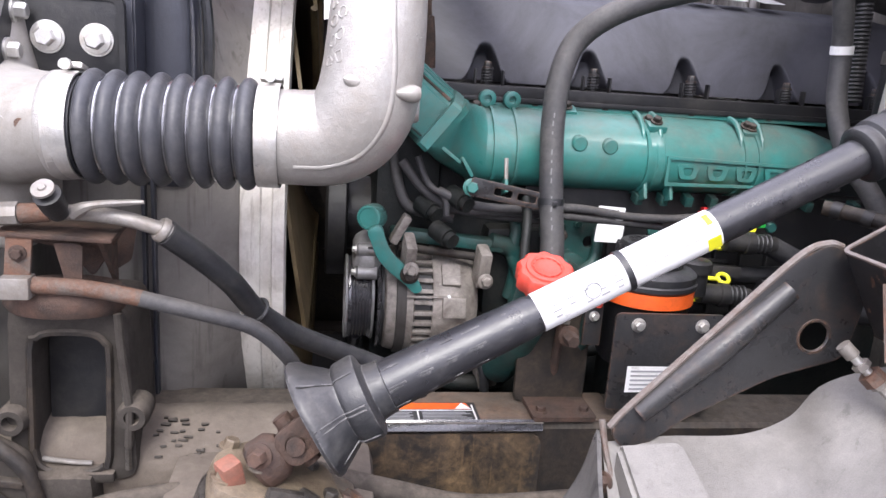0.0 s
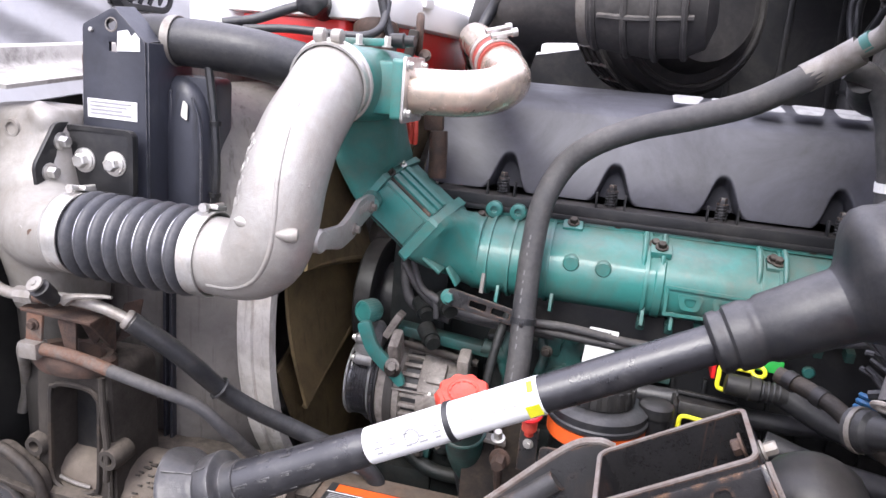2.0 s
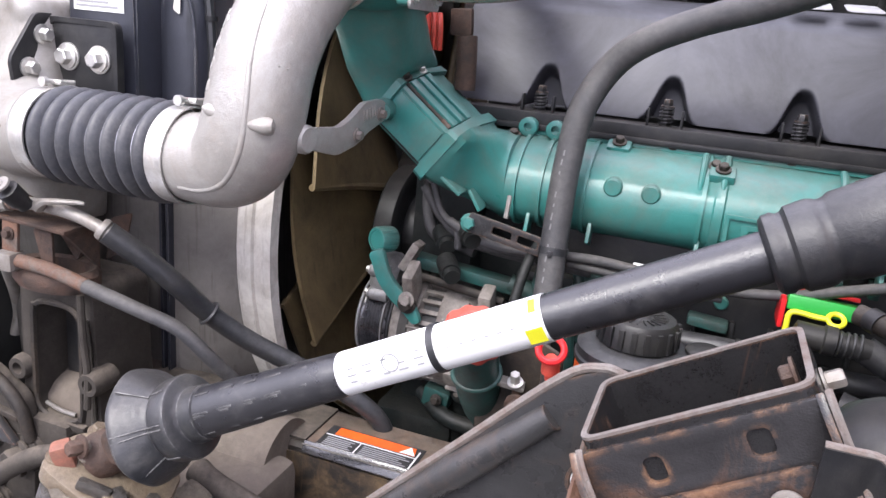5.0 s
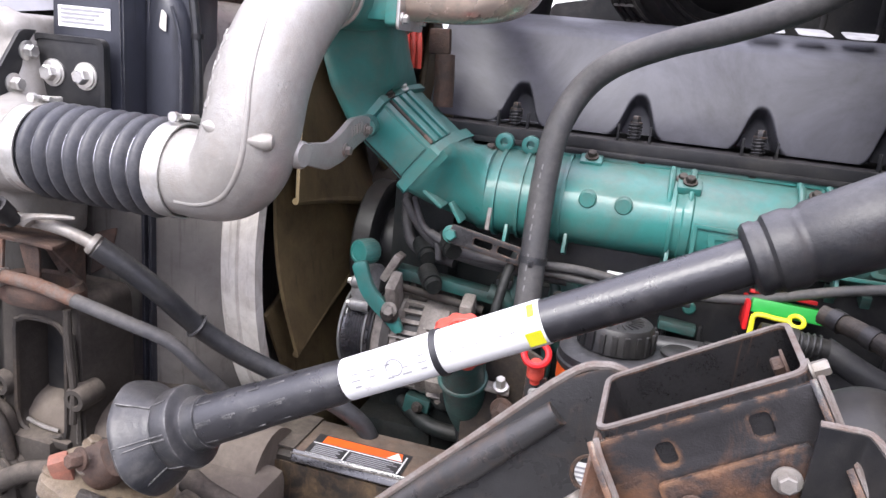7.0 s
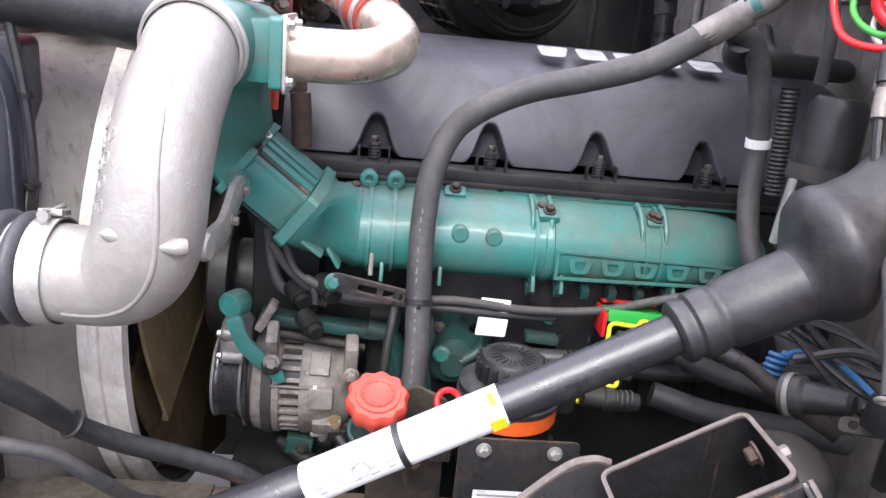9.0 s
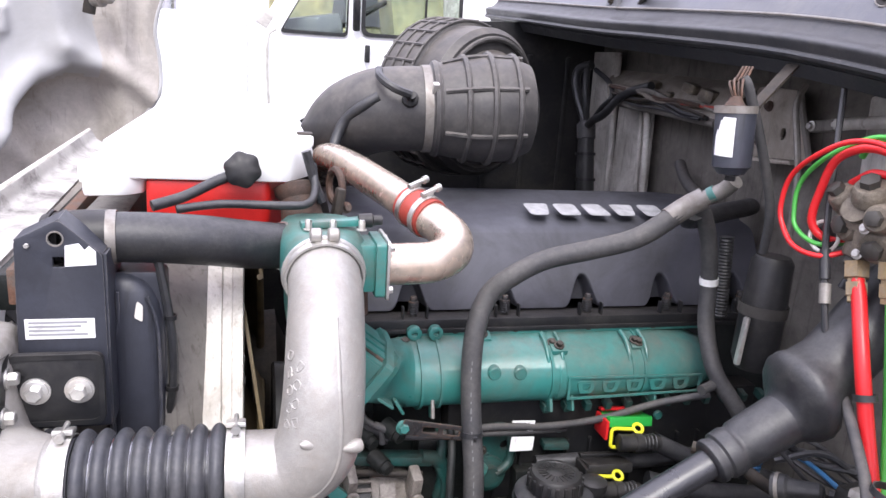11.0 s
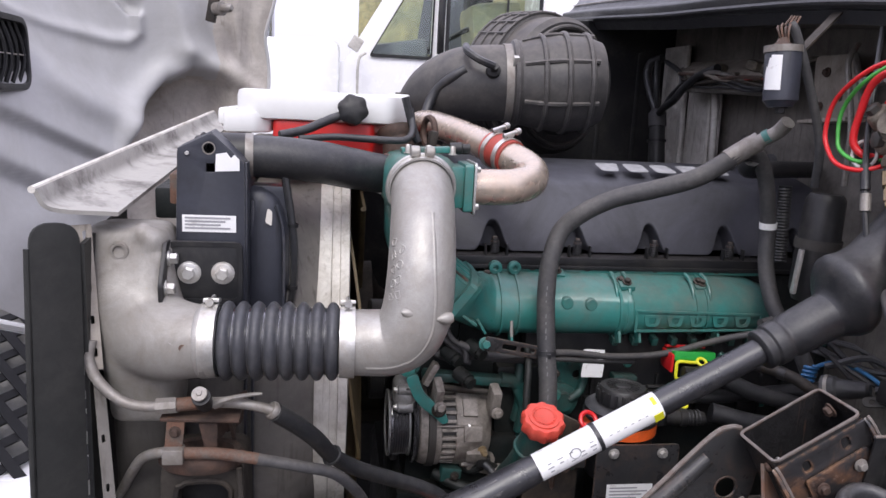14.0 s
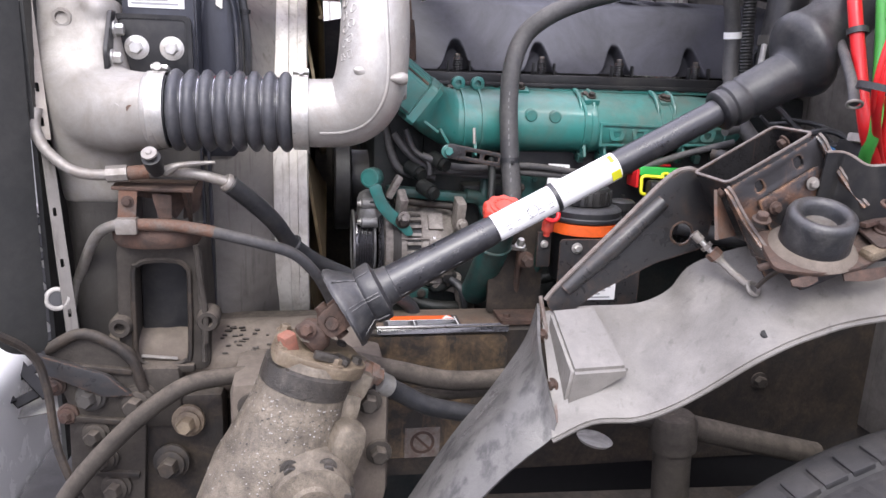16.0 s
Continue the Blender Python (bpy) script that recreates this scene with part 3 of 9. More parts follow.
b = bmesh.new()
outer = [shroud_section(-0.215, 0.470, 0.335, 9), shroud_section(-0.185, 0.470, 0.332, 8), shroud_section(-0.15, 0.468, 0.335, 4.5), shroud_section(-0.125, 0.460, 0.37, 2.8), shroud_section(-0.104, FR + 0.004, FR - 0.03, 2.2)]
inner = [[Vector((p.x, FY + (p.y - FY) * 0.985, FZ + (p.z - FZ) * 0.98)) for p in r] for r in outer[::-1]]
skin(b, outer + inner, closed=True)
part("fan_shroud", b, "shroud", radiator, "grey-brown moulded fan shroud")
b = bmesh.new()
prof = [(-0.108, 0), (-0.108, 0.012), (-0.102, 0.016), (-0.084, 0.016), (-0.082, 0.011), (-0.070, 0.011), (-0.068, 0.016), (-0.054, 0.016), (-0.052, 0.0)]
rings = []
for i in range(72):
    a = 2 * math.pi * i / 72
    rings.append([Vector((px, FY + (FR + pr) * math.cos(a), FZ + (FR - 0.03 + pr) * math.sin(a))) for px, pr in prof])
skin(b, rings, closed=True)
part("shroud_ring", b, "ring", radiator, "cream ribbed shroud ring with dirt")
b = box((-0.262, 1.42, 1.04), (0.07, 0.98, 1.0), bevel=0.012)
part("core", b, "shroud", radiator, "dusty brown radiator core")
part("side_panel", plate([(-0.34, 0.93), (-0.20, 0.93), (-0.20, 1.26), (-0.34, 1.26)], on_y(0.930), 0.008, bevel=0.001), "shroud", radiator, "grey-brown side panel")
# end tank with its rounded shoulder
b = plate(round_poly([(-0.225, 1.245), (-0.150, 1.245), (-0.150, 1.515), (-0.225, 1.515)], 0.012, 5), on_y(0.975), 0.05, bevel=0.004)
part("end_tank", b, "navy", radiator, "navy black end tank")
b = bmesh.new()
skin(b, [rounded_ring(cx, 0.934, z, hx, hy, 2.8) for z, cx, hx, hy in ((1.235, -0.190, 0.030, 0.022), (1.25, -0.189, 0.035, 0.029), (1.36, -0.188, 0.036, 0.031), (1.43, -0.188, 0.036, 0.031), (1.455, -0.189, 0.035, 0.030), (1.475, -0.191, 0.033, 0.029), (1.492, -0.194, 0.029, 0.026), (1.504, -0.198, 0.023, 0.021), (1.512, -0.202, 0.014, 0.013), (1.515, -0.204, 0.005, 0.005))])
part("tank_bulge", b, "navy", radiator, "rounded tank bulge")
for pts in ([(-0.214, 0.9035, 1.49), (-0.217, 0.9030, 1.43), (-0.218, 0.9030, 1.30)], [(-0.170, 0.9045, 1.488), (-0.160, 0.906, 1.455), (-0.157, 0.906, 1.40), (-0.158, 0.906, 1.29)]):
    part("moulded_edge", tube(pts, 0.0022, 8, 5), "navy", radiator, "worn moulded edge")
b = bmesh.new()
for x in (-0.216, -0.205):
    box((x, 0.912, 1.22), (0.005, 0.014, 0.55), bevel=0.002, bm=b)
part("tank_rib", b, "navy", radiator)
part("tank_stud", bolt((-0.214, 0.922, 1.470), (0, -1, 0), 0.008), "steel", radiator)
b = plate(round_poly([(-0.186, 1.462), (-0.176, 1.456), (-0.175, 1.478), (-0.182, 1.484)], 0.003), in_plane((0, 0.9018, 0), (1, 0, 0), (0, 0, 1)), 0.0008)
part("chipped_paint", b, "ring", radiator, "pale chipped paint", 0)
b = tube([(-0.158, 0.925, 1.53), (-0.148, 0.922, 1.47), (-0.142, 0.920, 1.41), (-0.144, 0.922, 1.35), (-0.156, 0.930, 1.30)], 0.006, 8)
vent = part("vent_hose", b, "rubber", radiator, "thin black vent hose")
for z in (1.455, 1.355):
    part("hose_tie", band((-0.1445, 0.9215, z), (0, 0, 1), 0.0065, 0.006, 0.002, 14), "plastic", vent)

# upper mounting bracket, black sheet with five-cornered top
bracket = thing("radiator_bracket", (-0.26, 0.85, 1.34), "black sheet metal radiator bracket with bolts and a white sticker", "bracket")
out = round_poly([(-0.312, 1.335), (-0.210, 1.335), (-0.212, 1.555), (-0.258, 1.597), (-0.306, 1.572)], 0.006)
b = plate(out, on_y(0.868), 0.006, [circle2(-0.262, 1.574, 0.008), round_poly([(-0.266, 1.540), (-0.254, 1.540), (-0.254, 1.552), (-0.266, 1.552)], 0.001)], 0.0015)
part("face", b, "navy", bracket)
b = box((-0.2105, 0.915, 1.445), (0.004, 0.10, 0.22), bevel=0.001)
part("side_flange", b, "navy", bracket)
part("hole_edge", ring((-0.262, 0.8622, 1.574), (0, 1, 0), 0.0085, 0.0012, 20, 6), "line", bracket, "bare metal hole edge")
for a, c in (((-0.306, 1.572), (-0.258, 1.597)), ((-0.258, 1.597), (-0.212, 1.555))):
    part("folded_flange", sheet([[(a[0], 0.864, a[1]), ((a[0] + c[0]) / 2, 0.864, (a[1] + c[1]) / 2), (c[0], 0.864, c[1])], [(a[0], 0.905, a[1] + 0.003), ((a[0] + c[0]) / 2, 0.905, (a[1] + c[1]) / 2 + 0.003), (c[0], 0.905, c[1] + 0.003)]], 0.003, 3), "navy", bracket, "folded top flange")
part("small_stud", bolt((-0.292, 0.862, 1.566), (0, -1, 0), 0.004, False), "steel", bracket)
part("small_sticker", plate([(-0.253, 1.541), (-0.219, 1.543), (-0.219, 1.559), (-0.226, 1.566), (-0.231, 1.561), (-0.237, 1.569), (-0.252, 1.566)], on_y(0.8615), 0.0006), "white", bracket, "torn white sticker", 0)
st = part("sticker", plate([(-0.300, 1.452), (-0.224, 1.452), (-0.224, 1.477), (-0.300, 1.477)], on_y(0.8612), 0.0006), "white", bracket, "white barcode sticker", 0)
for i in range(4):
    z0 = 1.4565 + 0.005 * i
    part("text_bar", plate([(-0.296, z0), (-0.232 - 0.007 * ((i * 2) % 3), z0), (-0.232 - 0.007 * ((i * 2) % 3), z0 + 0.0026), (-0.296, z0 + 0.0026)], on_y(0.8602), 0.0003), "greyprint", st, "", 0)
b = plate(round_poly([(-0.318, 1.352), (-0.212, 1.352), (-0.212, 1.442), (-0.318, 1.442)], 0.012, 5), on_y(0.846), 0.010, bevel=0.002)
part("bolt_plate", b, "plastic", bracket, "black bolt plate with worn edge")
b = plate(round_poly([(-0.318, 1.352), (-0.212, 1.352), (-0.212, 1.442), (-0.318, 1.442)], 0.012, 5), on_y(0.838), 0.004, [round_poly([(-0.312, 1.358), (-0.218, 1.358), (-0.218, 1.436), (-0.312, 1.436)], 0.010, 5)])
part("plate_lip", b, "plastic", bracket)
for x in (-0.2865, -0.2395):
    q = part("big_washer", lathe((x, 0.837, 1.397), (x, 0, 1.397), [(0, 0.0165), (0.003, 0.0165), (0.0035, 0.012)], 26), "steel", bracket)
    part("big_bolt", bolt((x, 0.834, 1.397), (0, -1, 0), 0.0125, True, 0.010), "steel", bracket)
b = plate(round_poly([(0.850, 1.445), (0.815, 1.445), (0.776, 1.392), (0.780, 1.358), (0.850, 1.352)], 0.008), on_x(-0.318), 0.006, bevel=0.0015)
part("side_plate", b, "plastic", bracket)
for dy, z in ((0.822, 1.420), (0.800, 1.382)):
    part("side_bolt", bolt((-0.312, dy, z), (1, 0, 0), 0.0105, True, 0.010), "steel", bracket)

# cast charge air tank
cac = thing("charge_air_cooler_tank", (-0.36, 0.85, 0.94), "grey cast aluminium charge air cooler end tank", "cooler tank")


b = bmesh.new()
skin(b, [rounded_ring(-0.350, 0.861, 1.18, 0.049, 0.059), rounded_ring(-0.350, 0.858, 1.22, 0.052, 0.062), rounded_ring(-0.350, 0.850, 1.27, 0.058, 0.070, 3.2), rounded_ring(-0.350, 0.848, 1.32, 0.060, 0.074, 3.0), rounded_ring(-0.360, 0.852, 1.37, 0.062, 0.068, 3.4), rounded_ring(-0.366, 0.858, 1.40, 0.061, 0.060), rounded_ring(-0.369, 0.862, 1.43, 0.060, 0.054), rounded_ring(-0.370, 0.864, 1.455, 0.058, 0.052), rounded_ring(-0.370, 0.864, 1.462, 0.05, 0.044)])
tube([(-0.365, 0.85, 1.312), (-0.335, 0.812, 1.312), (-0.30, 0.788, 1.312), (-0.27, 0.776, 1.314), (-0.243, 0.772, 1.316)], [0.050, 0.060, 0.058, 0.052, 0.050], 28, 8, b)
for x, z, r in ((-0.332, 1.445, 0.017), (-0.322, 1.418, 0.014), (-0.328, 1.392, 0.016), (-0.345, 1.458, 0.012), (-0.338, 1.372, 0.012)):
    lathe((x, 0.83, z), (x, 0.80, z), [(0, r * 1.2), (0.012, r), (0.024, r * 0.5)], 12, b)
body = part("tank", b, "tankcast", cac)
# same casting as the tank, in a darker colour for low shade and dust
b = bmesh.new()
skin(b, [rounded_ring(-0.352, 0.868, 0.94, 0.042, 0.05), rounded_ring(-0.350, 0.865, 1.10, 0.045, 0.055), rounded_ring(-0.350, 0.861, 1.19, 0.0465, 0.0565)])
part("tank_foot", b, "lowtank", cac, "dusty lower column, colour darkened for shade")
rm = body.modifiers.new("weld", "REMESH")
rm.mode, rm.voxel_size, rm.use_smooth_shade = "VOXEL", 0.005, True
sm = body.modifiers.new("fillet", "SMOOTH")
sm.factor, sm.iterations = 0.6, 14
spout = part("spout_lip", lathe((-0.262, 0.7745, 1.3148), (-0.238, 0.772, 1.316), [(0, 0.050), (0.004, 0.0525), (0.014, 0.0525), (0.018, 0.050)], 36), "cast", cac, "machined spout lip")
for x, z, s in ((-0.362, 1.432, 0.011), (-0.372, 1.395, 0.009)):
    part("cast_boss", lathe((x - 0.012, 0.815, z), (x - 0.012, 0, z), [(0, s * 1.35), (0.010, s * 1.1), (0.010, s * 0.75), (0.003, s * 0.6)], 18), "tankcast", cac)
part("rust_spot", lathe((-0.277, 0.729, 1.320), (-0.277, 0, 1.320), [(0, 0.006), (0.003, 0.005)], 12), "copper", spout, "small rust spot")
part("cast_circle", ring((-0.296, 0.7315, 1.320), (-0.3, -1, 0), 0.006, 0.0015, 16, 6), "cast", spout)
strip = thing("slotted_strip", (-0.39, 0.78, 1.0), "pale slotted metal strip beside the cooler tank", "metal strip")
sp = in_plane((-0.384, 0.742, 1.0), (0.86, 0.5, 0), (-0.085, 0.11, 1.0))
part("upper_strip", plate([(-0.020, 0.275), (0.016, 0.272), (0.018, 0.47), (-0.026, 0.47)], sp, 0.004, [round_poly([(0.006, z), (0.011, z), (0.011, z + 0.012), (0.006, z + 0.012)], 0.002, 2) for z in (0.29, 0.335, 0.38, 0.425, 0.45)]), "hoodedge", strip)
part("lower_strip", plate([(0, 0), (0.016, 0), (0.016, 0.255), (0.002, 0.258)], sp, 0.004, [round_poly([(0.005, z), (0.010, z), (0.010, z + 0.012), (0.005, z + 0.012)], 0.002, 2) for z in (0.03, 0.10, 0.17)]), "shroud", strip)
b = plate(round_poly([(0, 0.02), (0.068, 0.0), (0.064, 0.50), (0.0, 0.505)], 0.03, 6), in_plane((-0.462, 0.70, 0.978), (0.76, 0.62, 0), (0.0, 0.06, 1.0)), 0.006, bevel=0.002)
baf = thing("air_baffle", (-0.42, 0.73, 0.98), "flat black plastic air baffle beside the radiator", "baffle")
part("sheet", b, "baffle", baf)
part("rear_guide", plate([(0.765, 0.80), (0.98, 0.80), (0.98, 1.47), (0.765, 1.45)], on_x(-0.412), 0.006), "baffle", baf, "dark rear air guide")
part("fold", tube([(-0.462, 0.701, 1.03), (-0.462, 0.706, 1.2), (-0.462, 0.725, 1.45)], 0.004, 8, 4), "baffle", baf, "rolled outer edge")

# charge air bellows and elbow
bell = thing("bellows_hose", (-0.15, 0.77, 1.265), "black ribbed rubber bellows hose with steel rings and clamps", "hose")
A, B = Vector((-0.243, 0.772, 1.316)), Vector((-0.062, 0.767, 1.317))
prof, L = [], (B - A).length
prof += [(0, 0.047), (0.008, 0.047)]
pitch = (L - 0.016) / 8
for i in range(8):
    s0 = 0.008 + i * pitch
    for k in range(9):
        w = k / 8
        prof.append((s0 + w * pitch, 0.0420 + 0.0135 * abs(math.sin(math.pi * w)) ** 0.62))
prof += [(L, 0.047)]
part("rubber", lathe(A, B, prof, 36), "bellows", bell)
for i in range(1, 8):
    c = A + (B - A).normalized() * (0.008 + i * pitch)
    part("steel_ring", ring(c, B - A, 0.0462, 0.0019, 36, 6), "chrome", bell)
for c in (A + Vector((-0.004, 0, 0)), B + Vector((0.002, 0, 0))):
    cl = part("hose_clamp", band(c, B - A, 0.0500, 0.021, 0.0018, 36), "steel", bell, "bright steel T-bolt clamp")
    part("clamp_bridge", box(c + Vector((0, 0.012, 0.0545)), (0.022, 0.022, 0.006), (-14, 0, 0), 0.0015), "steel", cl)
    part("clamp_bolt", lathe(c + Vector((0, -0.014, 0.058)), c + Vector((0, 0.04, 0.054)), [(0, 0.0055), (0.006, 0.0055), (0.006, 0.003), (0.045, 0.003)], 10), "steel", cl)

elbow = thing("charge_air_pipe", (0.02, 0.78, 1.27), "silver cast aluminium charge air elbow pipe", "pipe")
EP = [(-0.066, 0.767, 1.317), (-0.03, 0.762, 1.317), (0.0, 0.757, 1.320), (0.019, 0.752, 1.332), (0.031, 0.748, 1.352), (0.037, 0.750, 1.380), (0.040, 0.758, 1.415), (0.042, 0.772, 1.445), (0.044, 0.795, 1.475), (0.047, 0.83, 1.505), (0.047, 0.858, 1.525), (0.047, 0.885, 1.533)]
part("pipe", tube(EP, [0.0465, 0.047, 0.0475, 0.049, 0.0495, 0.049, 0.048, 0.0475, 0.047, 0.0465, 0.0465, 0.046], 36, 8), "cast", elbow)


def on_pipe(i, angle, r):
    """A point on the elbow's skin, turned from the side that faces -y."""
    path = [Vector(p) for p in EP]
    t = (path[min(i + 1, len(path) - 1)] - path[max(i - 1, 0)]).normalized()
    f = Vector((0, -1, 0))
    f = (f - t * f.dot(t)).normalized() if abs(t.y) < 0.97 else Vector((0, 0, 1))
    return path[i] + (f * math.cos(radians(angle)) + t.cross(f) * math.sin(radians(angle))) * r


part("casting_seam", tube([on_pipe(i, a + 3, r - 0.0022) for i, a, r in ((1, 28, 0.0468), (2, 26, 0.0473), (3, 24, 0.0488), (4, 22, 0.0493), (5, 18, 0.0488), (6, 12, 0.0478), (7, 8, 0.0473), (8, 4, 0.0468))], 0.0036, 10, 8), "cast", elbow)
part("casting_boss", lathe((0.079, 0.714, 1.369), (0.04, 0.700, 1.369), [(-0.002, 0.002), (0.0, 0.007), (0.004, 0.0085), (0.010, 0.0080), (0.022, 0.0035), (0.024, 0.001)], 16), "cast", elbow)
part("casting_boss", lathe((0.028, 0.712, 1.374), (0.0, 0.700, 1.382), [(-0.002, 0.003), (0.0, 0.008), (0.006, 0.009), (0.018, 0.005), (0.022, 0.001)], 16), "cast", elbow)
b = lathe((0.066, 0.770, 1.352), (0.10, 0.765, 1.352), [(0, 0.015), (0.018, 0.0145), (0.021, 0.012)], 18)
part("arm_stud", b, "cast", elbow)
# raised casting marks, unreadable
rng = random.Random(11)
for i in range(9):
    a, s = -60 + 15 * (i % 2) + rng.uniform(-3, 3), (i // 2 + 0.15 + 0.3 * (i % 2)) / 5.6
    pts = []
    for k in range(6):
        w = 1.25 * k + rng.uniform(-0.5, 0.5) + i
        at = 5 + 2.9 * max(0.0, s + 0.05 * math.sin(w))
        j = int(at)
        p, q = on_pipe(j, a + 6 * math.cos(w), 0.0484), on_pipe(j + 1, a + 6 * math.cos(w), 0.0479)
        pts.append(p.lerp(q, at - j))
    part("casting_mark", tube(pts, 0.0012, 6, 3), "cast", elbow)
for a, n, w in ((47, 11, 0.0024), (57, 12, 0.0026)):
    for i in range(n):
        c = on_pipe(6, a, 0.0481).lerp(on_pipe(8, a, 0.0473), (i + 0.4 * ((i * 7) % 3) / 3) / n * 0.95)
        part("casting_mark", box(c, (w * (0.6 + 0.5 * ((i * 5) % 3) / 2), 0.0016, 0.0017), (20, 0, a), 0.0003), "cast", elbow)
RC, RA = Vector((0.047, 0.858, 1.526)), Vector((0, 0.97, 0.2))
vb = part("v_band_clamp", band(RC, RA, 0.0475, 0.014, 0.003, 40), "steel", elbow, "steel V-band clamp")
part("clamp_ring", ring(RC + RA * 0.009, RA, 0.051, 0.003, 40, 8), "steel", vb)
for dx in (-0.012, 0.010):
    part("clamp_nut", lathe(RC + Vector((dx - 0.008, -0.004, 0.056)), RC + Vector((dx + 0.01, -0.004, 0.056)), [(0, 0.006), (0.002, 0.009), (0.013, 0.009), (0.015, 0.006)], 14), "cast", vb)

# fan at rest
fan = thing("radiator_fan", (0.0, FY, FZ), "tan plastic engine cooling fan", "fan")
part("hub", lathe((-0.05, FY, FZ), (0.1, FY, FZ), [(0, 0.06), (0.01, 0.12), (0.055, 0.125), (0.06, 0.10), (0.075, 0.07), (0.10, 0.05)], 32), "dustdark", fan, "dark fan clutch hub")
for k in range(11):
    a0 = 2 * math.pi * k / 11 + 0.2
    rows = []
    for r in (0.11, 0.22, 0.32, 0.416):
        row = []
        for s in (-1, -0.3, 0.3, 1):
            a = a0 + s * (0.40 - 0.15 * (r - 0.11)) + 0.35 * (r - 0.11)
            row.append((-0.050 + 0.026 * s * (1 - 0.6 * (r - 0.11)), FY + r * math.cos(a), FZ + r * math.sin(a)))
        rows.append(row)
    bl = part("blade", sheet(rows, 0.005, 3), "fan", fan)
    for side in (0, 3):
        part("blade_rim", tube([r[side] for r in rows], [0.008, 0.007, 0.006, 0.005], 8, 6), "fan", bl, "rounded blade edge")


# ---- engine ----
engine = thing("engine_block", (0.55, 1.4, 0.75), "oily dark green inline diesel engine block", "engine block")
# block colour is kept near black so the depths of the bay stay dark
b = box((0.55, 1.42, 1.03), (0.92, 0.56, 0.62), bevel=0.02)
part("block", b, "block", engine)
b = box((0.60, 1.115, 1.13), (0.62, 0.05, 0.20), bevel=0.008)
part("control_unit", b, "plastic", engine, "dusty black engine control unit")
for x, z in ((0.502, 1.166), (0.365, 1.155), (0.70, 1.18), (0.62, 1.07), (0.80, 1.08)):
    part("green_bolt", lathe((x, 1.092, z), (x, 0, z), [(0, 0.009), (0.006, 0.009), (0.008, 0.007)], 16), "green", engine)
for x in np.linspace(0.34, 0.88, 13):
    part("cooling_fin", box((float(x), 1.087, 1.09), (0.006, 0.012, 0.11), bevel=0.002), "plastic", engine)
b = box((0.30, 1.10, 1.09), (0.13, 0.05, 0.15), bevel=0.012)
part("front_cover", b, "block", engine)
part("drain_tube", tube([(0.275, 1.02, 1.22), (0.27, 0.985, 1.20), (0.265, 0.965, 1.16), (0.262, 0.95, 1.11)], 0.0065, 10, 5), "block", engine)
part("green_knob", lathe((0.345, 1.06, 1.115), (0.345, 1.0, 1.12), [(0, 0.012), (0.012, 0.013), (0.016, 0.009)], 16), "green", engine)
gb = part("green_bracket", plate(round_poly([(0.325, 1.10), (0.372, 1.095), (0.415, 1.12), (0.418, 1.178), (0.39, 1.192), (0.335, 1.188)], 0.012), on_y(1.078), 0.010, [circle2(0.392, 1.150, 0.009), circle2(0.348, 1.168, 0.006)], 0.002), "greendirtydim", engine, "dirty green cast bracket, base colour dimmed")
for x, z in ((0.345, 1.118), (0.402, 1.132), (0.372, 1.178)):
    part("bracket_bolt", bolt((x, 1.067, z), (0, -1, 0), 0.007), "greendirtydim", gb)
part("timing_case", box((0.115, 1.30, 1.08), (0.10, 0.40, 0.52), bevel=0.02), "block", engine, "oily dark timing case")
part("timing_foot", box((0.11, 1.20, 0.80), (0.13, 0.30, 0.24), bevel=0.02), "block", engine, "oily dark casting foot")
# unseen pan, added to keep the ground below the engine dark
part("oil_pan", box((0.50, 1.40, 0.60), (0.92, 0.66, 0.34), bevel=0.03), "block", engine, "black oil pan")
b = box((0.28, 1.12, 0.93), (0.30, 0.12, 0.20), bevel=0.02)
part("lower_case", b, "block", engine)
pump = part("pump_casting", lathe((0.362, 1.075, 1.100), (0.362, 1.0, 1.104), [(-0.02, 0.040), (0.0, 0.040), (0.004, 0.034), (0.016, 0.032), (0.018, 0.020), (0.030, 0.018)], 26), "greendirtydim", engine, "dirty green pump casting, base colour dimmed")
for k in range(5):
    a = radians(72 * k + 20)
    part("pump_bolt", bolt((0.362 + 0.034 * math.cos(a), 1.072, 1.100 + 0.034 * math.sin(a)), (0, -1, 0), 0.006), "greendirtydim", pump)
for pts, r, m in (([(0.272, 1.075, 1.190), (0.275, 1.058, 1.165), (0.270, 1.052, 1.130), (0.283, 1.052, 1.095), (0.280, 1.06, 1.04)], 0.009, "greendirtydim"),
                  ([(0.318, 1.07, 1.185), (0.330, 1.055, 1.150), (0.322, 1.05, 1.110), (0.328, 1.045, 1.06), (0.322, 1.05, 1.0)], 0.007, "greendirtydim"),
                  ([(0.398, 1.08, 1.180), (0.404, 1.066, 1.150), (0.398, 1.06, 1.12), (0.372, 1.05, 1.105)], 0.008, "greendirtydim"),
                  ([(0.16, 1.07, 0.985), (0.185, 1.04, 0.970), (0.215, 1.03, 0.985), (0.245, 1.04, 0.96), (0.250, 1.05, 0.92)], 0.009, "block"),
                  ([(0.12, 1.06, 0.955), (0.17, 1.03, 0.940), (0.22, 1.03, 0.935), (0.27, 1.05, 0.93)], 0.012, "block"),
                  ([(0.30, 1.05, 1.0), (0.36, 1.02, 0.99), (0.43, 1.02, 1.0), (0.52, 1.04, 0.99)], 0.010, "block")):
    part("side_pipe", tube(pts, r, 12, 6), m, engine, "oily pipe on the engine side")
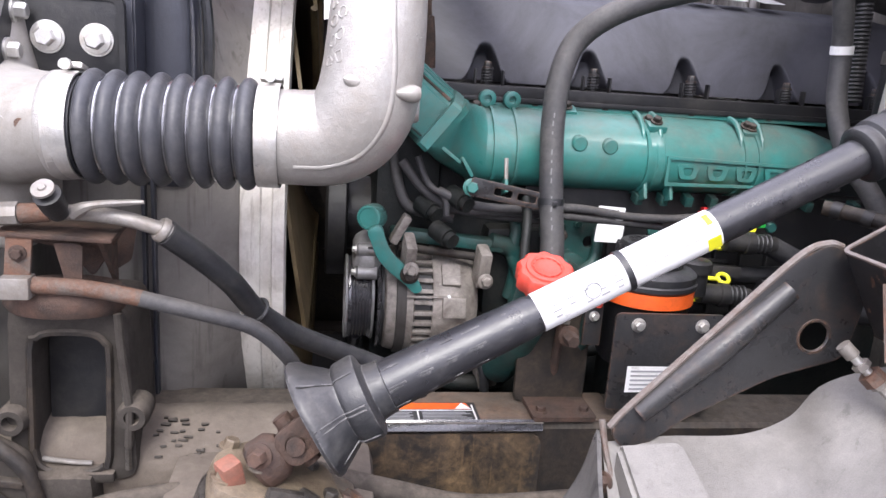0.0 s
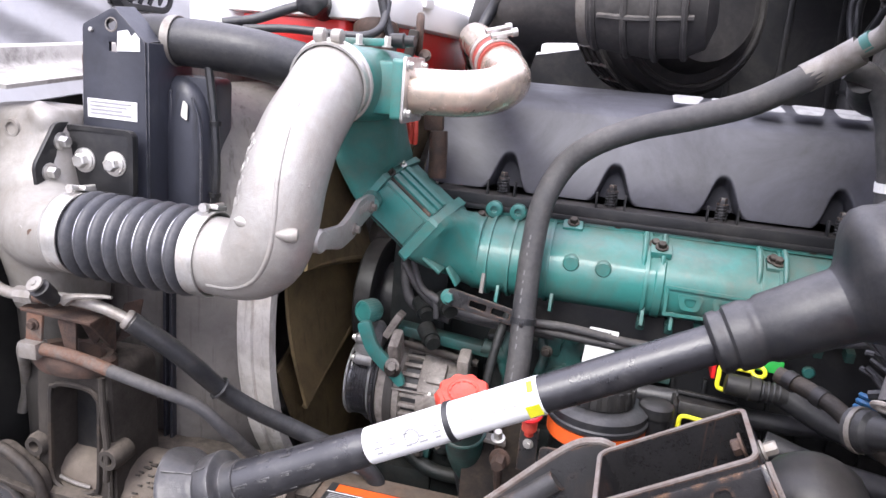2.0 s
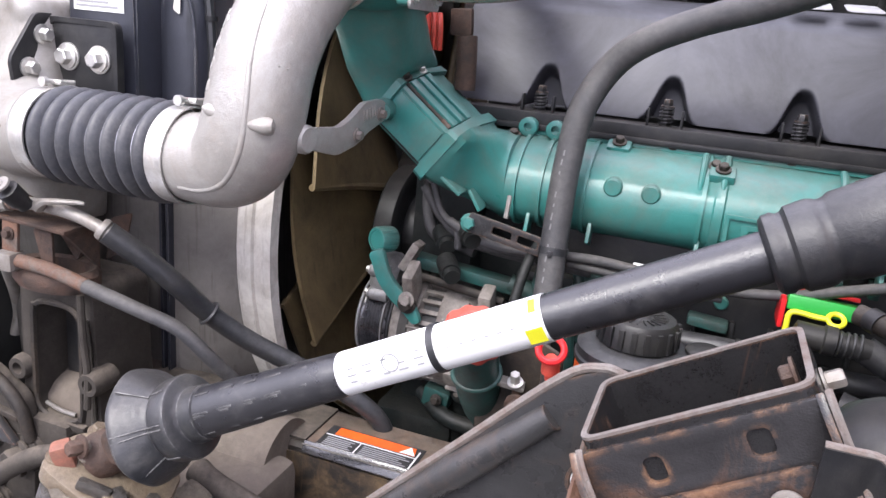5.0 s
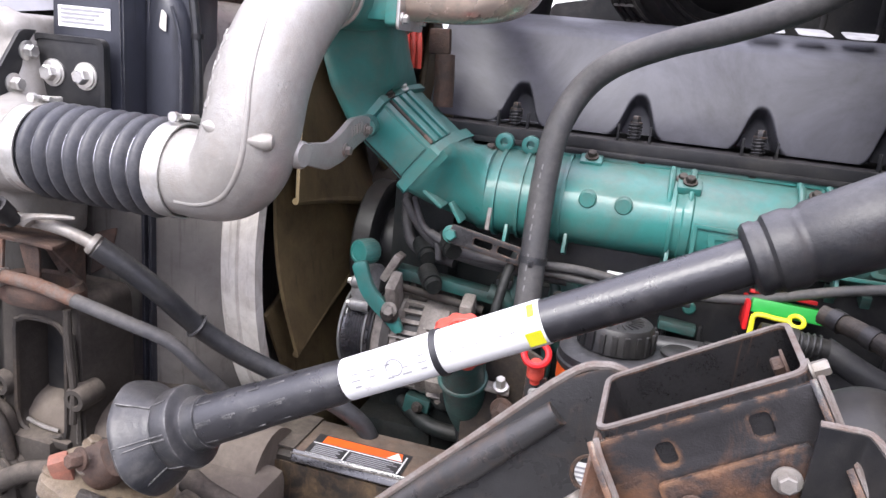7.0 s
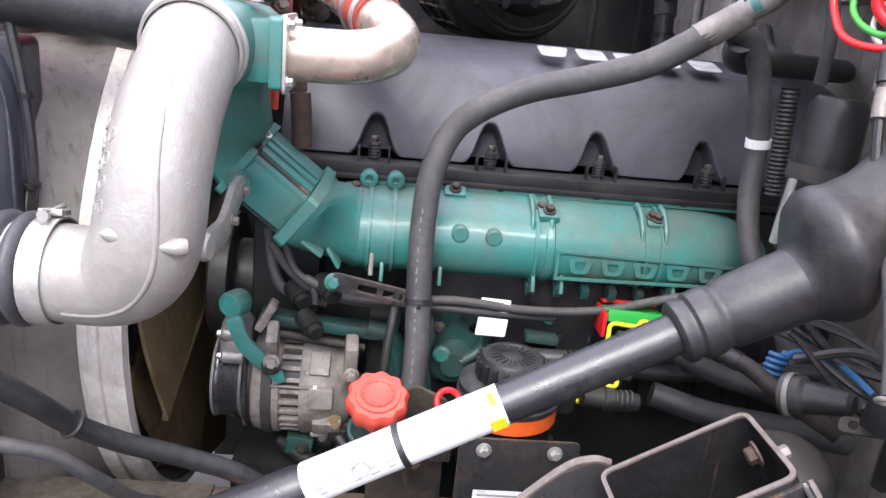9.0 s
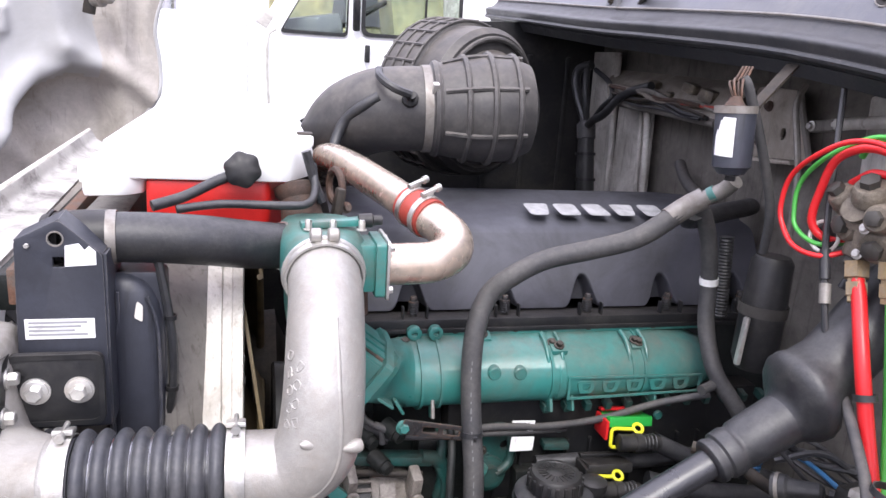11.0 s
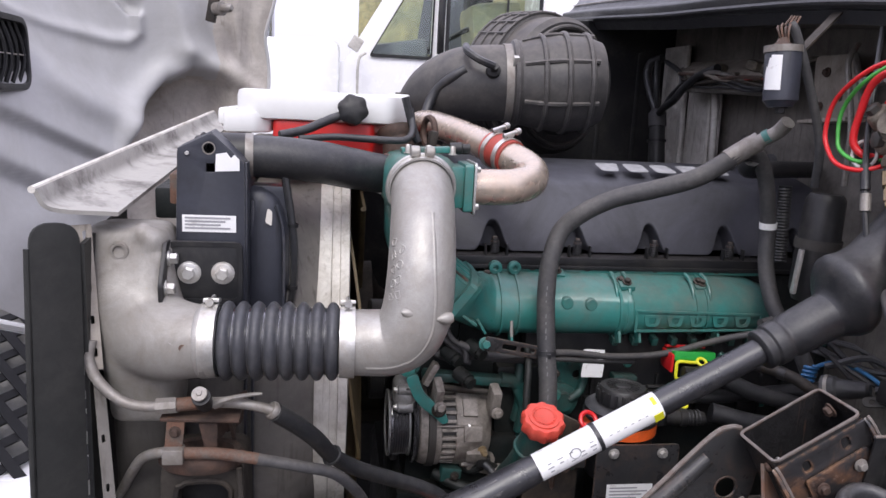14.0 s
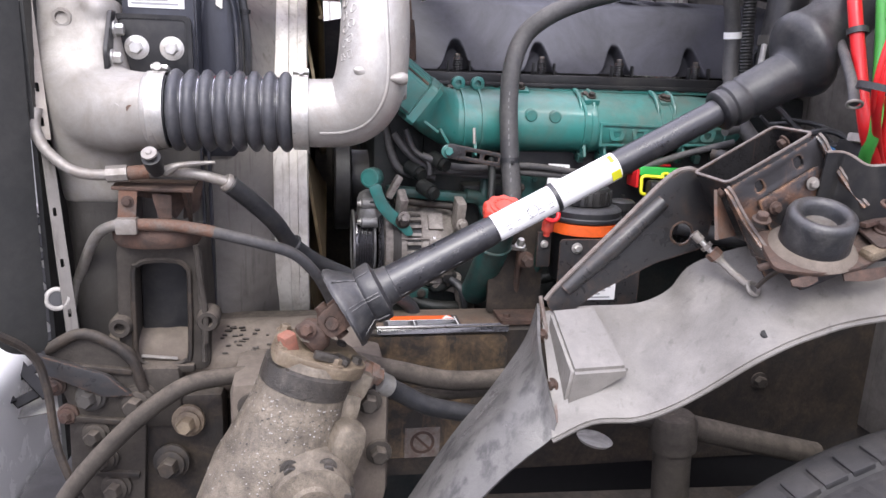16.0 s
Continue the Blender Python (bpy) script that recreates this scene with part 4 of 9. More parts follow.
for c, sz, rt, m in (((0.205, 1.045, 0.985), (0.050, 0.030, 0.036), (0, 15, 0), "alu"), ((0.238, 1.03, 0.955), (0.030, 0.026, 0.050), (0, -12, 10), "alu"), ((0.150, 1.05, 0.96), (0.040, 0.030, 0.03), (0, 8, 0), "greendirtydim"),
                     ((0.300, 1.06, 1.020), (0.040, 0.030, 0.06), (0, 0, 12), "greendirtydim"), ((0.45, 1.075, 1.06), (0.07, 0.03, 0.08), (0, 0, 0), "block"), ((0.335, 1.075, 1.165), (0.036, 0.026, 0.03), (0, 10, 0), "greendirtydim"),
                     ((0.490, 1.075, 1.142), (0.050, 0.026, 0.014), (0, 4, 0), "greendirtydim")):
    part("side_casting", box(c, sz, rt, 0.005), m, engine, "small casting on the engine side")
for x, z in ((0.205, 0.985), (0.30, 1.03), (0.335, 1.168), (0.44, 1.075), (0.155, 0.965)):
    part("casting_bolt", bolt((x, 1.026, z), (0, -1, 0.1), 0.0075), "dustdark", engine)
for x in np.linspace(0.46, 0.90, 12):
    part("manifold_tooth", box((float(x), 1.068, 1.222), (0.012, 0.022, 0.016), (15, 0, 0), 0.002), "greendirtydim", engine, "green casting tooth under the manifold")
b = lathe((-0.005, 1.22, 1.15), (0.1, 1.22, 1.15), [(0, 0.05), (0.0, 0.098), (0.004, 0.102), (0.03, 0.102), (0.034, 0.096), (0.034, 0.06), (0.09, 0.06)], 40)
part("fan_pulley", b, "plastic", engine, "black fan drive pulley")

# valve cover
cover = thing("valve_cover", (0.52, 1.3, 1.36), "dark grey plastic valve cover with bolt recesses", "valve cover")
SPR = [0.064, 0.228, 0.394, 0.553, 0.715, 0.872]


def cover_front(x, w):
    """Front face from the foot (w = 0) to the shoulder (w = 1), with a bell-shaped recess at each bolt."""
    z = 1.376 + 0.127 * w
    y = 1.150 + 0.060 * w ** 1.3
    dent = 0.0
    for s in SPR[1:]:
        d = abs(x - s)
        top = 0.35 * math.exp(-(d / 0.0215) ** 3.0) + 0.17 * math.exp(-(d / 0.036) ** 2) - 0.05
        k = max(0.0, min(1.0, (top - w) / 0.17))
        dent = max(dent, k * k * (3 - 2 * k))
    return (x, y + max(0.0, 1.200 - y) * dent, z)


xs = np.linspace(0.095, 0.935, 541)
ws = np.linspace(0, 1, 64)
b = bmesh.new()
gridv = [[b.verts.new(cover_front(float(x), float(w))) for x in xs] for w in ws]
for yy, zz in ((1.222, 1.512), (1.30, 1.530), (1.42, 1.540), (1.60, 1.515), (1.64, 1.37)):
    gridv.append([b.verts.new((float(x), yy, zz)) for x in xs])
for a, c in zip(gridv[:-1], gridv[1:]):
    for i in range(len(xs) - 1):
        b.faces.new((a[i], a[i + 1], c[i + 1], c[i]))
b.faces.new([r[0] for r in gridv])
b.faces.new([r[-1] for r in gridv][::-1])
part("cover_shell", b, "cover", cover, "", 50)
b = box((0.50, 1.135, 1.360), (0.90, 0.045, 0.024), bevel=0.003)
part("sealing_rail", b, "plastic", cover, "black sealing rail")
b = box((0.50, 1.112, 1.352), (0.90, 0.006, 0.008), bevel=0.002)
part("rail_lip", b, "plastic", cover)
for x in SPR:
    y = 1.137
    s = part("cover_bolt", bolt((x, y, 1.371), (0, 0, 1), 0.0085, True, 0.03), "plastic", cover, "spring-loaded cover bolt")
    part("bolt_spring", coil((x, y, 1.374), (0, 0, 1), 0.0082, 0.0014, 5, 0.022), "rubber", s)
    part("bolt_head", bolt((x, y, 1.396), (0, 0, 1), 0.0075, True, 0.008), "rustpaint", s)
    for dx in (-0.021, 0.021):
        part("guide_tab", box((x + dx, 1.122, 1.382), (0.003, 0.012, 0.024), bevel=0.0008), "plastic", s)
# maker's mark on the cover top, as plain blocks
for k, (w0, w1) in enumerate(((0.040, 0.030), (0.036, 0.036), (0.032, 0.038), (0.040, 0.030), (0.036, 0.036))):
    x0 = 0.462 + 0.060 * k
    o = round_poly([(x0 + 0.002, 1.280), (x0 + 0.002 + w0 * 1.25, 1.280), (x0 + 0.002 + w1 * 1.25, 1.230), (x0 + 0.004, 1.230)], 0.009, 3)
    part("mark_block", plate(o, in_plane((0, 0, 1.5165 - 0.218 * 1.232), (1, 0, 0), (0, 1, 0.2308)), 0.0007), "markgrey", cover, "grey plain mark block", 0)

# intake manifold
man = thing("intake_manifold", (0.5, 1.1, 1.23), "glossy green painted intake manifold along the engine", "intake manifold")
MP = [(1.16, 1.343), (1.125, 1.345), (1.095, 1.340), (1.068, 1.328), (1.047, 1.308), (1.038, 1.285), (1.040, 1.262), (1.050, 1.244), (1.070, 1.232), (1.10, 1.226), (1.16, 1.226)]


def man_ring(x, grow=0.0, cy=1.10, cz=1.285):
    loop = [(q[0], q[2]) for q in spline([(p[0], 0, p[1]) for p in MP], 3)]
    return [Vector((x, cy + (y - cy) * (1 + grow), cz + (z - cz) * (1 + grow))) for y, z in loop]


b = bmesh.new()
skin(b, [man_ring(0.205, -0.02), man_ring(0.47, -0.02), man_ring(0.472, 0.015), man_ring(0.482, 0.015), man_ring(0.484, -0.03), man_ring(0.70, -0.07), man_ring(0.75, -0.16), man_ring(0.785, -0.36), man_ring(0.80, -0.6)])
part("body", b, "green", man, "", 45)
for x, w, gr in ((0.229, 0.0045, 0.065), (0.262, 0.0045, 0.055), (0.318, 0.0045, 0.035), (0.458, 0.005, 0.05), (0.612, 0.004, 0.0), (0.634, 0.004, 0.0)):
    b = bmesh.new()
    skin(b, [man_ring(x - w / 2, gr), man_ring(x + w / 2, gr)])
    part("rib", b, "green", man)
for x, z in ((0.352, 1.300), (0.398, 1.298)):
    part("boss", lathe((x, 1.052, z), (x, 0.9, z), [(0, 0.0125), (0.012, 0.0115), (0.014, 0.0095)], 18), "green", man)
for x in (0.224, 0.261):
    lug = part("lug", lathe((x, 1.108, 1.353), (x, 1.0, 1.353), [(0, 0.0125), (0.012, 0.0125), (0.013, 0.011), (0.013, 0.0055), (0.006, 0.005)], 20), "green", man)
    part("lug_stem", box((x, 1.103, 1.340), (0.012, 0.010, 0.022), bevel=0.003), "green", lug)
for x, y, z in ((0.207, 1.098, 1.334), (0.474, 1.070, 1.330), (0.630, 1.078, 1.328), (0.345, 1.105, 1.342)):
    bb = part("bolt_pad", box((x, y, z), (0.030, 0.026, 0.012), (25, 0, 0), 0.003), "green", man)
    part("flange_bolt", bolt((x, y - 0.004, z + 0.006), (0, -0.45, 0.9), 0.008), "dustdark", bb)
b = plate([(0.486, 1.246), (0.745, 1.250), (0.745, 1.284), (0.486, 1.290)], on_y(1.0395), 0.003, [[(0.491, 1.251), (0.740, 1.254), (0.740, 1.280), (0.491, 1.285)]], 0.0005)
part("name_frame", b, "green", man, "raised nameplate frame")
for k in range(5):
    x0 = 0.503 + 0.046 * k
    o = round_poly([(x0, 1.279), (x0 + 0.036, 1.279), (x0 + 0.030, 1.257), (x0 + 0.006, 1.257)], 0.006, 3)
    part("mark_block", plate(o, on_y(1.0400), 0.0018, [round_poly([(x0 + 0.009, 1.274), (x0 + 0.027, 1.274), (x0 + 0.023, 1.262), (x0 + 0.013, 1.262)], 0.004, 3)]), "green", man, "raised plain mark block", 0)
for x0, x1 in ((0.452, 0.478), (0.606, 0.640)):
    for x in (x0, x1):
        part("saddle_rib", tube([(x, 1.100, 1.346), (x, 1.078, 1.340), (x, 1.058, 1.322), (x, 1.050, 1.300)], [0.0042, 0.0042, 0.0038, 0.002], 8, 4), "green", man)
    part("saddle_bolt", bolt(((x0 + x1) / 2, 1.078, 1.337), (0, -0.6, 0.8), 0.0075), "dustdark", man)
part("top_flange", box((0.50, 1.128, 1.344), (0.56, 0.030, 0.006), (-4, 0, 0), 0.0015), "green", man, "flat flange along the cylinder head")
for x in (0.30, 0.41, 0.55, 0.68):
    part("flange_stud", bolt((x, 1.118, 1.347), (0, -0.2, 1), 0.006), "dustdark", man)
for x in (0.25, 0.33, 0.46, 0.50, 0.66):
    part("foot_rib", box((x, 1.052, 1.234), (0.005, 0.024, 0.026), (-20, 0, 0), 0.001), "green", man)

# throttle and mixing housing
thr = thing("intake_throttle_housing", (0.09, 1.0, 1.28), "green painted cast intake throttle and mixing housing", "throttle housing")


def square_ring(c, ax, up, hw, hh, e=5.0, n=28):
    c, ax, up = Vector(c), Vector(ax).normalized(), Vector(up).normalized()
    side = ax.cross(up).normalized()
    up = side.cross(ax)
    pts = []
    for i in range(n):
        a = 2 * math.pi * i / n
        q, s = math.cos(a), math.sin(a)
        k = (abs(q) ** e + abs(s) ** e) ** (-1 / e)
        pts.append(c + side * (hw * k * q) + up * (hh * k * s))
    return pts


TA, TP = Vector((0.79, 0.0, -0.613)), Vector((0.613, 0.0, 0.79))
TC = Vector((0.102, 0.0, 1.3485))
TSEC = [(-0.031, 0.990), (-0.027, 0.986), (0.027, 0.986), (0.031, 0.990), (0.044, 1.038), (0.044, 1.098), (0.038, 1.104), (-0.027, 1.104), (-0.031, 1.100)]


def thr_ring(s, grow=0.0):
    """Section of the throttle body, s metres along its sloping axis."""
    return [TC + TA * s + TP * (0.006 + (p - 0.006) * (1 + grow / 0.036)) + Vector((0, 1.045 + (y - 1.045) * (1 + grow / 0.056), 0)) for p, y in TSEC]


b = bmesh.new()
skin(b, [thr_ring(-0.050, 0.005), thr_ring(-0.040, 0.006), thr_ring(-0.039, 0.0), thr_ring(0.040, 0.0), thr_ring(0.041, 0.007), thr_ring(0.056, 0.008)])
bmesh.ops.bevel(b, geom=[e for e in b.edges if len(e.link_faces) == 2 and e.calc_face_angle() > 0.5], offset=0.0012, segments=2, affect="EDGES")
part("throttle_body", b, "green", thr, "", 30)
HC = TC + TA * 0.055 + TP * 0.006
b = bmesh.new()
skin(b, [square_ring(HC + Vector((0, 1.045, 0)), TA, (0, 1, 0), 0.044, 0.066, 9), square_ring(HC + TA * 0.010 + Vector((0, 1.047, 0)), TA, (0, 1, 0), 0.043, 0.064, 6), square_ring((0.168, 1.062, 1.306), (0.86, 0, -0.45), (0, 1, 0), 0.046, 0.060, 4), square_ring((0.188, 1.078, 1.297), (0.95, 0, -0.3), (0, 1, 0), 0.050, 0.056, 3), square_ring((0.206, 1.094, 1.288), (1, 0, -0.1), (0, 1, 0), 0.054, 0.058, 2.6), square_ring((0.216, 1.098, 1.286), (1, 0, 0), (0, 1, 0), 0.056, 0.060, 2.5)])
part("horn", b, "green", thr, "curved casting that leads into the manifold")
fr = in_plane(TC + Vector((0, 0.9858, 0)), TA, TP)
part("side_panel", plate([(-0.036, -0.024), (0.037, -0.024), (0.037, 0.024), (-0.036, 0.024)], fr, 0.0025, bevel=0.0006), "green", thr, "flat cast side panel")
# near-black strip laid on the casting as the shade of a groove
part("panel_groove", plate([(-0.038, -0.0275), (0.039, -0.0275), (0.039, -0.0255), (-0.038, -0.0255)], fr, 0.0008), "block", thr, "dark strip drawn as groove shade below the panel", 0)
TT = Vector((0, 0.963, 0)) + TP * 0.27
TT.normalize()
tp0 = TC + TP * 0.031 + Vector((0, 0.990, 0))
part("valve_shaft", tube([tp0 + TA * -0.040 + TT * 0.003 + TP * 0.001, tp0 + TA * 0.026 + TT * 0.003 + TP * 0.001], 0.0026, 10), "dustdark", thr, "dark valve shaft in its groove")
part("bronze_end", tube([tp0 + TA * 0.024 + TT * 0.003 + TP * 0.001, tp0 + TA * 0.037 + TT * 0.003 + TP * 0.001], 0.0032, 10), "copper", thr, "bare bronze shaft end")
for k, (w, d) in enumerate(((0.013, 0.013), (0.011, 0.031), (0.010, 0.047))):
    cc = tp0 + TT * d + TP.cross(TA) * 0
    nn = TA.cross(TT).normalized()
    nn = nn if nn.z > 0 else -nn
    part("long_rib", box(cc + nn * 0.002, (0.078, w, 0.007), bevel=0.0012, basis=Matrix((TA, TT, TA.cross(TT))).transposed()), "green", thr)
    # flat dark strip paints the shade beside each rib
    part("rib_gap", box(cc - TT * (w * 0.5 + 0.003), (0.076, 0.005, 0.0016), bevel=0, basis=Matrix((TA, TT, TA.cross(TT))).transposed()), "block", thr, "dark strip drawn as shade between ribs", 0)
for c, sz, rt in (((0.158, 1.008, 1.281), (0.036, 0.034, 0.005), 36), ((0.186, 1.026, 1.262), (0.030, 0.030, 0.005), 58)):
    part("bottom_fin", box(c, sz, (0, rt, 0), 0.0015), "green", thr, "pointed casting fin")
part("corner_bolt", bolt(TC + TA * -0.046 + TP * 0.036 + Vector((0, 0.994, 0)), (0.1, -0.5, 0.9), 0.0075), "dustdark", thr)
part("corner_bolt", bolt(TC + TA * -0.046 + TP * 0.046 + Vector((0, 1.03, 0)), (0.1, -0.3, 0.9), 0.0065), "steel", thr)
part("arm_lug", tube([(0.062, 1.0, 1.362), (0.070, 0.975, 1.366), (0.080, 0.945, 1.366)], [0.016, 0.014, 0.011], 14, 4), "green", thr, "green lug behind the support arm")
b = bmesh.new()
skin(b, [square_ring((0.050, 0.975, 1.500), (0.1, 0.2, -1), (0, 1, 0), 0.050, 0.055, 5), square_ring((0.051, 0.992, 1.470), (0.05, 0.35, -1), (0, 1, 0), 0.048, 0.050, 4), square_ring((0.053, 1.018, 1.430), (0.15, 0.4, -1), (0, 1, 0), 0.047, 0.053, 4), square_ring((0.061, 1.040, 1.398), (0.55, 0.1, -0.8), (0, 1, 0), 0.044, 0.058, 5), square_ring(TC + TA * -0.048 + TP * 0.006 + Vector((0, 1.045, 0)), TA, (0, 1, 0), 0.041, 0.060, 7)])
part("down_duct", b, "green", thr)
b = bmesh.new()
skin(b, [square_ring((0.047, 0.862, 1.527), (0, 1, 0.15), (0, 0, 1), 0.047, 0.047, 2.0), square_ring((0.05, 0.885, 1.528), (0, 1, 0.1), (0, 0, 1), 0.050, 0.048, 2.4), square_ring((0.052, 0.915, 1.527), (0, 1, 0), (0, 0, 1), 0.056, 0.047, 4), square_ring((0.052, 1.03, 1.525), (0, 1, 0), (0, 0, 1), 0.058, 0.047, 4), square_ring((0.052, 1.04, 1.525), (0, 1, 0), (0, 0, 1), 0.048, 0.04, 3)])
part("mixing_chamber", b, "green", thr)
b = plate(round_poly([(0.884, 1.488), (0.962, 1.488), (0.962, 1.563), (0.884, 1.563)], 0.006), on_x(0.117), 0.014, bevel=0.002)
part("egr_flange", b, "green", thr)
b = plate(round_poly([(0.881, 1.485), (0.965, 1.485), (0.965, 1.566), (0.881, 1.566)], 0.006), on_x(0.1315), 0.004, bevel=0.001)
part("flange_gasket", b, "steel", thr)
b = box((0.095, 0.925, 1.526), (0.05, 0.065, 0.066), bevel=0.006)
part("flange_neck", b, "green", thr)
for y in (0.893, 0.953):
    for z in (1.497, 1.555):
        part("flange_bolt", bolt((0.1355, y, z), (1, 0, 0), 0.0065), "steel", thr)
part("valve_lever", box((0.07, 0.935, 1.580), (0.10, 0.022, 0.010), (0, -3, 4), 0.003), "green", thr)
part("valve_plug", lathe((0.098, 0.93, 1.584), (0.15, 0.93, 1.586), [(0, 0.009), (0.018, 0.010), (0.02, 0.007), (0.032, 0.007)], 12), "plastic", thr, "black sensor plug")
for x in (0.03, 0.062, 0.10):
    part("stud", bolt((x, 0.912, 1.575), (0, 0, 1), 0.006, True, 0.012), "steel", thr)
arm = part("support_arm", plate(round_poly([(0.766, 1.362), (0.787, 1.362), (0.837, 1.358), (0.862, 1.366), (0.895, 1.381), (0.941, 1.382), (0.960, 1.370), (0.948, 1.356), (0.905, 1.346), (0.876, 1.334), (0.832, 1.328), (0.779, 1.340), (0.766, 1.345)], 0.008, 3), on_x(0.076), 0.008, bevel=0.0015), "cast", thr, "dull cast support arm")
for c in ((0.084, 0.934, 1.365), (0.084, 0.875, 1.346)):
    part("arm_bolt", bolt(c, (1, 0, 0), 0.007), "line", arm)
for k in range(5):
    part("cast_rib", box((0.0845, 0.892 + 0.007 * k, 1.366 + 0.001 * k), (0.002, 0.003, 0.012), (12, 0, 0), 0.0005), "cast", arm)

# exhaust return pipe with clamped joint
egr = thing("exhaust_return_pipe", (0.22, 1.0, 1.50), "satin steel exhaust gas pipe with red silicone joint", "pipe")
part("elbow", tube([(0.134, 0.923, 1.525), (0.17, 0.923, 1.525), (0.205, 0.926, 1.527), (0.235, 0.945, 1.534), (0.246, 0.975, 1.545), (0.238, 1.008, 1.556), (0.220, 1.04, 1.566)], 0.029, 26, 8), "egr", egr)
part("silicone_joint", tube([(0.224, 1.032, 1.564), (0.212, 1.057, 1.571), (0.200, 1.083, 1.577)], 0.0315, 26, 4), "silicone", egr, "red silicone sleeve")
part("long_pipe", tube([(0.203, 1.078, 1.576), (0.17, 1.17, 1.590), (0.125, 1.31, 1.606), (0.10, 1.42, 1.600), (0.10, 1.50, 1.56)], 0.028, 26, 6), "egr", egr)
ax = Vector((-0.42, 0.88, 0.22))
for c in ((0.219, 1.042, 1.567), (0.205, 1.072, 1.5745)):
    q = part("band_clamp", band(c, ax, 0.0318, 0.010, 0.002, 32), "steel", egr)
    part("clamp_screw", lathe(Vector(c) + Vector((-0.012, -0.012, 0.035)), Vector(c) + Vector((0.03, 0.012, 0.048)), [(0, 0.004), (0.03, 0.004), (0.03, 0.006), (0.038, 0.006)], 10), "steel", q)
    part("clamp_lug", box(Vector(c) + Vector((0.0, -0.004, 0.036)), (0.016, 0.010, 0.008), (0, -20, 30), 0.002), "steel", q)

# upper coolant hose
uh = thing("coolant_hose", (-0.1, 0.95, 1.50), "thick black rubber coolant hose from radiator to engine", "hose")
part("hose", tube([(-0.222, 0.930, 1.560), (-0.16, 0.935, 1.558), (-0.10, 0.945, 1.552), (-0.05, 0.965, 1.542), (0.0, 0.99, 1.533), (0.03, 1.0, 1.530)], [0.032, 0.0325, 0.033, 0.033, 0.032, 0.032], 26, 6), "rubber", uh)
part("hose_clamp", band((-0.212, 0.930, 1.560), (1, 0.08, 0), 0.0328, 0.012, 0.0016, 30), "line", uh, "worn steel hose clamp")
part("hose_clamp", band((0.002, 0.991, 1.533), (0.9, 0.4, -0.15), 0.0325, 0.010, 0.0016, 30), "steel", uh)
part("radiator_neck", tube([(-0.285, 0.935, 1.556), (-0.25, 0.931, 1.562), (-0.215, 0.930, 1.563)], 0.0315, 22, 4), "plastic", uh, "black ribbed radiator neck")
for i in range(5):
    part("neck_rib", ring((-0.278 + 0.012 * i, 0.933, 1.559), (1, -0.1, 0.08), 0.032, 0.002, 22, 6), "plastic", uh)

# heater hose
hh = thing("heater_hose", (0.3, 0.96, 1.15), "long black rubber heater hose with zip tie", "hose")
HP = [(0.300, 0.93, 1.08), (0.302, 0.95, 1.12), (0.303, 0.966, 1.173), (0.301, 0.980, 1.216), (0.299, 0.993, 1.27), (0.299, 1.007, 1.326), (0.305, 1.019, 1.387), (0.327, 1.036, 1.438), (0.363, 1.032, 1.472), (0.419, 1.034, 1.499), (0.484, 1.012, 1.521), (0.544, 0.987, 1.545), (0.587, 0.982, 1.571), (0.629, 0.985, 1.599), (0.650, 0.975, 1.615)]
part("hose", tube(HP, 0.0165, 20, 6), "hose", hh)
part("end_sleeve", tube([(0.600, 0.984, 1.580), (0.629, 0.985, 1.599), (0.652, 0.973, 1.617)], 0.0175, 20, 4), "line", hh, "grey braided end sleeve")
part("end_fitting", tube([(0.648, 0.969, 1.616), (0.668, 0.95, 1.634), (0.672, 0.93, 1.652)], 0.0125, 14, 4), "line", hh, "grey end fitting")
part("tape_mark", tube([(0.654, 0.964, 1.622), (0.660, 0.958, 1.628)], 0.0132, 14), "green", hh, "small green tape mark")
zip_tie("zip_tie", (0.3005, 0.983, 1.224), (0, 0.2, 1), 0.0168, hh, 0.009)
for i in range(22):
    z = 1.13 + 0.0125 * i
    x, y = (float(np.interp(z, [q[2] for q in HP], [q[k] for q in HP])) for k in (0, 1))
    if i % 5 != 4 and z < 1.39:
        part("print_bar", box((x - 0.0045, y - 0.0158, z), (0.0020, 0.0010, 0.0040 + 0.003 * (i % 3)), (-16, 0, -16), 0), "faintprint", hh, "", 0)
bk = thing("hose_bracket", (0.24, 0.99, 1.2), "slotted black steel hose bracket bolted under the manifold", "bracket")
b = plate(round_poly([(0, -0.013), (0.10, -0.012), (0.118, -0.006), (0.118, 0.006), (0.10, 0.012), (0, 0.013)], 0.005, 3), in_plane((0.188, 0.992, 1.240), (0.97, -0.04, -0.16), (0.16, 0, 0.98)), 0.004, [round_poly([(0.034, -0.005), (0.06, -0.005), (0.06, 0.005), (0.034, 0.005)], 0.003, 3), round_poly([(0.068, -0.005), (0.095, -0.005), (0.095, 0.005), (0.068, 0.005)], 0.003, 3)], 0.0008)
part("strap", b, "rustpaint", bk)
part("bracket_bolt", bolt((0.190, 0.992, 1.238), (0, -1, 0.1), 0.0105), "green", bk)
part("thin_rod", tube([(0.236, 0.988, 1.252), (0.236, 0.992, 1.264), (0.236, 0.997, 1.279)], 0.003, 8, 4), "line", bk)

# alternator and idler
alt = thing("alternator", (0.14, 1.07, 0.96), "dusty grey cast alternator with open vents", "alternator")
AC = Vector((0.0, 1.078, 1.052))
AX = Vector((1, 0, 0))


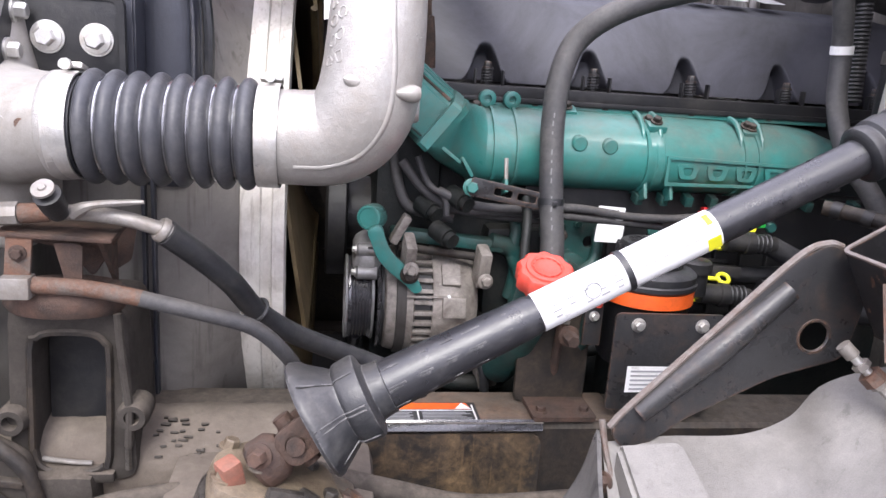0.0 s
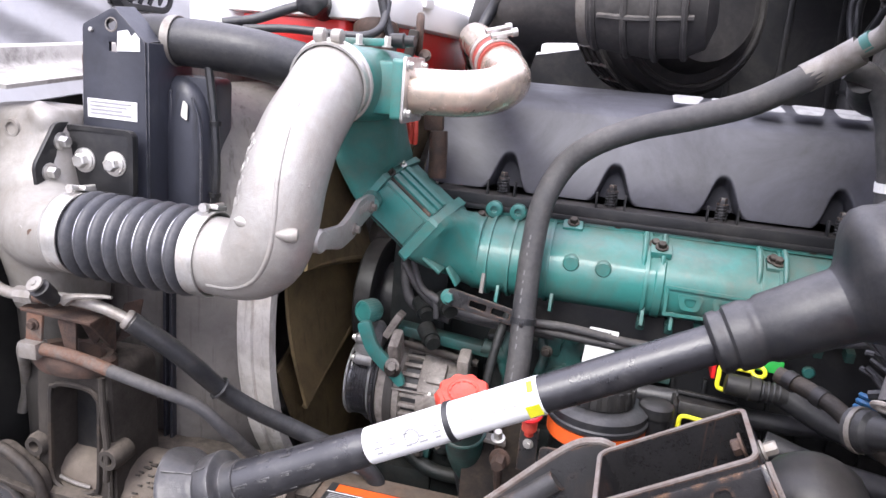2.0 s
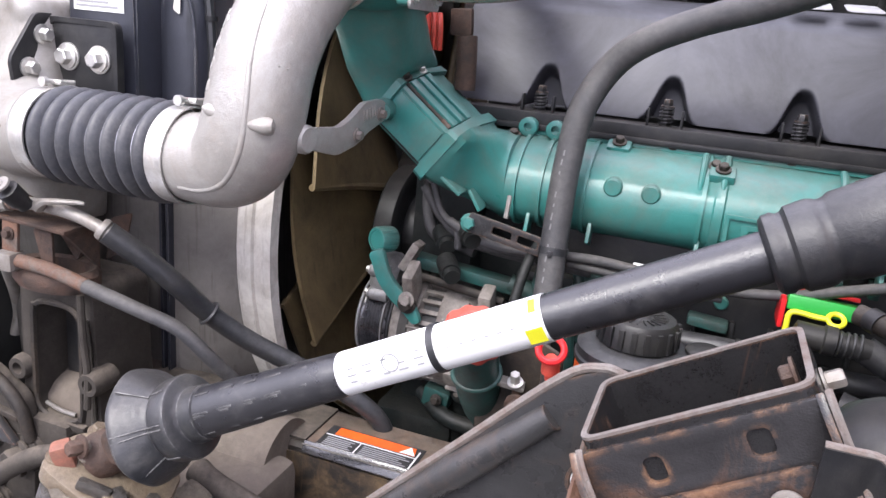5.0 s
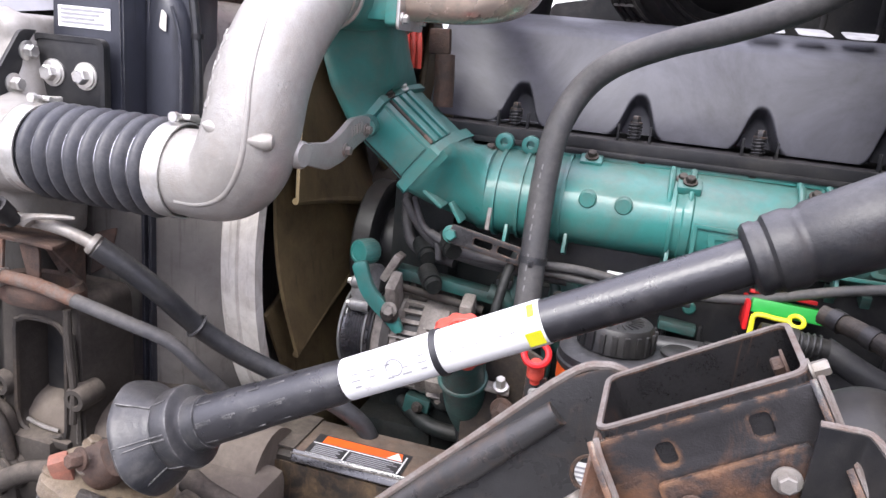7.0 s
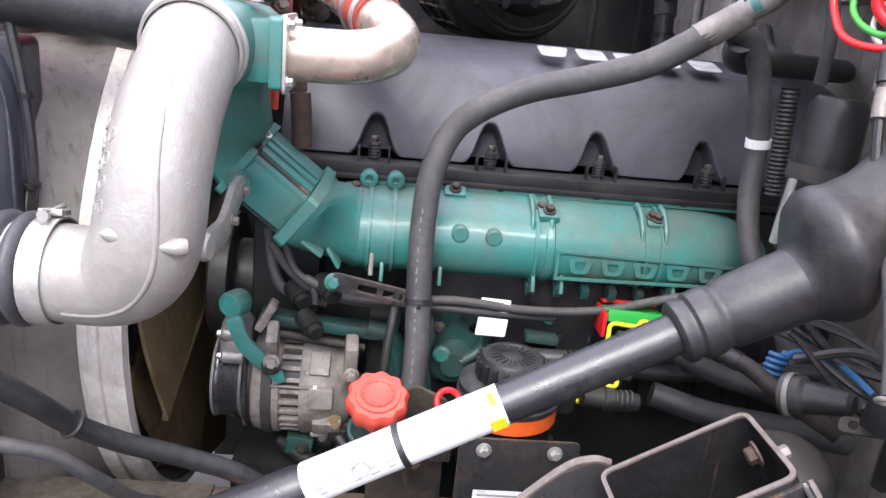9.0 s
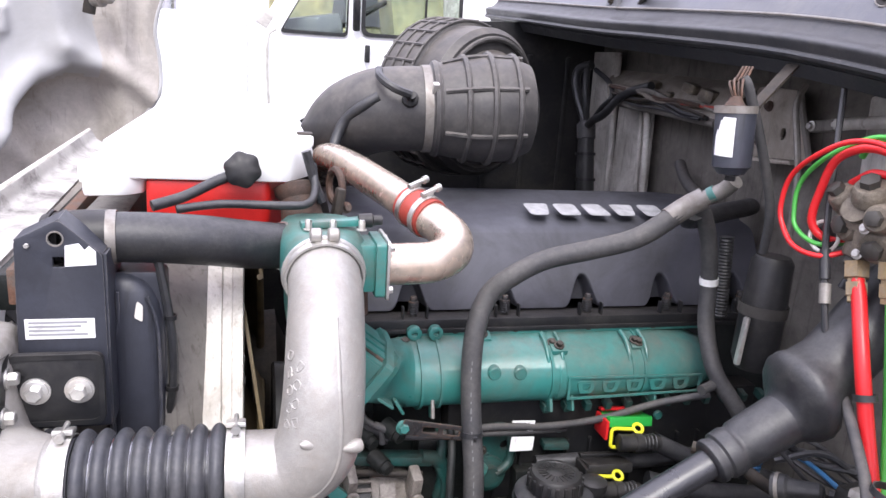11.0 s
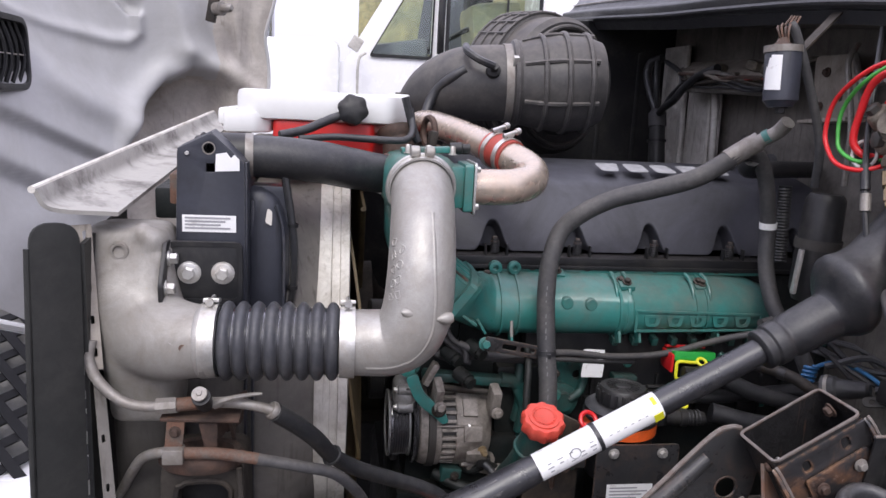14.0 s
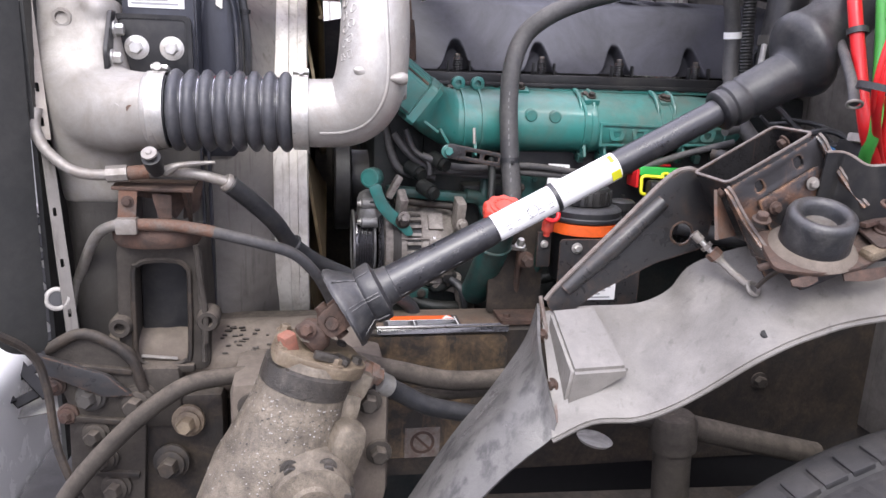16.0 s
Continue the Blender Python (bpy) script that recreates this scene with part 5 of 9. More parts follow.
def alt_at(x, r, a):
    """A point x metres along the alternator, a degrees up from the side that faces the wheel."""
    return AC + Vector((x, -r * math.cos(radians(a)), r * math.sin(radians(a))))


part("drive_end", lathe(AC + AX * 0.082, AC + AX, [(0, 0.03), (0, 0.070), (0.003, 0.075), (0.012, 0.078), (0.034, 0.080), (0.040, 0.080), (0.043, 0.074)], 44), "alu", alt, "speckled drive end casting")
part("stator_band", lathe(AC + AX * 0.098, AC + AX, [(0, 0.079), (0.001, 0.0825), (0.014, 0.0825), (0.015, 0.079)], 44), "lowtank", alt, "dull laminated stator band")
# solid black drum behind the fins gives the vents their inner shade
part("vent_gap", lathe(AC + AX * 0.122, AC + AX, [(0, 0.060), (0, 0.069), (0.028, 0.069), (0.028, 0.060)], 40), "print", alt, "black drum standing in for shade inside the vents")
for i in range(30):
    c = alt_at(0.136, 0.0735, 12 * i)
    part("vent_fin", box(c, (0.032, 0.0062, 0.0085), (90 - 12 * i, 0, 0), 0.0008), "alu", alt)
part("rear_housing", lathe(AC + AX * 0.150, AC + AX, [(0, 0.050), (0, 0.078), (0.004, 0.080), (0.030, 0.079), (0.040, 0.074), (0.055, 0.071), (0.068, 0.060), (0.072, 0.03)], 44), "alu", alt, "rear casting with brush cover")
for a, x, sz in ((8, 0.180, (0.034, 0.030, 0.014)), (-28, 0.190, (0.040, 0.026, 0.016)), (42, 0.176, (0.028, 0.034, 0.010)), (-58, 0.178, (0.024, 0.022, 0.014))):
    part("cast_pad", box(alt_at(x, 0.078, a), sz, (90 - a, 0, 0), 0.003), "alu", alt)
for a in (18,):
    part("through_bolt", tube([alt_at(0.112, 0.083, a), alt_at(0.170, 0.083, a)], 0.0022, 8), "line", alt, "long through bolt")
    part("bolt_head", bolt(alt_at(0.170, 0.082, a), AX, 0.0055, False), "steel", alt)
part("terminal", bolt(alt_at(0.200, 0.077, -20), (0.2, -1, 0), 0.008, True, 0.014), "brass", alt, "brass terminal stud")
part("terminal_cover", box(alt_at(0.205, 0.083, -38), (0.026, 0.014, 0.020), (10, 0, 0), 0.003), "plastic", alt)
part("output_cable", tube([alt_at(0.207, 0.088, -38), (0.225, 0.99, 0.98), (0.235, 1.0, 0.93), (0.24, 1.03, 0.88)], 0.007, 10, 5), "rubber", alt)
b = lathe(AC + AX * 0.028, AC + AX, [(0, 0.03), (0, 0.052), (0.003, 0.060), (0.006, 0.061)] + [(0.008 + 0.0022 * i, 0.0585 if i % 2 else 0.0605) for i in range(12)] + [(0.036, 0.061), (0.039, 0.060), (0.040, 0.04), (0.05, 0.03)], 44)
part("belt_pulley", b, "pulley", alt, "glossy black grooved belt pulley")
part("pulley_rim", lathe(AC + AX * 0.072, AC + AX, [(0, 0.060), (0, 0.0745), (0.003, 0.0765), (0.006, 0.0745), (0.006, 0.060)], 44), "pulley", alt, "satin black pulley rim")
for x, r in ((0.0285, 0.0605), (0.0665, 0.0610)):
    part("pulley_lip", ring(AC + AX * x, AX, r, 0.0022, 44, 8), "diecast", alt, "bright pulley lip")
part("fan_disc", lathe(AC + AX * 0.0785, AC + AX, [(0, 0.05), (0, 0.072), (0.003, 0.072), (0.003, 0.05)], 44), "plastic", alt)
part("drive_belt", tube([(0.046, 1.078, 0.992), (0.046, 1.13, 0.955), (0.046, 1.22, 0.93)], 0.009, 8, 4), "rubber", alt, "black drive belt")
for c, sz, rx in (((0.112, 1.010, 1.136), (0.016, 0.040, 0.052), 24), ((0.218, 1.012, 1.122), (0.018, 0.036, 0.056), 16)):
    ear = part("mounting_ear", box(c, sz, (rx, 0, 4), 0.005), "alu", alt, "cast mounting ear")
    part("ear_bolt", bolt(Vector(c) + Vector((0.002, -0.022, -0.016)), (0.1, -1, 0.1), 0.0095), "alu", ear)
part("mount_bar", box((0.172, 1.055, 1.150), (0.17, 0.030, 0.018), (0, 5, 0), 0.006), "greendirtydim", alt, "green mounting bar")
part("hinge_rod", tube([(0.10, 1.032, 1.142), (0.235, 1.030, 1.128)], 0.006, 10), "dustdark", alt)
part("bar_arm", tube([(0.235, 1.05, 1.150), (0.268, 1.055, 1.138), (0.282, 1.06, 1.105), (0.276, 1.065, 1.06)], [0.013, 0.014, 0.013, 0.012], 10, 5), "greendirtydim", alt, "curved green bracket arm")
idl = thing("belt_tensioner", (0.07, 1.03, 1.1), "green belt tensioner arm with a ribbed idler cap", "belt tensioner")
part("idler_cap", lathe((0.066, 1.038, 1.184), (0.052, 1.008, 1.186), [(0, 0.016), (0.004, 0.0180), (0.026, 0.0180), (0.029, 0.0165), (0.0295, 0.0135), (0.028, 0.0130), (0.028, 0.001)], 52, lobes=26, lobe=0.022), "green", idl)
part("arm", plate(round_poly([(0.050, 1.172), (0.072, 1.182), (0.078, 1.160), (0.088, 1.140), (0.108, 1.124), (0.124, 1.108), (0.134, 1.088), (0.122, 1.082), (0.106, 1.098), (0.084, 1.114), (0.066, 1.134), (0.058, 1.155)], 0.010, 3), on_y(1.004), 0.010, bevel=0.0025), "green", idl, "flat curved green arm")
part("arm_bolt", bolt((0.113, 0.993, 1.112), (0, -1, 0), 0.0115), "dustdark", idl)
part("silver_housing", lathe((0.036, 1.062, 1.118), (0.1, 1.062, 1.118), [(0, 0.014), (0, 0.024), (0.004, 0.032), (0.010, 0.036), (0.016, 0.0385), (0.030, 0.0385), (0.034, 0.035), (0.042, 0.026)], 34), "diecast", idl, "bright aluminium tensioner housing")
for a in (150, 205, 265):
    q = Vector((0.040, 1.062 + 0.036 * math.cos(radians(a)), 1.118 + 0.036 * math.sin(radians(a))))
    part("housing_lug", lathe(q, q + Vector((1, 0, 0)), [(0, 0.007), (0.003, 0.010), (0.030, 0.010)], 14), "diecast", idl)
    part("housing_bolt", bolt(q, (-1, 0, 0), 0.006), "steel", idl)
# no opening here: a black block paints the slot's shade
part("housing_window", box((0.062, 1.0265, 1.136), (0.014, 0.006, 0.014), (30, 0, 0), 0.002), "print", idl, "black block standing in for a shaded slot", 0)
part("side_bracket", box((0.100, 1.03, 1.168), (0.012, 0.026, 0.044), (0, 28, 0), 0.003), "alu", idl)

# oil filler with red cap, dipstick, filters
oil = thing("oil_filler", (0.256, 0.9, 0.98), "oil filler tube with a red lobed cap", "oil filler")
part("tube", tube([(0.256, 0.845, 1.145), (0.253, 0.87, 1.10), (0.250, 0.92, 1.04), (0.25, 0.99, 0.98)], 0.026, 20, 6), "greendirtydim", oil)
CA = Vector((0, -0.42, 0.9)).normalized()
cc = Vector((0.256, 0.836, 1.148))
part("cap_skirt", lathe(cc, cc + CA, [(0, 0.030), (0.004, 0.0335), (0.022, 0.0345), (0.027, 0.031), (0.028, 0.024)], 48, lobes=10, lobe=0.055), "red", oil, "red lobed plastic cap")
part("cap_top", lathe(cc + CA * 0.026, cc + CA, [(0, 0.026), (0.004, 0.025), (0.0045, 0.020), (0.003, 0.018), (0.003, 0.001)], 36), "red", oil, "red cap top")
cu = CA.orthogonal().normalized()
for i in range(14):
    a = 2 * math.pi * i / 14
    q = cc + CA * 0.0305 + (cu * math.cos(a) + CA.cross(cu) * math.sin(a)) * 0.0165
    part("cap_dash", box(q, (0.005, 0.0016, 0.0012), bevel=0, basis=Matrix((-cu * math.sin(a) + CA.cross(cu) * math.cos(a), cu * math.cos(a) + CA.cross(cu) * math.sin(a), CA)).transposed()), "red", oil, "", 0)
part("neck_ring", ring((0.2525, 0.872, 1.098), (0, -0.42, 0.9), 0.0265, 0.0035, 26, 8), "greendirtydim", oil)
part("neck_bracket", box((0.285, 0.878, 1.092), (0.046, 0.020, 0.006), (0, 8, 10), 0.0015), "line", oil, "grey neck bracket")
part("bracket_stud", bolt((0.298, 0.874, 1.096), (0, -0.4, 0.9), 0.008, True, 0.012), "steel", oil)
part("bracket_leg", tube([(0.300, 0.878, 1.09), (0.300, 0.886, 1.05), (0.302, 0.90, 1.0)], 0.006, 8, 4), "rust", oil, "rusty bracket leg")
dip = thing("dipstick", (0.337, 0.86, 1.08), "oil dipstick with a red pull ring", "dipstick")
part("pull_ring", ring((0.338, 0.845, 1.157), (0.1, -0.75, 0.6), 0.0135, 0.0038, 24, 8), "redhose", dip, "deep red plastic pull ring")
part("stopper", lathe((0.338, 0.852, 1.146), (0.338, 0.862, 1.11), [(0, 0.006), (0.006, 0.010), (0.02, 0.010), (0.022, 0.006), (0.03, 0.006)], 14), "red", dip)
part("bracket", box((0.338, 0.872, 1.09), (0.024, 0.006, 0.06), bevel=0.001), "rustpaint", dip)
part("bracket_nut", bolt((0.338, 0.868, 1.10), (0, -1, 0), 0.006), "steel", dip)
part("guide_tube", tube([(0.338, 0.88, 1.11), (0.335, 0.91, 1.02), (0.33, 0.98, 0.9)], 0.008, 10, 5), "greendirtydim", dip)

res = thing("power_steering_reservoir", (0.42, 0.905, 1.03), "black fluid reservoir with screw cap and orange ring", "reservoir")
RX, RY = 0.418, 0.905
part("bowl", lathe((RX, RY, 1.03), (RX, RY, 2), [(0, 0.05), (0.01, 0.056), (0.085, 0.058), (0.088, 0.06)], 36), "plastic", res)
part("orange_ring", lathe((RX, RY, 1.116), (RX, RY, 2), [(0, 0.0605), (0.001, 0.0625), (0.019, 0.0625), (0.020, 0.060)], 40), "orange", res, "orange plastic ring")
part("collar", lathe((RX, RY, 1.136), (RX, RY, 2), [(0, 0.062), (0.003, 0.0645), (0.008, 0.0645), (0.010, 0.0625), (0.019, 0.0625), (0.024, 0.056), (0.026, 0.046)], 40), "rubber", res)
part("screw_cap", lathe((RX, RY, 1.163), (RX, RY, 2), [(0, 0.040), (0.001, 0.0425), (0.024, 0.041), (0.029, 0.0375), (0.030, 0.030), (0.0285, 0.029), (0.0285, 0.012), (0.030, 0.010), (0.030, 0.001)], 48), "plastic", res, "black ribbed screw cap")
for i in range(20):
    a = 2 * math.pi * i / 20
    part("cap_rib", box((RX + 0.0425 * math.cos(a), RY + 0.0425 * math.sin(a), 1.176), (0.004, 0.006, 0.023), (0, 0, math.degrees(a)), 0.001), "plastic", res)
    part("cap_ray", box((RX + 0.021 * math.cos(a), RY + 0.021 * math.sin(a), 1.1925), (0.014, 0.0014, 0.0016), (0, 0, math.degrees(a)), 0.0003), "plastic", res)
part("side_port", lathe((RX + 0.072, RY + 0.01, 1.12), (RX + 0.072, RY + 0.01, 2), [(0, 0.018), (0.03, 0.018), (0.031, 0.022), (0.044, 0.022), (0.047, 0.018)], 22), "plastic", res)
b = plate(round_poly([(0.355, 0.985), (0.50, 0.985), (0.50, 1.115), (0.355, 1.115)], 0.008), on_y(0.842), 0.004, bevel=0.001)
mp = part("mounting_plate", b, "rustpaint", res, "black steel mounting plate")
for x in (0.385, 0.470):
    part("plate_bolt", bolt((x, 0.838, 1.100), (0, -1, 0), 0.008), "steel", mp)
stk = part("data_plate", plate([(0.378, 1.010), (0.458, 1.010), (0.458, 1.045), (0.378, 1.045)], on_y(0.8372), 0.0008), "white", mp, "scuffed silver data plate", 0)
for i in range(5):
    z0 = 1.0135 + 0.006 * i
    part("text_bar", plate([(0.383, z0), (0.449 - 0.009 * ((i * 2) % 3), z0), (0.449 - 0.009 * ((i * 2) % 3), z0 + 0.0025), (0.383, z0 + 0.0025)], on_y(0.836), 0.0003), "greyprint", stk, "", 0)
b = plate(round_poly([(0.25, 0.97), (0.345, 0.97), (0.345, 1.13), (0.30, 1.15), (0.25, 1.10)], 0.01), on_y(0.90), 0.008, bevel=0.002)
emb = solo("engine_mount_bracket", b, "dustdark", "dusty dark engine mount bracket above the rail", "bracket")
part("mount_nut", bolt((0.305, 0.862, 1.075), (0, -1, 0), 0.012, True, 0.02), "rust", emb)

# connectors and harness
con = thing("wiring_connector", (0.6, 1.06, 1.15), "green and red wiring connector with yellow clip", "connector")
part("green_body", box((0.612, 1.055, 1.195), (0.085, 0.05, 0.018), (-12, 2, 0), 0.003), "conngreen", con, "green connector body")
part("red_side", box((0.566, 1.05, 1.187), (0.006, 0.045, 0.036), (0, 0, 0), 0.002), "redhose", con, "red locking side")
part("red_top", box((0.61, 1.072, 1.207), (0.08, 0.012, 0.005), (-12, 2, 0), 0.001), "redhose", con)
part("yellow_clip", tube([(0.616, 1.022, 1.191), (0.60, 1.024, 1.191), (0.576, 1.026, 1.191), (0.573, 1.024, 1.175), (0.574, 1.022, 1.160), (0.59, 1.022, 1.158)], 0.0033, 8, 5), "yellow", con, "yellow locking clip")
part("clip_loop", ring((0.622, 1.022, 1.192), (0, -0.6, 0.8), 0.0085, 0.0030, 18, 8), "yellow", con)
part("plug", lathe((0.580, 1.012, 1.172), (0.70, 1.008, 1.166), [(0, 0.010), (0.002, 0.015), (0.030, 0.015), (0.032, 0.0175), (0.044, 0.0175), (0.046, 0.014), (0.080, 0.0125)], 20), "plastic", con, "black round plug")
for k in range(4):
    part("plug_rib", ring((0.628 + 0.007 * k, 1.0105, 1.1695), (1, -0.03, -0.05), 0.0135, 0.0018, 18, 6), "rubber", con)
con2 = copy_thing(con, pose(0.555, 1.03, 1.078))
tagged(con2, "yellow clipped black wiring connector below the first")
for ch in con2.children:
    if ch.name.split(".")[0] in ("green_body", "red_side", "red_top"):
        ch.data = ch.data.copy()
        ch.data.materials[0] = M["plastic"]
        ch.name = ch.name.split(".")[0].split("_")[1] + "_shell"
        tagged(ch, "black connector shell")
for pts, r in (([(0.655, 1.015, 1.167), (0.72, 1.0, 1.14), (0.80, 0.99, 1.12), (0.9, 1.0, 1.08)], 0.016), ([(0.64, 1.0, 1.10), (0.72, 0.98, 1.085), (0.82, 0.97, 1.075), (0.93, 0.98, 1.05)], 0.018), ([(0.45, 1.06, 1.115), (0.55, 1.05, 1.12), (0.66, 1.05, 1.11), (0.9, 1.04, 1.13)], 0.014)):
    solo("wiring_conduit", tube(pts, r, 12, 6), "rubber", "thick black wiring conduit along the engine", "cable", "wiring along the engine")
for pts, r in (([(0.15, 1.03, 1.225), (0.20, 1.02, 1.208), (0.27, 1.02, 1.205), (0.35, 1.03, 1.208), (0.46, 1.045, 1.195), (0.56, 1.05, 1.20), (0.66, 1.03, 1.235), (0.74, 1.0, 1.262)], 0.0065),
               ([(0.14, 1.05, 1.20), (0.20, 1.04, 1.195), (0.30, 1.03, 1.198), (0.40, 1.04, 1.19), (0.50, 1.06, 1.18)], 0.006),
               ([(0.10, 1.06, 1.26), (0.13, 1.05, 1.225), (0.17, 1.045, 1.20), (0.24, 1.045, 1.19), (0.34, 1.05, 1.185)], 0.007),
               ([(0.12, 1.04, 1.27), (0.135, 1.035, 1.235), (0.16, 1.03, 1.215), (0.165, 1.03, 1.19)], 0.005),
               ([(0.09, 1.10, 1.27), (0.10, 1.08, 1.22), (0.12, 1.07, 1.19), (0.18, 1.06, 1.18)], 0.008)):
    solo("wiring_harness", tube(pts, r, 10, 6), "hose", "thin black wiring loom under the intake manifold", "cable", "wiring along the engine")
for c in ((0.17, 1.04, 1.22), (0.13, 1.06, 1.20), (0.15, 1.03, 1.17)):
    solo("hose_stub", lathe(c, (c[0] + 0.02, c[1] - 0.03, c[2] - 0.01), [(0, 0.014), (0.03, 0.014), (0.03, 0.011), (0.04, 0.011)], 14), "block", "small dark oily pipe stub", "pipe stub", "small pipe stubs")
tagx = thing("cable_tag", (0.41, 1.075, 1.16), "white printed cable tag on the wiring loom", "tag")
for z0, z1, dx, ty in ((1.192, 1.212, 0.003, 1.040), (1.160, 1.187, 0, 1.030)):
    tg = part("paper", plate(round_poly([(0.386 + dx, z0), (0.428 + dx, z0 - 0.001), (0.430 + dx, z1 - 0.002), (0.388 + dx, z1)], 0.002, 2), in_plane((0, ty, 0), (1, 0, 0), (0, 0.0, 1)), 0.001), "white", tagx, "", 0)
    if z0 > 1.19:
        for i in range(8):
            x0 = 0.394 + 0.0037 * i
            part("text_bar", plate([(x0, 1.1965), (x0 + 0.0012 + 0.0007 * (i % 3), 1.1965), (x0 + 0.0012 + 0.0007 * (i % 3), 1.207), (x0, 1.207)], on_y(1.0385), 0.0004), "print", tg, "", 0)

# ---- steering shaft ----
shaft = thing("steering_shaft", (0.25, 0.65, 1.05), "black tubular steering shaft with white stickers and rubber boots", "steering shaft")
S0, S1 = Vector((0.045, 0.646, 1.097)), Vector((0.525, 0.668, 1.347))
SD = (S1 - S0).normalized()


def on_shaft(d):
    return S0 + SD * d


part("tube", lathe(S0, S1, [(0, 0.0245), (0.04, 0.0240), (0.075, 0.0228), (0.079, 0.0221), (0.125, 0.0212), (0.165, 0.0200), (0.169, 0.0187), (0.535, 0.0185)], 32), "shaftpaint", shaft, "black painted tube with chipped paint")
for d0, d1, m in ((0.172, 0.262, "white"), (0.266, 0.360, "white")):
    b = lathe(on_shaft(d0), S1, [(0, 0.0187), (0, 0.0193), (d1 - d0, 0.0193), (d1 - d0, 0.0187)], 36, cap=False)
    part("sticker", b, m, shaft, "white printed warning sticker")
SU = Vector((0, 1, 0)).cross(SD).normalized() * -1
SF = (Vector((0, -1, 0)) - SD * SD.dot(Vector((0, -1, 0)))).normalized()
SU = SD.cross(SF) if SD.cross(SF).z > 0 else -SD.cross(SF)
for i in range(5):
    for j in range(3):
        a = radians(-12 + 17 * j)
        if (i * 3 + j) % 4 == 3:
            continue
        c = on_shaft(0.188 + 0.016 * i) + (SF * math.cos(a) + SU * math.sin(a)) * 0.0194
        part("text_bar", box(c, (0.006 + 0.003 * ((i + j) % 2), 0.0005, 0.0016), bevel=0, basis=Matrix((SD, -(SF * math.cos(a) + SU * math.sin(a)), SU)).transposed()), "greyprint", shaft, "", 0)
part("yellow_mark", box(on_shaft(0.351) + (SF * 0.93 - SU * 0.37) * 0.0190, (0.014, 0.0008, 0.014), bevel=0.0002, basis=Matrix((SD, -(SF * 0.93 - SU * 0.37), SU * 0.93 + SF * 0.37)).transposed()), "yellow", shaft, "yellow sticker corner", 0)
part("yellow_mark", box(on_shaft(0.353) + (SF * 0.60 + SU * 0.80) * 0.0190, (0.006, 0.0008, 0.012), bevel=0.0002, basis=Matrix((SD, -(SF * 0.60 + SU * 0.80), SU * 0.60 - SF * 0.80)).transposed()), "yellow", shaft, "yellow sticker corner", 0)
c = on_shaft(0.226) + (SF * math.cos(0.2) + SU * math.sin(0.2)) * 0.0194
part("warning_circle", ring(c, SF, 0.0075, 0.0008, 20, 5), "greyprint", shaft)
for i in range(6):
    a = radians(10)
    c = on_shaft(0.28 + 0.011 * i) + (SF * math.cos(a) + SU * math.sin(a)) * 0.0194
    part("text_bar", box(c, (0.004, 0.0005, 0.0012), bevel=0, basis=Matrix((SD, -(SF * math.cos(a) + SU * math.sin(a)), SU)).transposed()), "greyprint", shaft, "", 0)
part("zip_tie", band(on_shaft(0.264), SD, 0.0197, 0.006, 0.0012, 28), "rubber", shaft)
rings = []
for d, r in ((-0.030, 0.034), (-0.046, 0.047), (-0.057, 0.0535), (-0.058, 0.0558), (-0.055, 0.0572), (-0.051, 0.0560), (-0.046, 0.0515), (-0.038, 0.0455), (-0.031, 0.0405), (-0.0275, 0.0375), (-0.0255, 0.0372), (-0.0235, 0.0392), (-0.020, 0.0402), (-0.006, 0.0412), (-0.003, 0.0402), (-0.0015, 0.0375), (-0.0005, 0.0310), (0.002, 0.0275), (0.012, 0.0262), (0.016, 0.0262), (0.017, 0.0235)):
    o = on_shaft(d)
    e1 = SD.cross(Vector((0, 0, 1))).normalized()
    e2 = SD.cross(e1)
    rim = max(0.0, (r - 0.047) / 0.01)
    rings.append([o + (e1 * math.cos(w) + e2 * math.sin(w)) * (r * (1 + 0.03 * rim * math.sin(3 * w + 0.6) + 0.012 * rim * math.sin(7 * w))) + SD * (0.003 * rim * math.sin(2 * w + 1.1)) for w in (2 * math.pi * i / 56 for i in range(56))])
b = skin(bmesh.new(), rings, cap=False)
boot = part("lower_boot", b, "dustrubber", shaft, "black cup-shaped rubber dust boot with a scuffed rim")
for k, a in enumerate((8, 14, -40, 60)):
    w = radians(a)
    f = SF * math.cos(w) + SU * math.sin(w)
    part("boot_seam", tube([on_shaft(d) + f * r for d, r in ((-0.053, 0.0565), (-0.044, 0.0502), (-0.034, 0.0432), (-0.026, 0.0378), (-0.022, 0.0402), (-0.006, 0.0415))], 0.0009, 6, 4), "dustrubber", boot)
    for i in range(5):
        c = on_shaft(0.022 + 0.027 * i + 0.004 * (k % 2)) + f * (0.0240 - 0.00095 * i)
        part("sleeve_ridge", box(c, (0.018, 0.0012, 0.0022), bevel=0.0003, basis=Matrix((SD, -f, SD.cross(-f))).transposed()), "dustrubber", shaft)
b = lathe(S1 - SD * 0.02, S1 + SD, [(0, 0.020), (0.001, 0.0255), (0.004, 0.0285), (0.010, 0.0290), (0.013, 0.0272), (0.016, 0.0275), (0.019, 0.0305), (0.033, 0.0312), (0.037, 0.0300), (0.040, 0.0285), (0.044, 0.0290), (0.048, 0.0312), (0.08, 0.0325), (0.114, 0.0336)], 44)
BU = Vector((-0.46, 0.03, 0.886))
rings = []
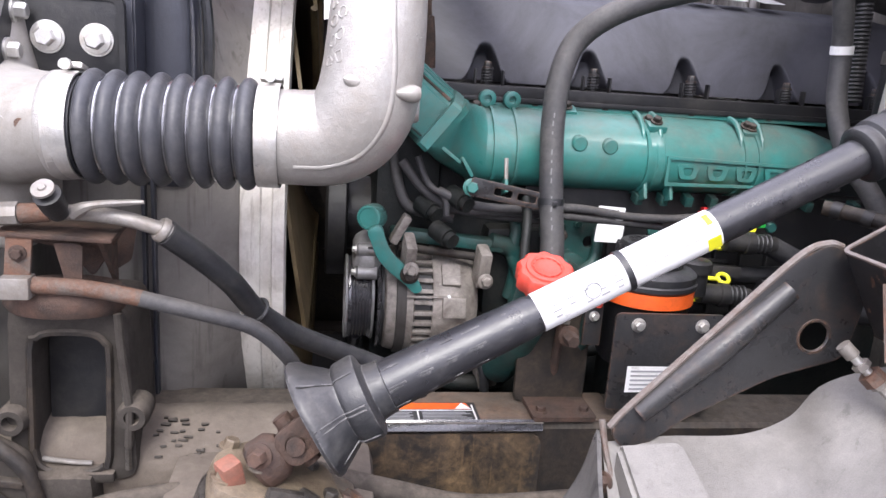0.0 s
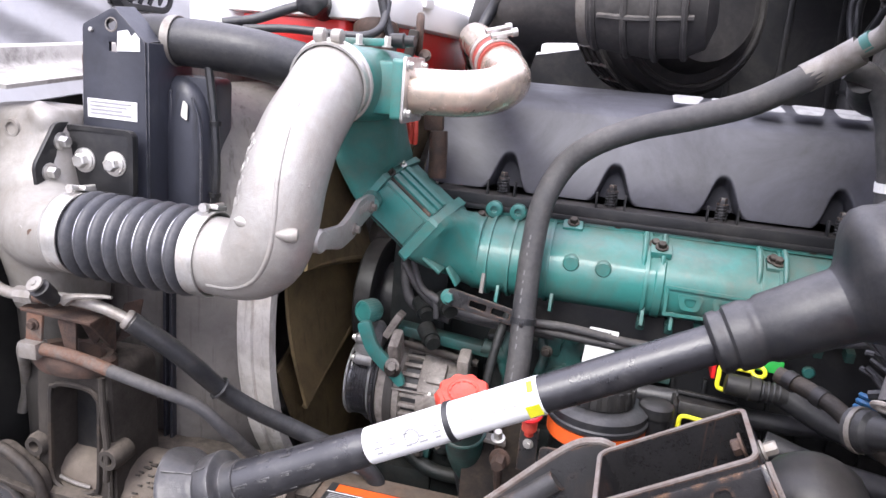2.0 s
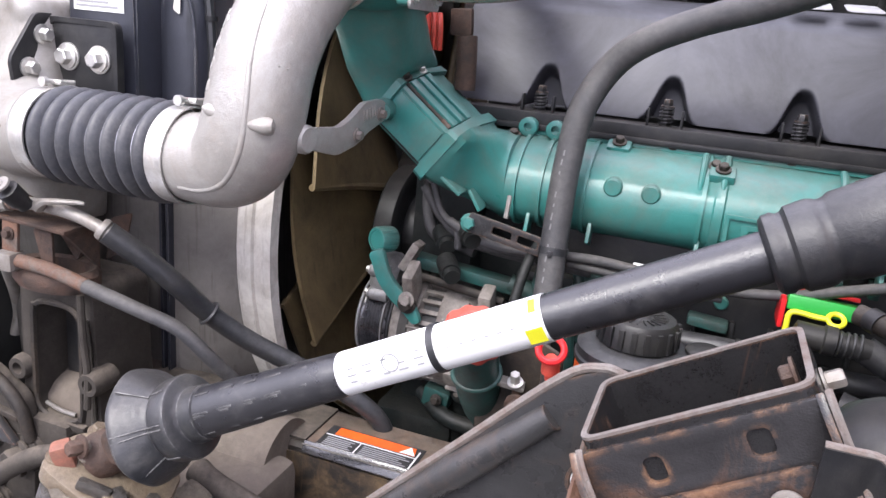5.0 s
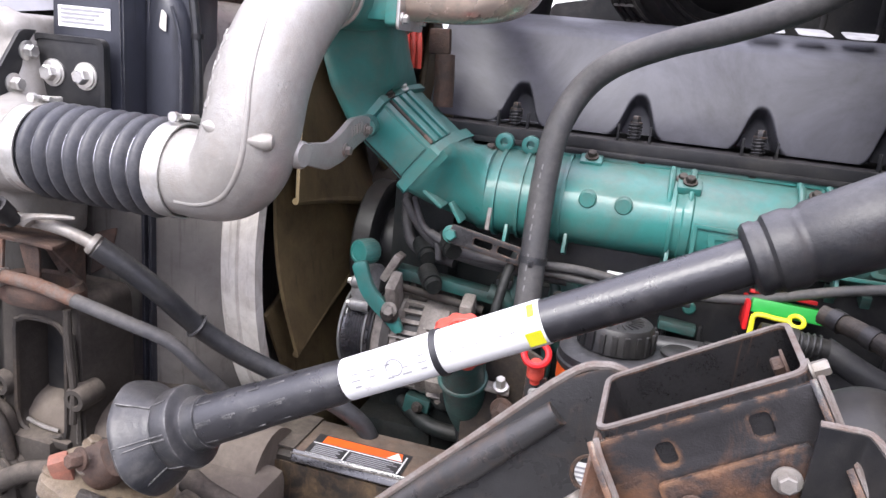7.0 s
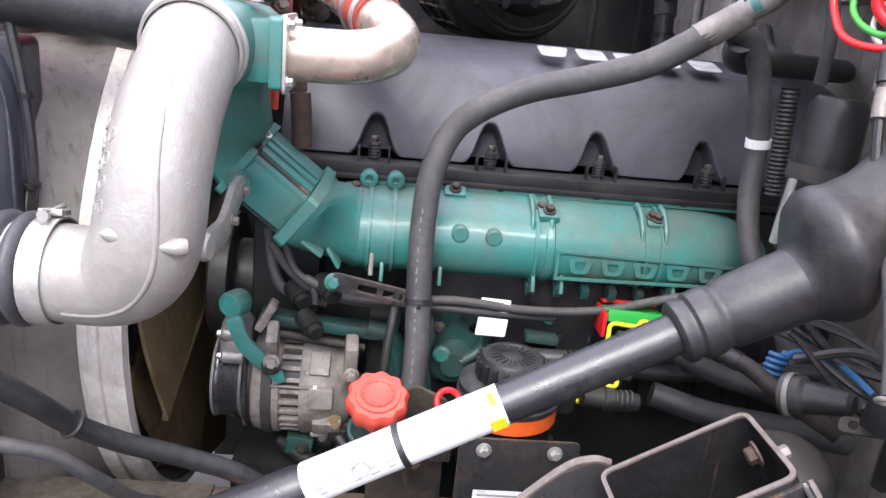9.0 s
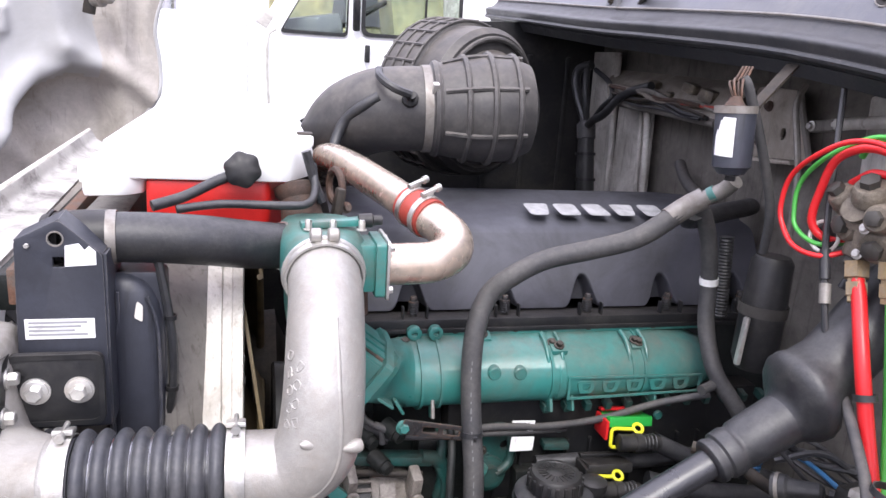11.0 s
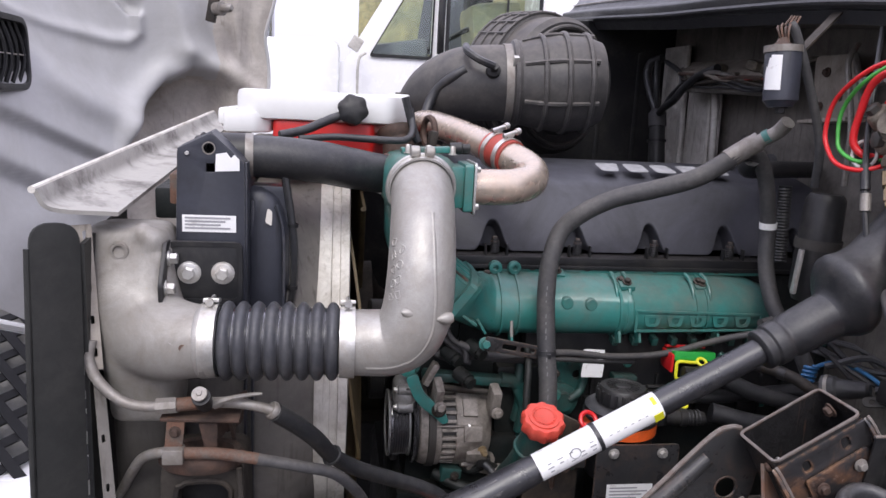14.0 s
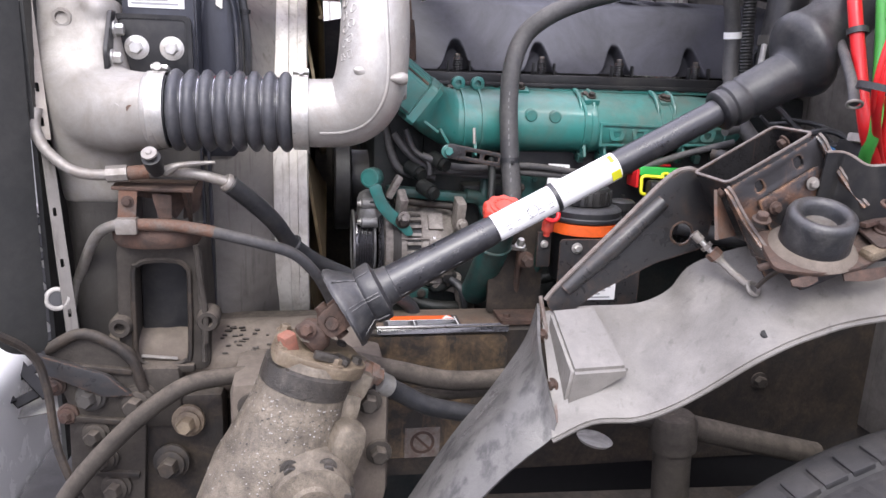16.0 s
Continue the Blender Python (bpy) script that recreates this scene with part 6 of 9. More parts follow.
for d, r, off in ((0.112, 0.0335, 0.0), (0.117, 0.0352, 0.001), (0.122, 0.0405, 0.004), (0.128, 0.048, 0.009), (0.136, 0.0565, 0.013), (0.145, 0.0605, 0.016), (0.154, 0.059, 0.018), (0.165, 0.052, 0.022), (0.19, 0.045, 0.030), (0.24, 0.046, 0.046), (0.32, 0.052, 0.066)):
    c = S1 + SD * (d - 0.02) + BU * off
    rings.append([c + (BU * math.cos(w) + SD.cross(BU) * math.sin(w)) * r for w in (2 * math.pi * i / 44 for i in range(44))])
skin(b, rings)
part("upper_boot", b, "rubber", shaft, "large black rubber boot at the cab wall")
uj = thing("universal_joint", (-0.02, 0.63, 1.03), "rusty steel universal joint on the steering gear", "universal joint")
UA, UB2 = Vector((-0.022, 0.632, 1.058)), Vector((0.79, 0.16, 0.59)).normalized()
part("yoke", lathe(UA + UB2 * 0.052, UA, [(0, 0.018), (0.004, 0.023), (0.024, 0.024), (0.030, 0.020), (0.034, 0.012)], 22), "rust", uj)
US = UB2.cross(Vector((0, -1, 0.2))).normalized()
for sgn in (-1, 1):
    o = UA + Vector((0, -1, 0.2)).normalized() * (0.019 * sgn)
    ear = part("yoke_ear", plate(round_poly([(-0.016, -0.018), (0.030, -0.019), (0.030, 0.019), (-0.016, 0.018)], 0.014, 5), in_plane(o, UB2, US), 0.008, [circle2(-0.001, 0, 0.0085, 16)], 0.0015), "rust", uj, "rusty yoke ear with a round bore")
    part("bearing_cap", lathe(o + Vector((0, -0.006 * sgn, 0.001)), o + Vector((0, 0.02 * sgn, -0.004)), [(0, 0.0085), (0.006, 0.0085), (0.008, 0.006)], 16), "rust", ear)
part("cross_pin", tube([UA - US * 0.026, UA + US * 0.026], 0.0085, 12), "rust", uj)
part("lower_yoke", lathe(UA - UB2 * 0.044, UA, [(0, 0.021), (0.004, 0.024), (0.022, 0.023), (0.030, 0.016)], 20), "rust", uj)
part("clamp_bolt", bolt((-0.052, 0.602, 1.058), (-0.3, -1, 0.2), 0.010, True, 0.012), "rust", uj)

gear = thing("steering_gear", (-0.08, 0.62, 0.72), "dusty oil-stained cast steering gear box on the frame", "steering gear")
GA, GB = Vector((-0.047, 0.628, 1.012)), Vector((-0.135, 0.610, 0.72))
b = lathe(GA, GB, [(0, 0.03), (0, 0.050), (0.010, 0.054), (0.032, 0.055), (0.036, 0.059), (0.07, 0.063), (0.11, 0.072), (0.16, 0.086), (0.30, 0.098)], 40)
part("housing", b, "gear", gear)
GN = (GA - GB).normalized()
rng = random.Random(17)
GE1 = GN.cross(Vector((0, -1, 0))).normalized()
GE2 = GE1.cross(GN)
for nm, mt, count, size in (("dark_grain", "gearband", 260, 0.0017), ("pale_grain", "sand", 420, 0.0014)):
    spots = []
    for i in range(count):
        s, a = 0.05 + 0.15 * rng.random() ** 1.3, radians(rng.gauss(0, 48))
        r = float(np.interp(s, (0.036, 0.07, 0.11, 0.16, 0.30), (0.059, 0.063, 0.072, 0.086, 0.098)))
        f = GE2 if GE2.y < 0 else -GE2
        spots.append(GA - GN * s + (f * math.cos(a) + GE1 * math.sin(a)) * r)
    part(nm, grit(spots, size, count), mt, gear, "caked grains on the casting", 0, "stuff")
for c, sz, rt in (((-0.028, 0.640, 0.935), (0.075, 0.085, 0.075), (0, 18, 10)), ((-0.012, 0.590, 0.895), (0.050, 0.060, 0.080), (0, 20, 12))):
    part("cast_shoulder", box(c, sz, rt, 0.020), "gear", gear, "rounded cast shoulder")
b = plate(round_poly([(-0.050, -0.042), (0.034, -0.048), (0.074, -0.012), (0.052, 0.045), (-0.028, 0.050), (-0.058, 0.008)], 0.014), in_plane(GA - GN * 0.008, (0.93, 0.05, -0.36), (0.02, 1, 0.05)), 0.020, bevel=0.003)
part("top_plate", b, "geartop", gear, "tan cast top plate")
part("grime_band", lathe(GA - GN * 0.010, GB, [(0, 0.0555), (0.003, 0.0595), (0.030, 0.0605), (0.034, 0.057)], 40), "gearband", gear, "wet black grime band")
for dx, dy in ((-0.045, -0.032), (0.035, -0.038), (0.068, -0.005), (0.045, 0.04), (-0.045, 0.03)):
    part("plate_bolt", bolt(GA + Vector((dx * 0.82, dy * 0.85, -0.33 * dx + 0.010)), GN, 0.0095), "gearband" if dx > 0.04 else "geartop", gear)
b = lathe((-0.055, 0.575, 0.855), (-0.045, 0.50, 0.85), [(0, 0.06), (0.02, 0.058), (0.03, 0.052), (0.045, 0.050), (0.05, 0.030), (0.058, 0.028)], 30)
cv = part("side_cover", b, "gear", gear, "round bolted side cover")
for i in range(6):
    a = i * math.pi / 3
    part("cover_bolt", bolt((-0.053 + 0.046 * math.cos(a), 0.545, 0.855 + 0.046 * math.sin(a)), (0.1, -1, 0), 0.011), "gearband", cv)
b = box((0.012, 0.655, 0.968), (0.036, 0.07, 0.042), (0, 25, 0), 0.010)
part("port_block", b, "gear", gear)
part("hose_port", lathe((0.015, 0.64, 0.985), (0.06, 0.66, 0.955), [(0, 0.014), (0.012, 0.014), (0.012, 0.018), (0.024, 0.018), (0.024, 0.013), (0.036, 0.013)], 6), "copper", gear)
part("red_cap", box((-0.077, 0.604, 1.036), (0.019, 0.019, 0.036), (4, -14, 38), 0.004), "plug", gear, "square red-brown plug")
part("plug_nut", bolt((-0.055, 0.612, 1.040), GN, 0.009, True, 0.014), "gear", gear)
for c, sz, rt in (((-0.030, 0.592, 1.024), (0.034, 0.010, 0.012), (0, 22, 20)), ((-0.010, 0.602, 1.014), (0.022, 0.014, 0.012), (0, 20, -25))):
    part("cast_boss", box(c, sz, rt, 0.004), "gearband", gear)
b = box((-0.05, 0.74, 0.86), (0.22, 0.16, 0.20), bevel=0.02)
part("frame_foot", b, "mud", gear, "dust covered mounting foot")
for x, z in ((-0.13, 0.93), (0.03, 0.93), (0.045, 0.85)):
    part("foot_bolt", bolt((x, 0.655, z), (0, -1, 0), 0.016, True, 0.016), "dusty", gear)
for pts, r, m, nm, lb in (
        ([(-0.41, 0.66, 0.72), (-0.385, 0.68, 0.791), (-0.305, 0.69, 0.882), (-0.232, 0.70, 0.937), (-0.18, 0.71, 0.948), (-0.12, 0.73, 0.945)], 0.0125, "dusty", "power_steering_hose", "dust covered grey steering hose"),
        ([(-0.02, 0.73, 0.968), (0.013, 0.72, 0.962), (0.08, 0.72, 0.944), (0.168, 0.72, 0.925), (0.30, 0.72, 0.93)], 0.015, "dusty", "power_steering_hose", "dust covered ribbed hose along the rail"),
        ([(0.04, 0.665, 0.955), (0.075, 0.69, 0.925), (0.13, 0.70, 0.893), (0.24, 0.72, 0.86)], 0.014, "rubber", "power_steering_hose", "black pressure hose with crimped steel end"),
        ([(0.0, 0.74, 0.91), (0.12, 0.74, 0.895), (0.26, 0.74, 0.90)], 0.010, "dusty", "brake_hose", "thin dusty hose along the rail")):
    h = thing(nm, pts[0], lb, "hose", "hoses at the steering gear")
    part("hose", tube(pts, r, 14, 6), m, h)
    if m == "rubber":
        part("crimp", tube([pts[0], (0.058, 0.678, 0.94)], 0.0165, 16), "steel", h, "crimped steel sleeve")

# ---- box bracket, gusset and liner ----
bx = thing("hood_support_box", (0.47, 0.515, 1.17), "open rectangular black steel support box with rusty edges", "bracket")
U, V = Vector((0.101, 0.0, 0.060)), Vector((0, 0.080, 0))
UN, VN = U.normalized(), V.normalized()
DN = Vector((0.50, 0, -0.866))
O = Vector((0.4215, 0.473, 1.271))
DN = Vector((UN.z, 0, -UN.x))


def wall_ring(o, depth, inset):
    lu, lv = U.length, V.length
    q = round_poly([(inset, inset), (lu - inset, inset), (lu - inset, lv - inset), (inset, lv - inset)], 0.010 - inset, 4)
    return [o + UN * a + VN * c + DN * depth for a, c in q]


b = bmesh.new()
skin(b, [wall_ring(O, 0.001, 0.0), wall_ring(O, 0.085, 0.0), wall_ring(O, 0.085, 0.003), wall_ring(O, 0.001, 0.003)], closed=True)
part("wall", b, "boxpaint", bx, "black walls with rust runs")
b = bmesh.new()
skin(b, [wall_ring(O, -0.0005, -0.0002), wall_ring(O, 0.0012, -0.0002), wall_ring(O, 0.0012, 0.0032), wall_ring(O, -0.0005, 0.0032)], closed=True)
part("rim", b, "rustedge", bx, "bare rusted rim")
b = plate(round_poly([(0.004, 0.004), (U.length - 0.004, 0.004), (U.length - 0.004, V.length - 0.004), (0.004, V.length - 0.004)], 0.004), in_plane(O + DN * 0.083, UN, VN), 0.003)
part("floor", b, "boxpaint", bx)
part("inside_bolt", bolt(O + UN * 0.012 + VN * 0.016 + DN * 0.02, UN, 0.009), "steel", bx)
part("inside_nut", bolt(O + UN * 0.108 + VN * 0.05 + DN * 0.014, -UN, 0.008), "rust", bx)
b = plate(round_poly([(-0.004, 0.006), (0.122, 0.006), (0.122, 0.15), (-0.002, 0.15)], 0.008), in_plane(O - VN * 0.003, UN, DN), 0.005, [round_poly([(0.028, 0.016), (0.038, 0.016), (0.038, 0.030), (0.028, 0.030)], 0.004), round_poly([(0.080, 0.014), (0.091, 0.014), (0.091, 0.028), (0.080, 0.028)], 0.004)], 0.001)
part("front_plate", b, "boxfront", bx, "rusty slotted front plate")
b = plate(round_poly([(0.022, 0.0365), (0.105, 0.0345), (0.105, 0.10), (0.022, 0.10)], 0.004), in_plane(O - VN * 0.009, UN, DN), 0.004, bevel=0.001)
part("reinforcement", b, "boxfront", bx)
for a, c in ((0.036, 0.052), (0.087, 0.049)):
    part("plate_bolt", bolt(O - VN * 0.012 + UN * a + DN * c, -VN, 0.0068), "line" if a > 0.06 else "rust", bx)
part("side_bolt", bolt(O + UN * 0.118 + VN * 0.05 + DN * 0.022, UN, 0.0065, True, 0.009), "line", bx)
part("rivet", lathe(O - UN * 0.001 + VN * 0.02 + DN * 0.016, O - UN, [(0, 0.006), (0.003, 0.005), (0.005, 0.002)], 12), "rust", bx)
wing = [(0.004, 0.0), (0.012, 0.006), (0.04, 0.012), (0.07, 0.027), (0.092, 0.042), (0.096, 0.0)]
for a, nm in ((-0.003, "side_wing"), (0.119, "side_wing")):
    b = plate(wing, in_plane(O + UN * a - VN * 0.002, DN, -VN), 0.004, bevel=0.0008)
    part(nm, b, "boxfront", bx, "black flared side wing with rust")
    b = tube([O + UN * (a + 0.002) - VN * (0.002 + e) + DN * d for d, e in wing[:-1]], 0.0020, 6, 4)
    part("wing_edge", b, "rustedge", bx)
b = plate([(0.01, -0.002), (0.075, -0.002), (0.055, 0.038)], in_plane(O - UN * 0.006 + VN * 0.02, DN, -UN * 0.8 - VN * 0.6), 0.004)
part("corner_gusset", b, "copper", bx, "rust-brown corner gusset")

gus = thing("gusset_arm", (0.35, 0.565, 1.09), "black sheet steel gusset arm with a round hole", "bracket")
out = round_poly([(0.246, 1.100), (0.262, 1.122), (0.394, 1.259), (0.419, 1.272), (0.436, 1.270), (0.468, 1.236), (0.456, 1.170), (0.391, 1.151), (0.312, 1.110), (0.285, 1.088), (0.262, 1.080)], 0.012)
b = plate(out, on_y(0.569), 0.004, [circle2(0.4225, 1.190, 0.0145, 22)], 0.001)
part("plate", b, "rustpaint", gus)
b = tube([(0.272, 0.567, 1.116), (0.33, 0.565, 1.172), (0.392, 0.566, 1.232)], [0.009, 0.013, 0.010], 14, 6)
part("pressed_rib", b, "rustpaint", gus, "pressed stiffening rib")
b = tube([(0.247, 0.567, 1.103), (0.264, 0.567, 1.124), (0.33, 0.567, 1.193), (0.394, 0.567, 1.260), (0.419, 0.567, 1.273), (0.434, 0.567, 1.271)], 0.0032, 8, 5)
part("rolled_edge", b, "rustedge", gus, "bare rolled edge")
part("hole_lip", ring((0.4225, 0.566, 1.190), (0, 1, 0), 0.0150, 0.002, 24, 6), "rustpaint", gus)

liner = thing("wheel_liner", (0.4, 0.48, 0.9), "grey dusty plastic wheel arch liner", "wheel liner")
far = [(0.245, 0.575, 1.082), (0.299, 0.57, 1.090), (0.371, 0.565, 1.094), (0.413, 0.56, 1.114), (0.440, 0.555, 1.150), (0.50, 0.53, 1.180), (0.57, 0.505, 1.195), (0.66, 0.495, 1.205), (0.95, 0.49, 1.21)]
near = [(0.231, 0.455, 0.968), (0.277, 0.450, 0.992), (0.326, 0.440, 0.998), (0.362, 0.430, 1.015), (0.403, 0.420, 1.044), (0.447, 0.400, 1.087), (0.498, 0.390, 1.116), (0.579, 0.380, 1.139), (0.85, 0.36, 1.17)]
mid = [tuple(np.array(p) * 0.5 + np.array(q) * 0.5 + np.array([0, -0.004, 0.006])) for p, q in zip(far, near)]
part("liner_sheet", sheet([far, mid, near], 0.004, 6), "shield", liner)
rng = random.Random(31)
lines = [spline(r, 6) for r in (far, mid, near)]
wet = []
while len(wet) < 900:
    i, v = rng.randrange(4, 42), 0.35 + 0.62 * rng.random() ** 0.7
    if rng.random() < 0.25 + 0.75 * (math.sin(0.55 * i) * math.sin(9 * v) > 0.1):
        f = rng.random()
        across = spline([Vector(l[i]).lerp(Vector(l[i + 1]), f) for l in lines], 20)
        wet.append(Vector(across[int(v * (len(across) - 1))]) + Vector((0, -0.0002, 0.0004)))
part("wet_grit", grit(wet, 0.0016, 5), "sand", liner, "pale wet grit splashed on the liner", 0, "stuff")
part("near_edge", tube([(x, y, z - 0.002) for x, y, z in near], 0.0035, 8, 6), "shield", liner, "rolled lower edge")
lf = [(0.06, 0.56, 0.80), (0.133, 0.565, 0.914), (0.184, 0.57, 0.978), (0.228, 0.574, 1.045), (0.243, 0.575, 1.095)]
ln = [(0.11, 0.44, 0.86), (0.165, 0.45, 0.915), (0.200, 0.453, 0.945), (0.231, 0.457, 0.968), (0.238, 0.462, 0.985)]
lm = [tuple(np.array(p) * 0.5 + np.array(q) * 0.5 + np.array([-0.012, -0.01, 0.014])) for p, q in zip(lf, ln)]
# lobe colour holds both wet dirt and the shade of its slope
part("front_lobe", sheet([lf, lm, ln], 0.004, 6), "lobe", liner, "dirty hanging front lobe of the liner, darkened for shade")
b = bmesh.new()
vs = [b.verts.new(q) for q in ((0.249, 0.553, 1.096), (0.302, 0.543, 1.104), (0.322, 0.462, 1.052), (0.255, 0.470, 1.046), (0.250, 0.556, 1.05), (0.304, 0.548, 1.085), (0.3235, 0.464, 1.040), (0.247, 0.472, 0.99))]
for f in ((0, 1, 2, 3), (4, 5, 1, 0), (5, 6, 2, 1), (6, 7, 3, 2), (7, 4, 0, 3), (7, 6, 5, 4)):
    b.faces.new([vs[i] for i in f])
bmesh.ops.bevel(b, geom=b.edges[:], offset=0.004, segments=2, affect="EDGES")
part("corner_block", b, "shield", liner, "triangular moulded corner")
b = tube([(0.243, 0.575, 1.106), (0.246, 0.562, 1.078), (0.248, 0.51, 1.032), (0.236, 0.462, 0.985)], 0.003, 8, 6)
part("front_lip", b, "rustedge", liner, "rusty front lip")
for c in ((0.240, 0.547, 1.062), (0.240, 0.495, 1.018)):
    part("lip_bolt", bolt(c, (-0.8, -0.5, 0.2), 0.008), "rust", liner)
part("drain_hole", lathe((0.458, 0.4150, 1.1070), (0.458, 0.365, 1.193), [(0, 0.0052), (0.0030, 0.0052)], 14), "print", liner)

mount = thing("rubber_hood_mount", (0.507, 0.42, 1.22), "black rubber ring mount on a rusty plate", "rubber mount")
MA = Vector((-0.10, -0.36, 0.93)).normalized()
mc = Vector((0.507, 0.418, 1.234))
part("rubber_ring", lathe(mc, mc + MA, [(-0.030, 0.036), (-0.026, 0.0385), (-0.012, 0.0375), (0.002, 0.0370), (0.010, 0.0372), (0.015, 0.0352), (0.0175, 0.0320), (0.0180, 0.0290), (0.0160, 0.0245), (0.0120, 0.0215), (0.004, 0.0200), (0.0, 0.0190)], 40, cap=False), "dustrubber", mount, "black rubber cup with a thick rounded rim")
part("metal_sleeve", lathe(mc - MA * 0.016, mc + MA, [(0, 0.0185), (0.012, 0.0195), (0.016, 0.0200), (0.0165, 0.0185), (0.004, 0.0150), (0.004, 0.001)], 30), "line", mount, "bare metal sleeve inside the rubber")
MU, MV = Vector((0.995, 0, 0.107)), Vector((0, 0.93, 0.36))
part("seat_plate", plate(round_poly([(-0.062, -0.030), (-0.02, -0.047), (0.03, -0.046), (0.075, -0.028), (0.105, -0.006), (0.105, 0.03), (-0.050, 0.040)], 0.012), in_plane(mc - MA * 0.034, MU, MV), 0.005, bevel=0.001), "rust", mount, "rusty seat plate caked with brown dirt")
part("dirt_fillet", lathe(mc - MA * 0.031, mc + MA, [(0, 0.049), (0.003, 0.047), (0.008, 0.041), (0.010, 0.036)], 30, cap=False), "mud", mount, "caked brown dirt round the cup")
for a0, a1, dz in ((-0.050, -0.018, -0.006), (0.012, 0.080, -0.009)):
    q0, q1 = mc - MA * 0.036 + MU * a0 - MV * 0.044, mc - MA * 0.036 + MU * a1 - MV * 0.042
    part("bent_tab", sheet([[q0, (q0 + q1) / 2 + MA * 0.002, q1], [q0 + MA * dz * 0.6 - MV * 0.006, (q0 + q1) / 2 + MA * dz - MV * 0.008, q1 + MA * dz * 0.7 - MV * 0.004]], 0.002, 4), "rust", mount, "bent rusty plate edge")
part("side_shelf", plate(round_poly([(0.06, -0.03), (0.16, -0.02), (0.16, 0.05), (0.06, 0.04)], 0.008), in_plane(mc - MA * 0.022, MU, MV), 0.004, bevel=0.001), "rust", mount, "rusty side shelf")
part("shelf_nut", bolt(mc + MU * 0.085 - MA * 0.018, MA, 0.010), "rust", mount)
part("shelf_strap", box(mc + MU * 0.095 - MA * 0.012 + MV * 0.012, (0.075, 0.010, 0.006), (0, -8, 12), 0.002), "rust", mount)
part("dirt_lump", box(mc + MU * 0.060 - MV * 0.026 - MA * 0.026, (0.034, 0.018, 0.012), (14, -6, 20), 0.005), "geartop", mount)
part("support_post", box((0.53, 0.455, 1.18), (0.06, 0.04, 0.08), (0, -20, 0), 0.006), "rustpaint", mount)
for c in ((0.575, 0.40, 1.26), (0.45, 0.44, 1.235)):
    part("plate_bolt", bolt(c, MA, 0.009), "rust", mount)
part("link_bar", box((0.475, 0.415, 1.196), (0.07, 0.012, 0.006), (0, -22, -20), 0.002), "rust", mount, "rusty link bar")
part("link_bolt", bolt((0.497, 0.405, 1.205), (-0.1, -0.9, 0.4), 0.007), "rust", mount)
lat = thing("latch_cable_end", (0.41, 0.53, 1.15), "bright threaded latch cable end", "latch cable")
part("threaded_end", tube([(0.414, 0.514, 1.200), (0.442, 0.500, 1.172)], 0.0040, 10), "steel", lat)
part("end_cap", tube([(0.412, 0.515, 1.202), (0.420, 0.511, 1.194)], 0.0062, 10), "line", lat)
for q in ((0.425, 0.5085, 1.189), (0.438, 0.502, 1.176)):
    part("lock_nut", lathe(q, (q[0] + 0.024, q[1] - 0.012, q[2] - 0.024), [(0, 0.0074), (0.005, 0.0074)], 6), "line", lat)
part("nut", lathe((0.432, 0.505, 1.182), (0.45, 0.495, 1.164), [(0, 0.0095), (0.010, 0.0095)], 6), "copper", lat)
part("eye", tube([(0.442, 0.500, 1.172), (0.452, 0.482, 1.160), (0.460, 0.465, 1.152)], 0.0045, 8, 4), "line", lat)
part("eye_ring", ring((0.464, 0.458, 1.149), (0.2, -0.7, 0.6), 0.008, 0.0025, 16, 6), "line", lat)
part("hook", tube([(0.464, 0.452, 1.152), (0.474, 0.445, 1.168), (0.488, 0.43, 1.186)], 0.003, 6, 4), "dustdark", lat)

wheel = thing("front_axle", (0.72, 0.28, 0.0), "front axle with a large black truck tyre under the liner", "axle")
WC = Vector((0.72, 0.145, 0.505))
tp = [(0, 0.28), (0.0, 0.40), (0.015, 0.47), (0.04, 0.505), (0.06, 0.515), (0.10, 0.517), (0.105, 0.507), (0.115, 0.507), (0.12, 0.519), (0.16, 0.519), (0.165, 0.509), (0.175, 0.509), (0.18, 0.517), (0.22, 0.515), (0.24, 0.505), (0.265, 0.47), (0.28, 0.40), (0.28, 0.28)]
part("tyre", lathe(WC, WC + Vector((0, 1, 0)), tp, 72), "tyre", wheel)
for i in range(44):
    a = math.pi * (0.35 + 0.9 * i / 44)
    for s in (0.085, 0.14, 0.195):
        c = WC + Vector((0.513 * math.cos(a), s, 0.513 * math.sin(a)))
        part("tread_block", box(c, (0.028, 0.036, 0.012), (0, -math.degrees(a) + 90, 0), 0.003), "tyre", wheel)
part("rim", lathe(WC + Vector((0, 0.03, 0)), WC + Vector((0, 1, 0)), [(0, 0.05), (0, 0.27), (0.02, 0.285), (0.22, 0.285), (0.24, 0.27)], 40), "line", wheel)
# unseen beam, added to fill the dark space under the truck
b = bmesh.new()
for z, w, h in ((0.585, 0.13, 0.022), (0.50, 0.05, 0.16), (0.415, 0.13, 0.022)):
    box((0.72, 1.19, z), (w, 1.54, h), bevel=0.004, bm=b)
part("axle_beam", b, "dustdark", wheel, "black forged axle beam")
sk = thing("shock_absorber", (0.47, 0.60, 0.55), "brown dusty shock absorber under the liner", "shock absorber")
part("upper_tube", lathe((0.462, 0.60, 0.915), (0.49, 0.60, 0.5), [(0, 0.028), (0.01, 0.034), (0.05, 0.034), (0.052, 0.027), (0.40, 0.027)], 20), "dusty", sk)
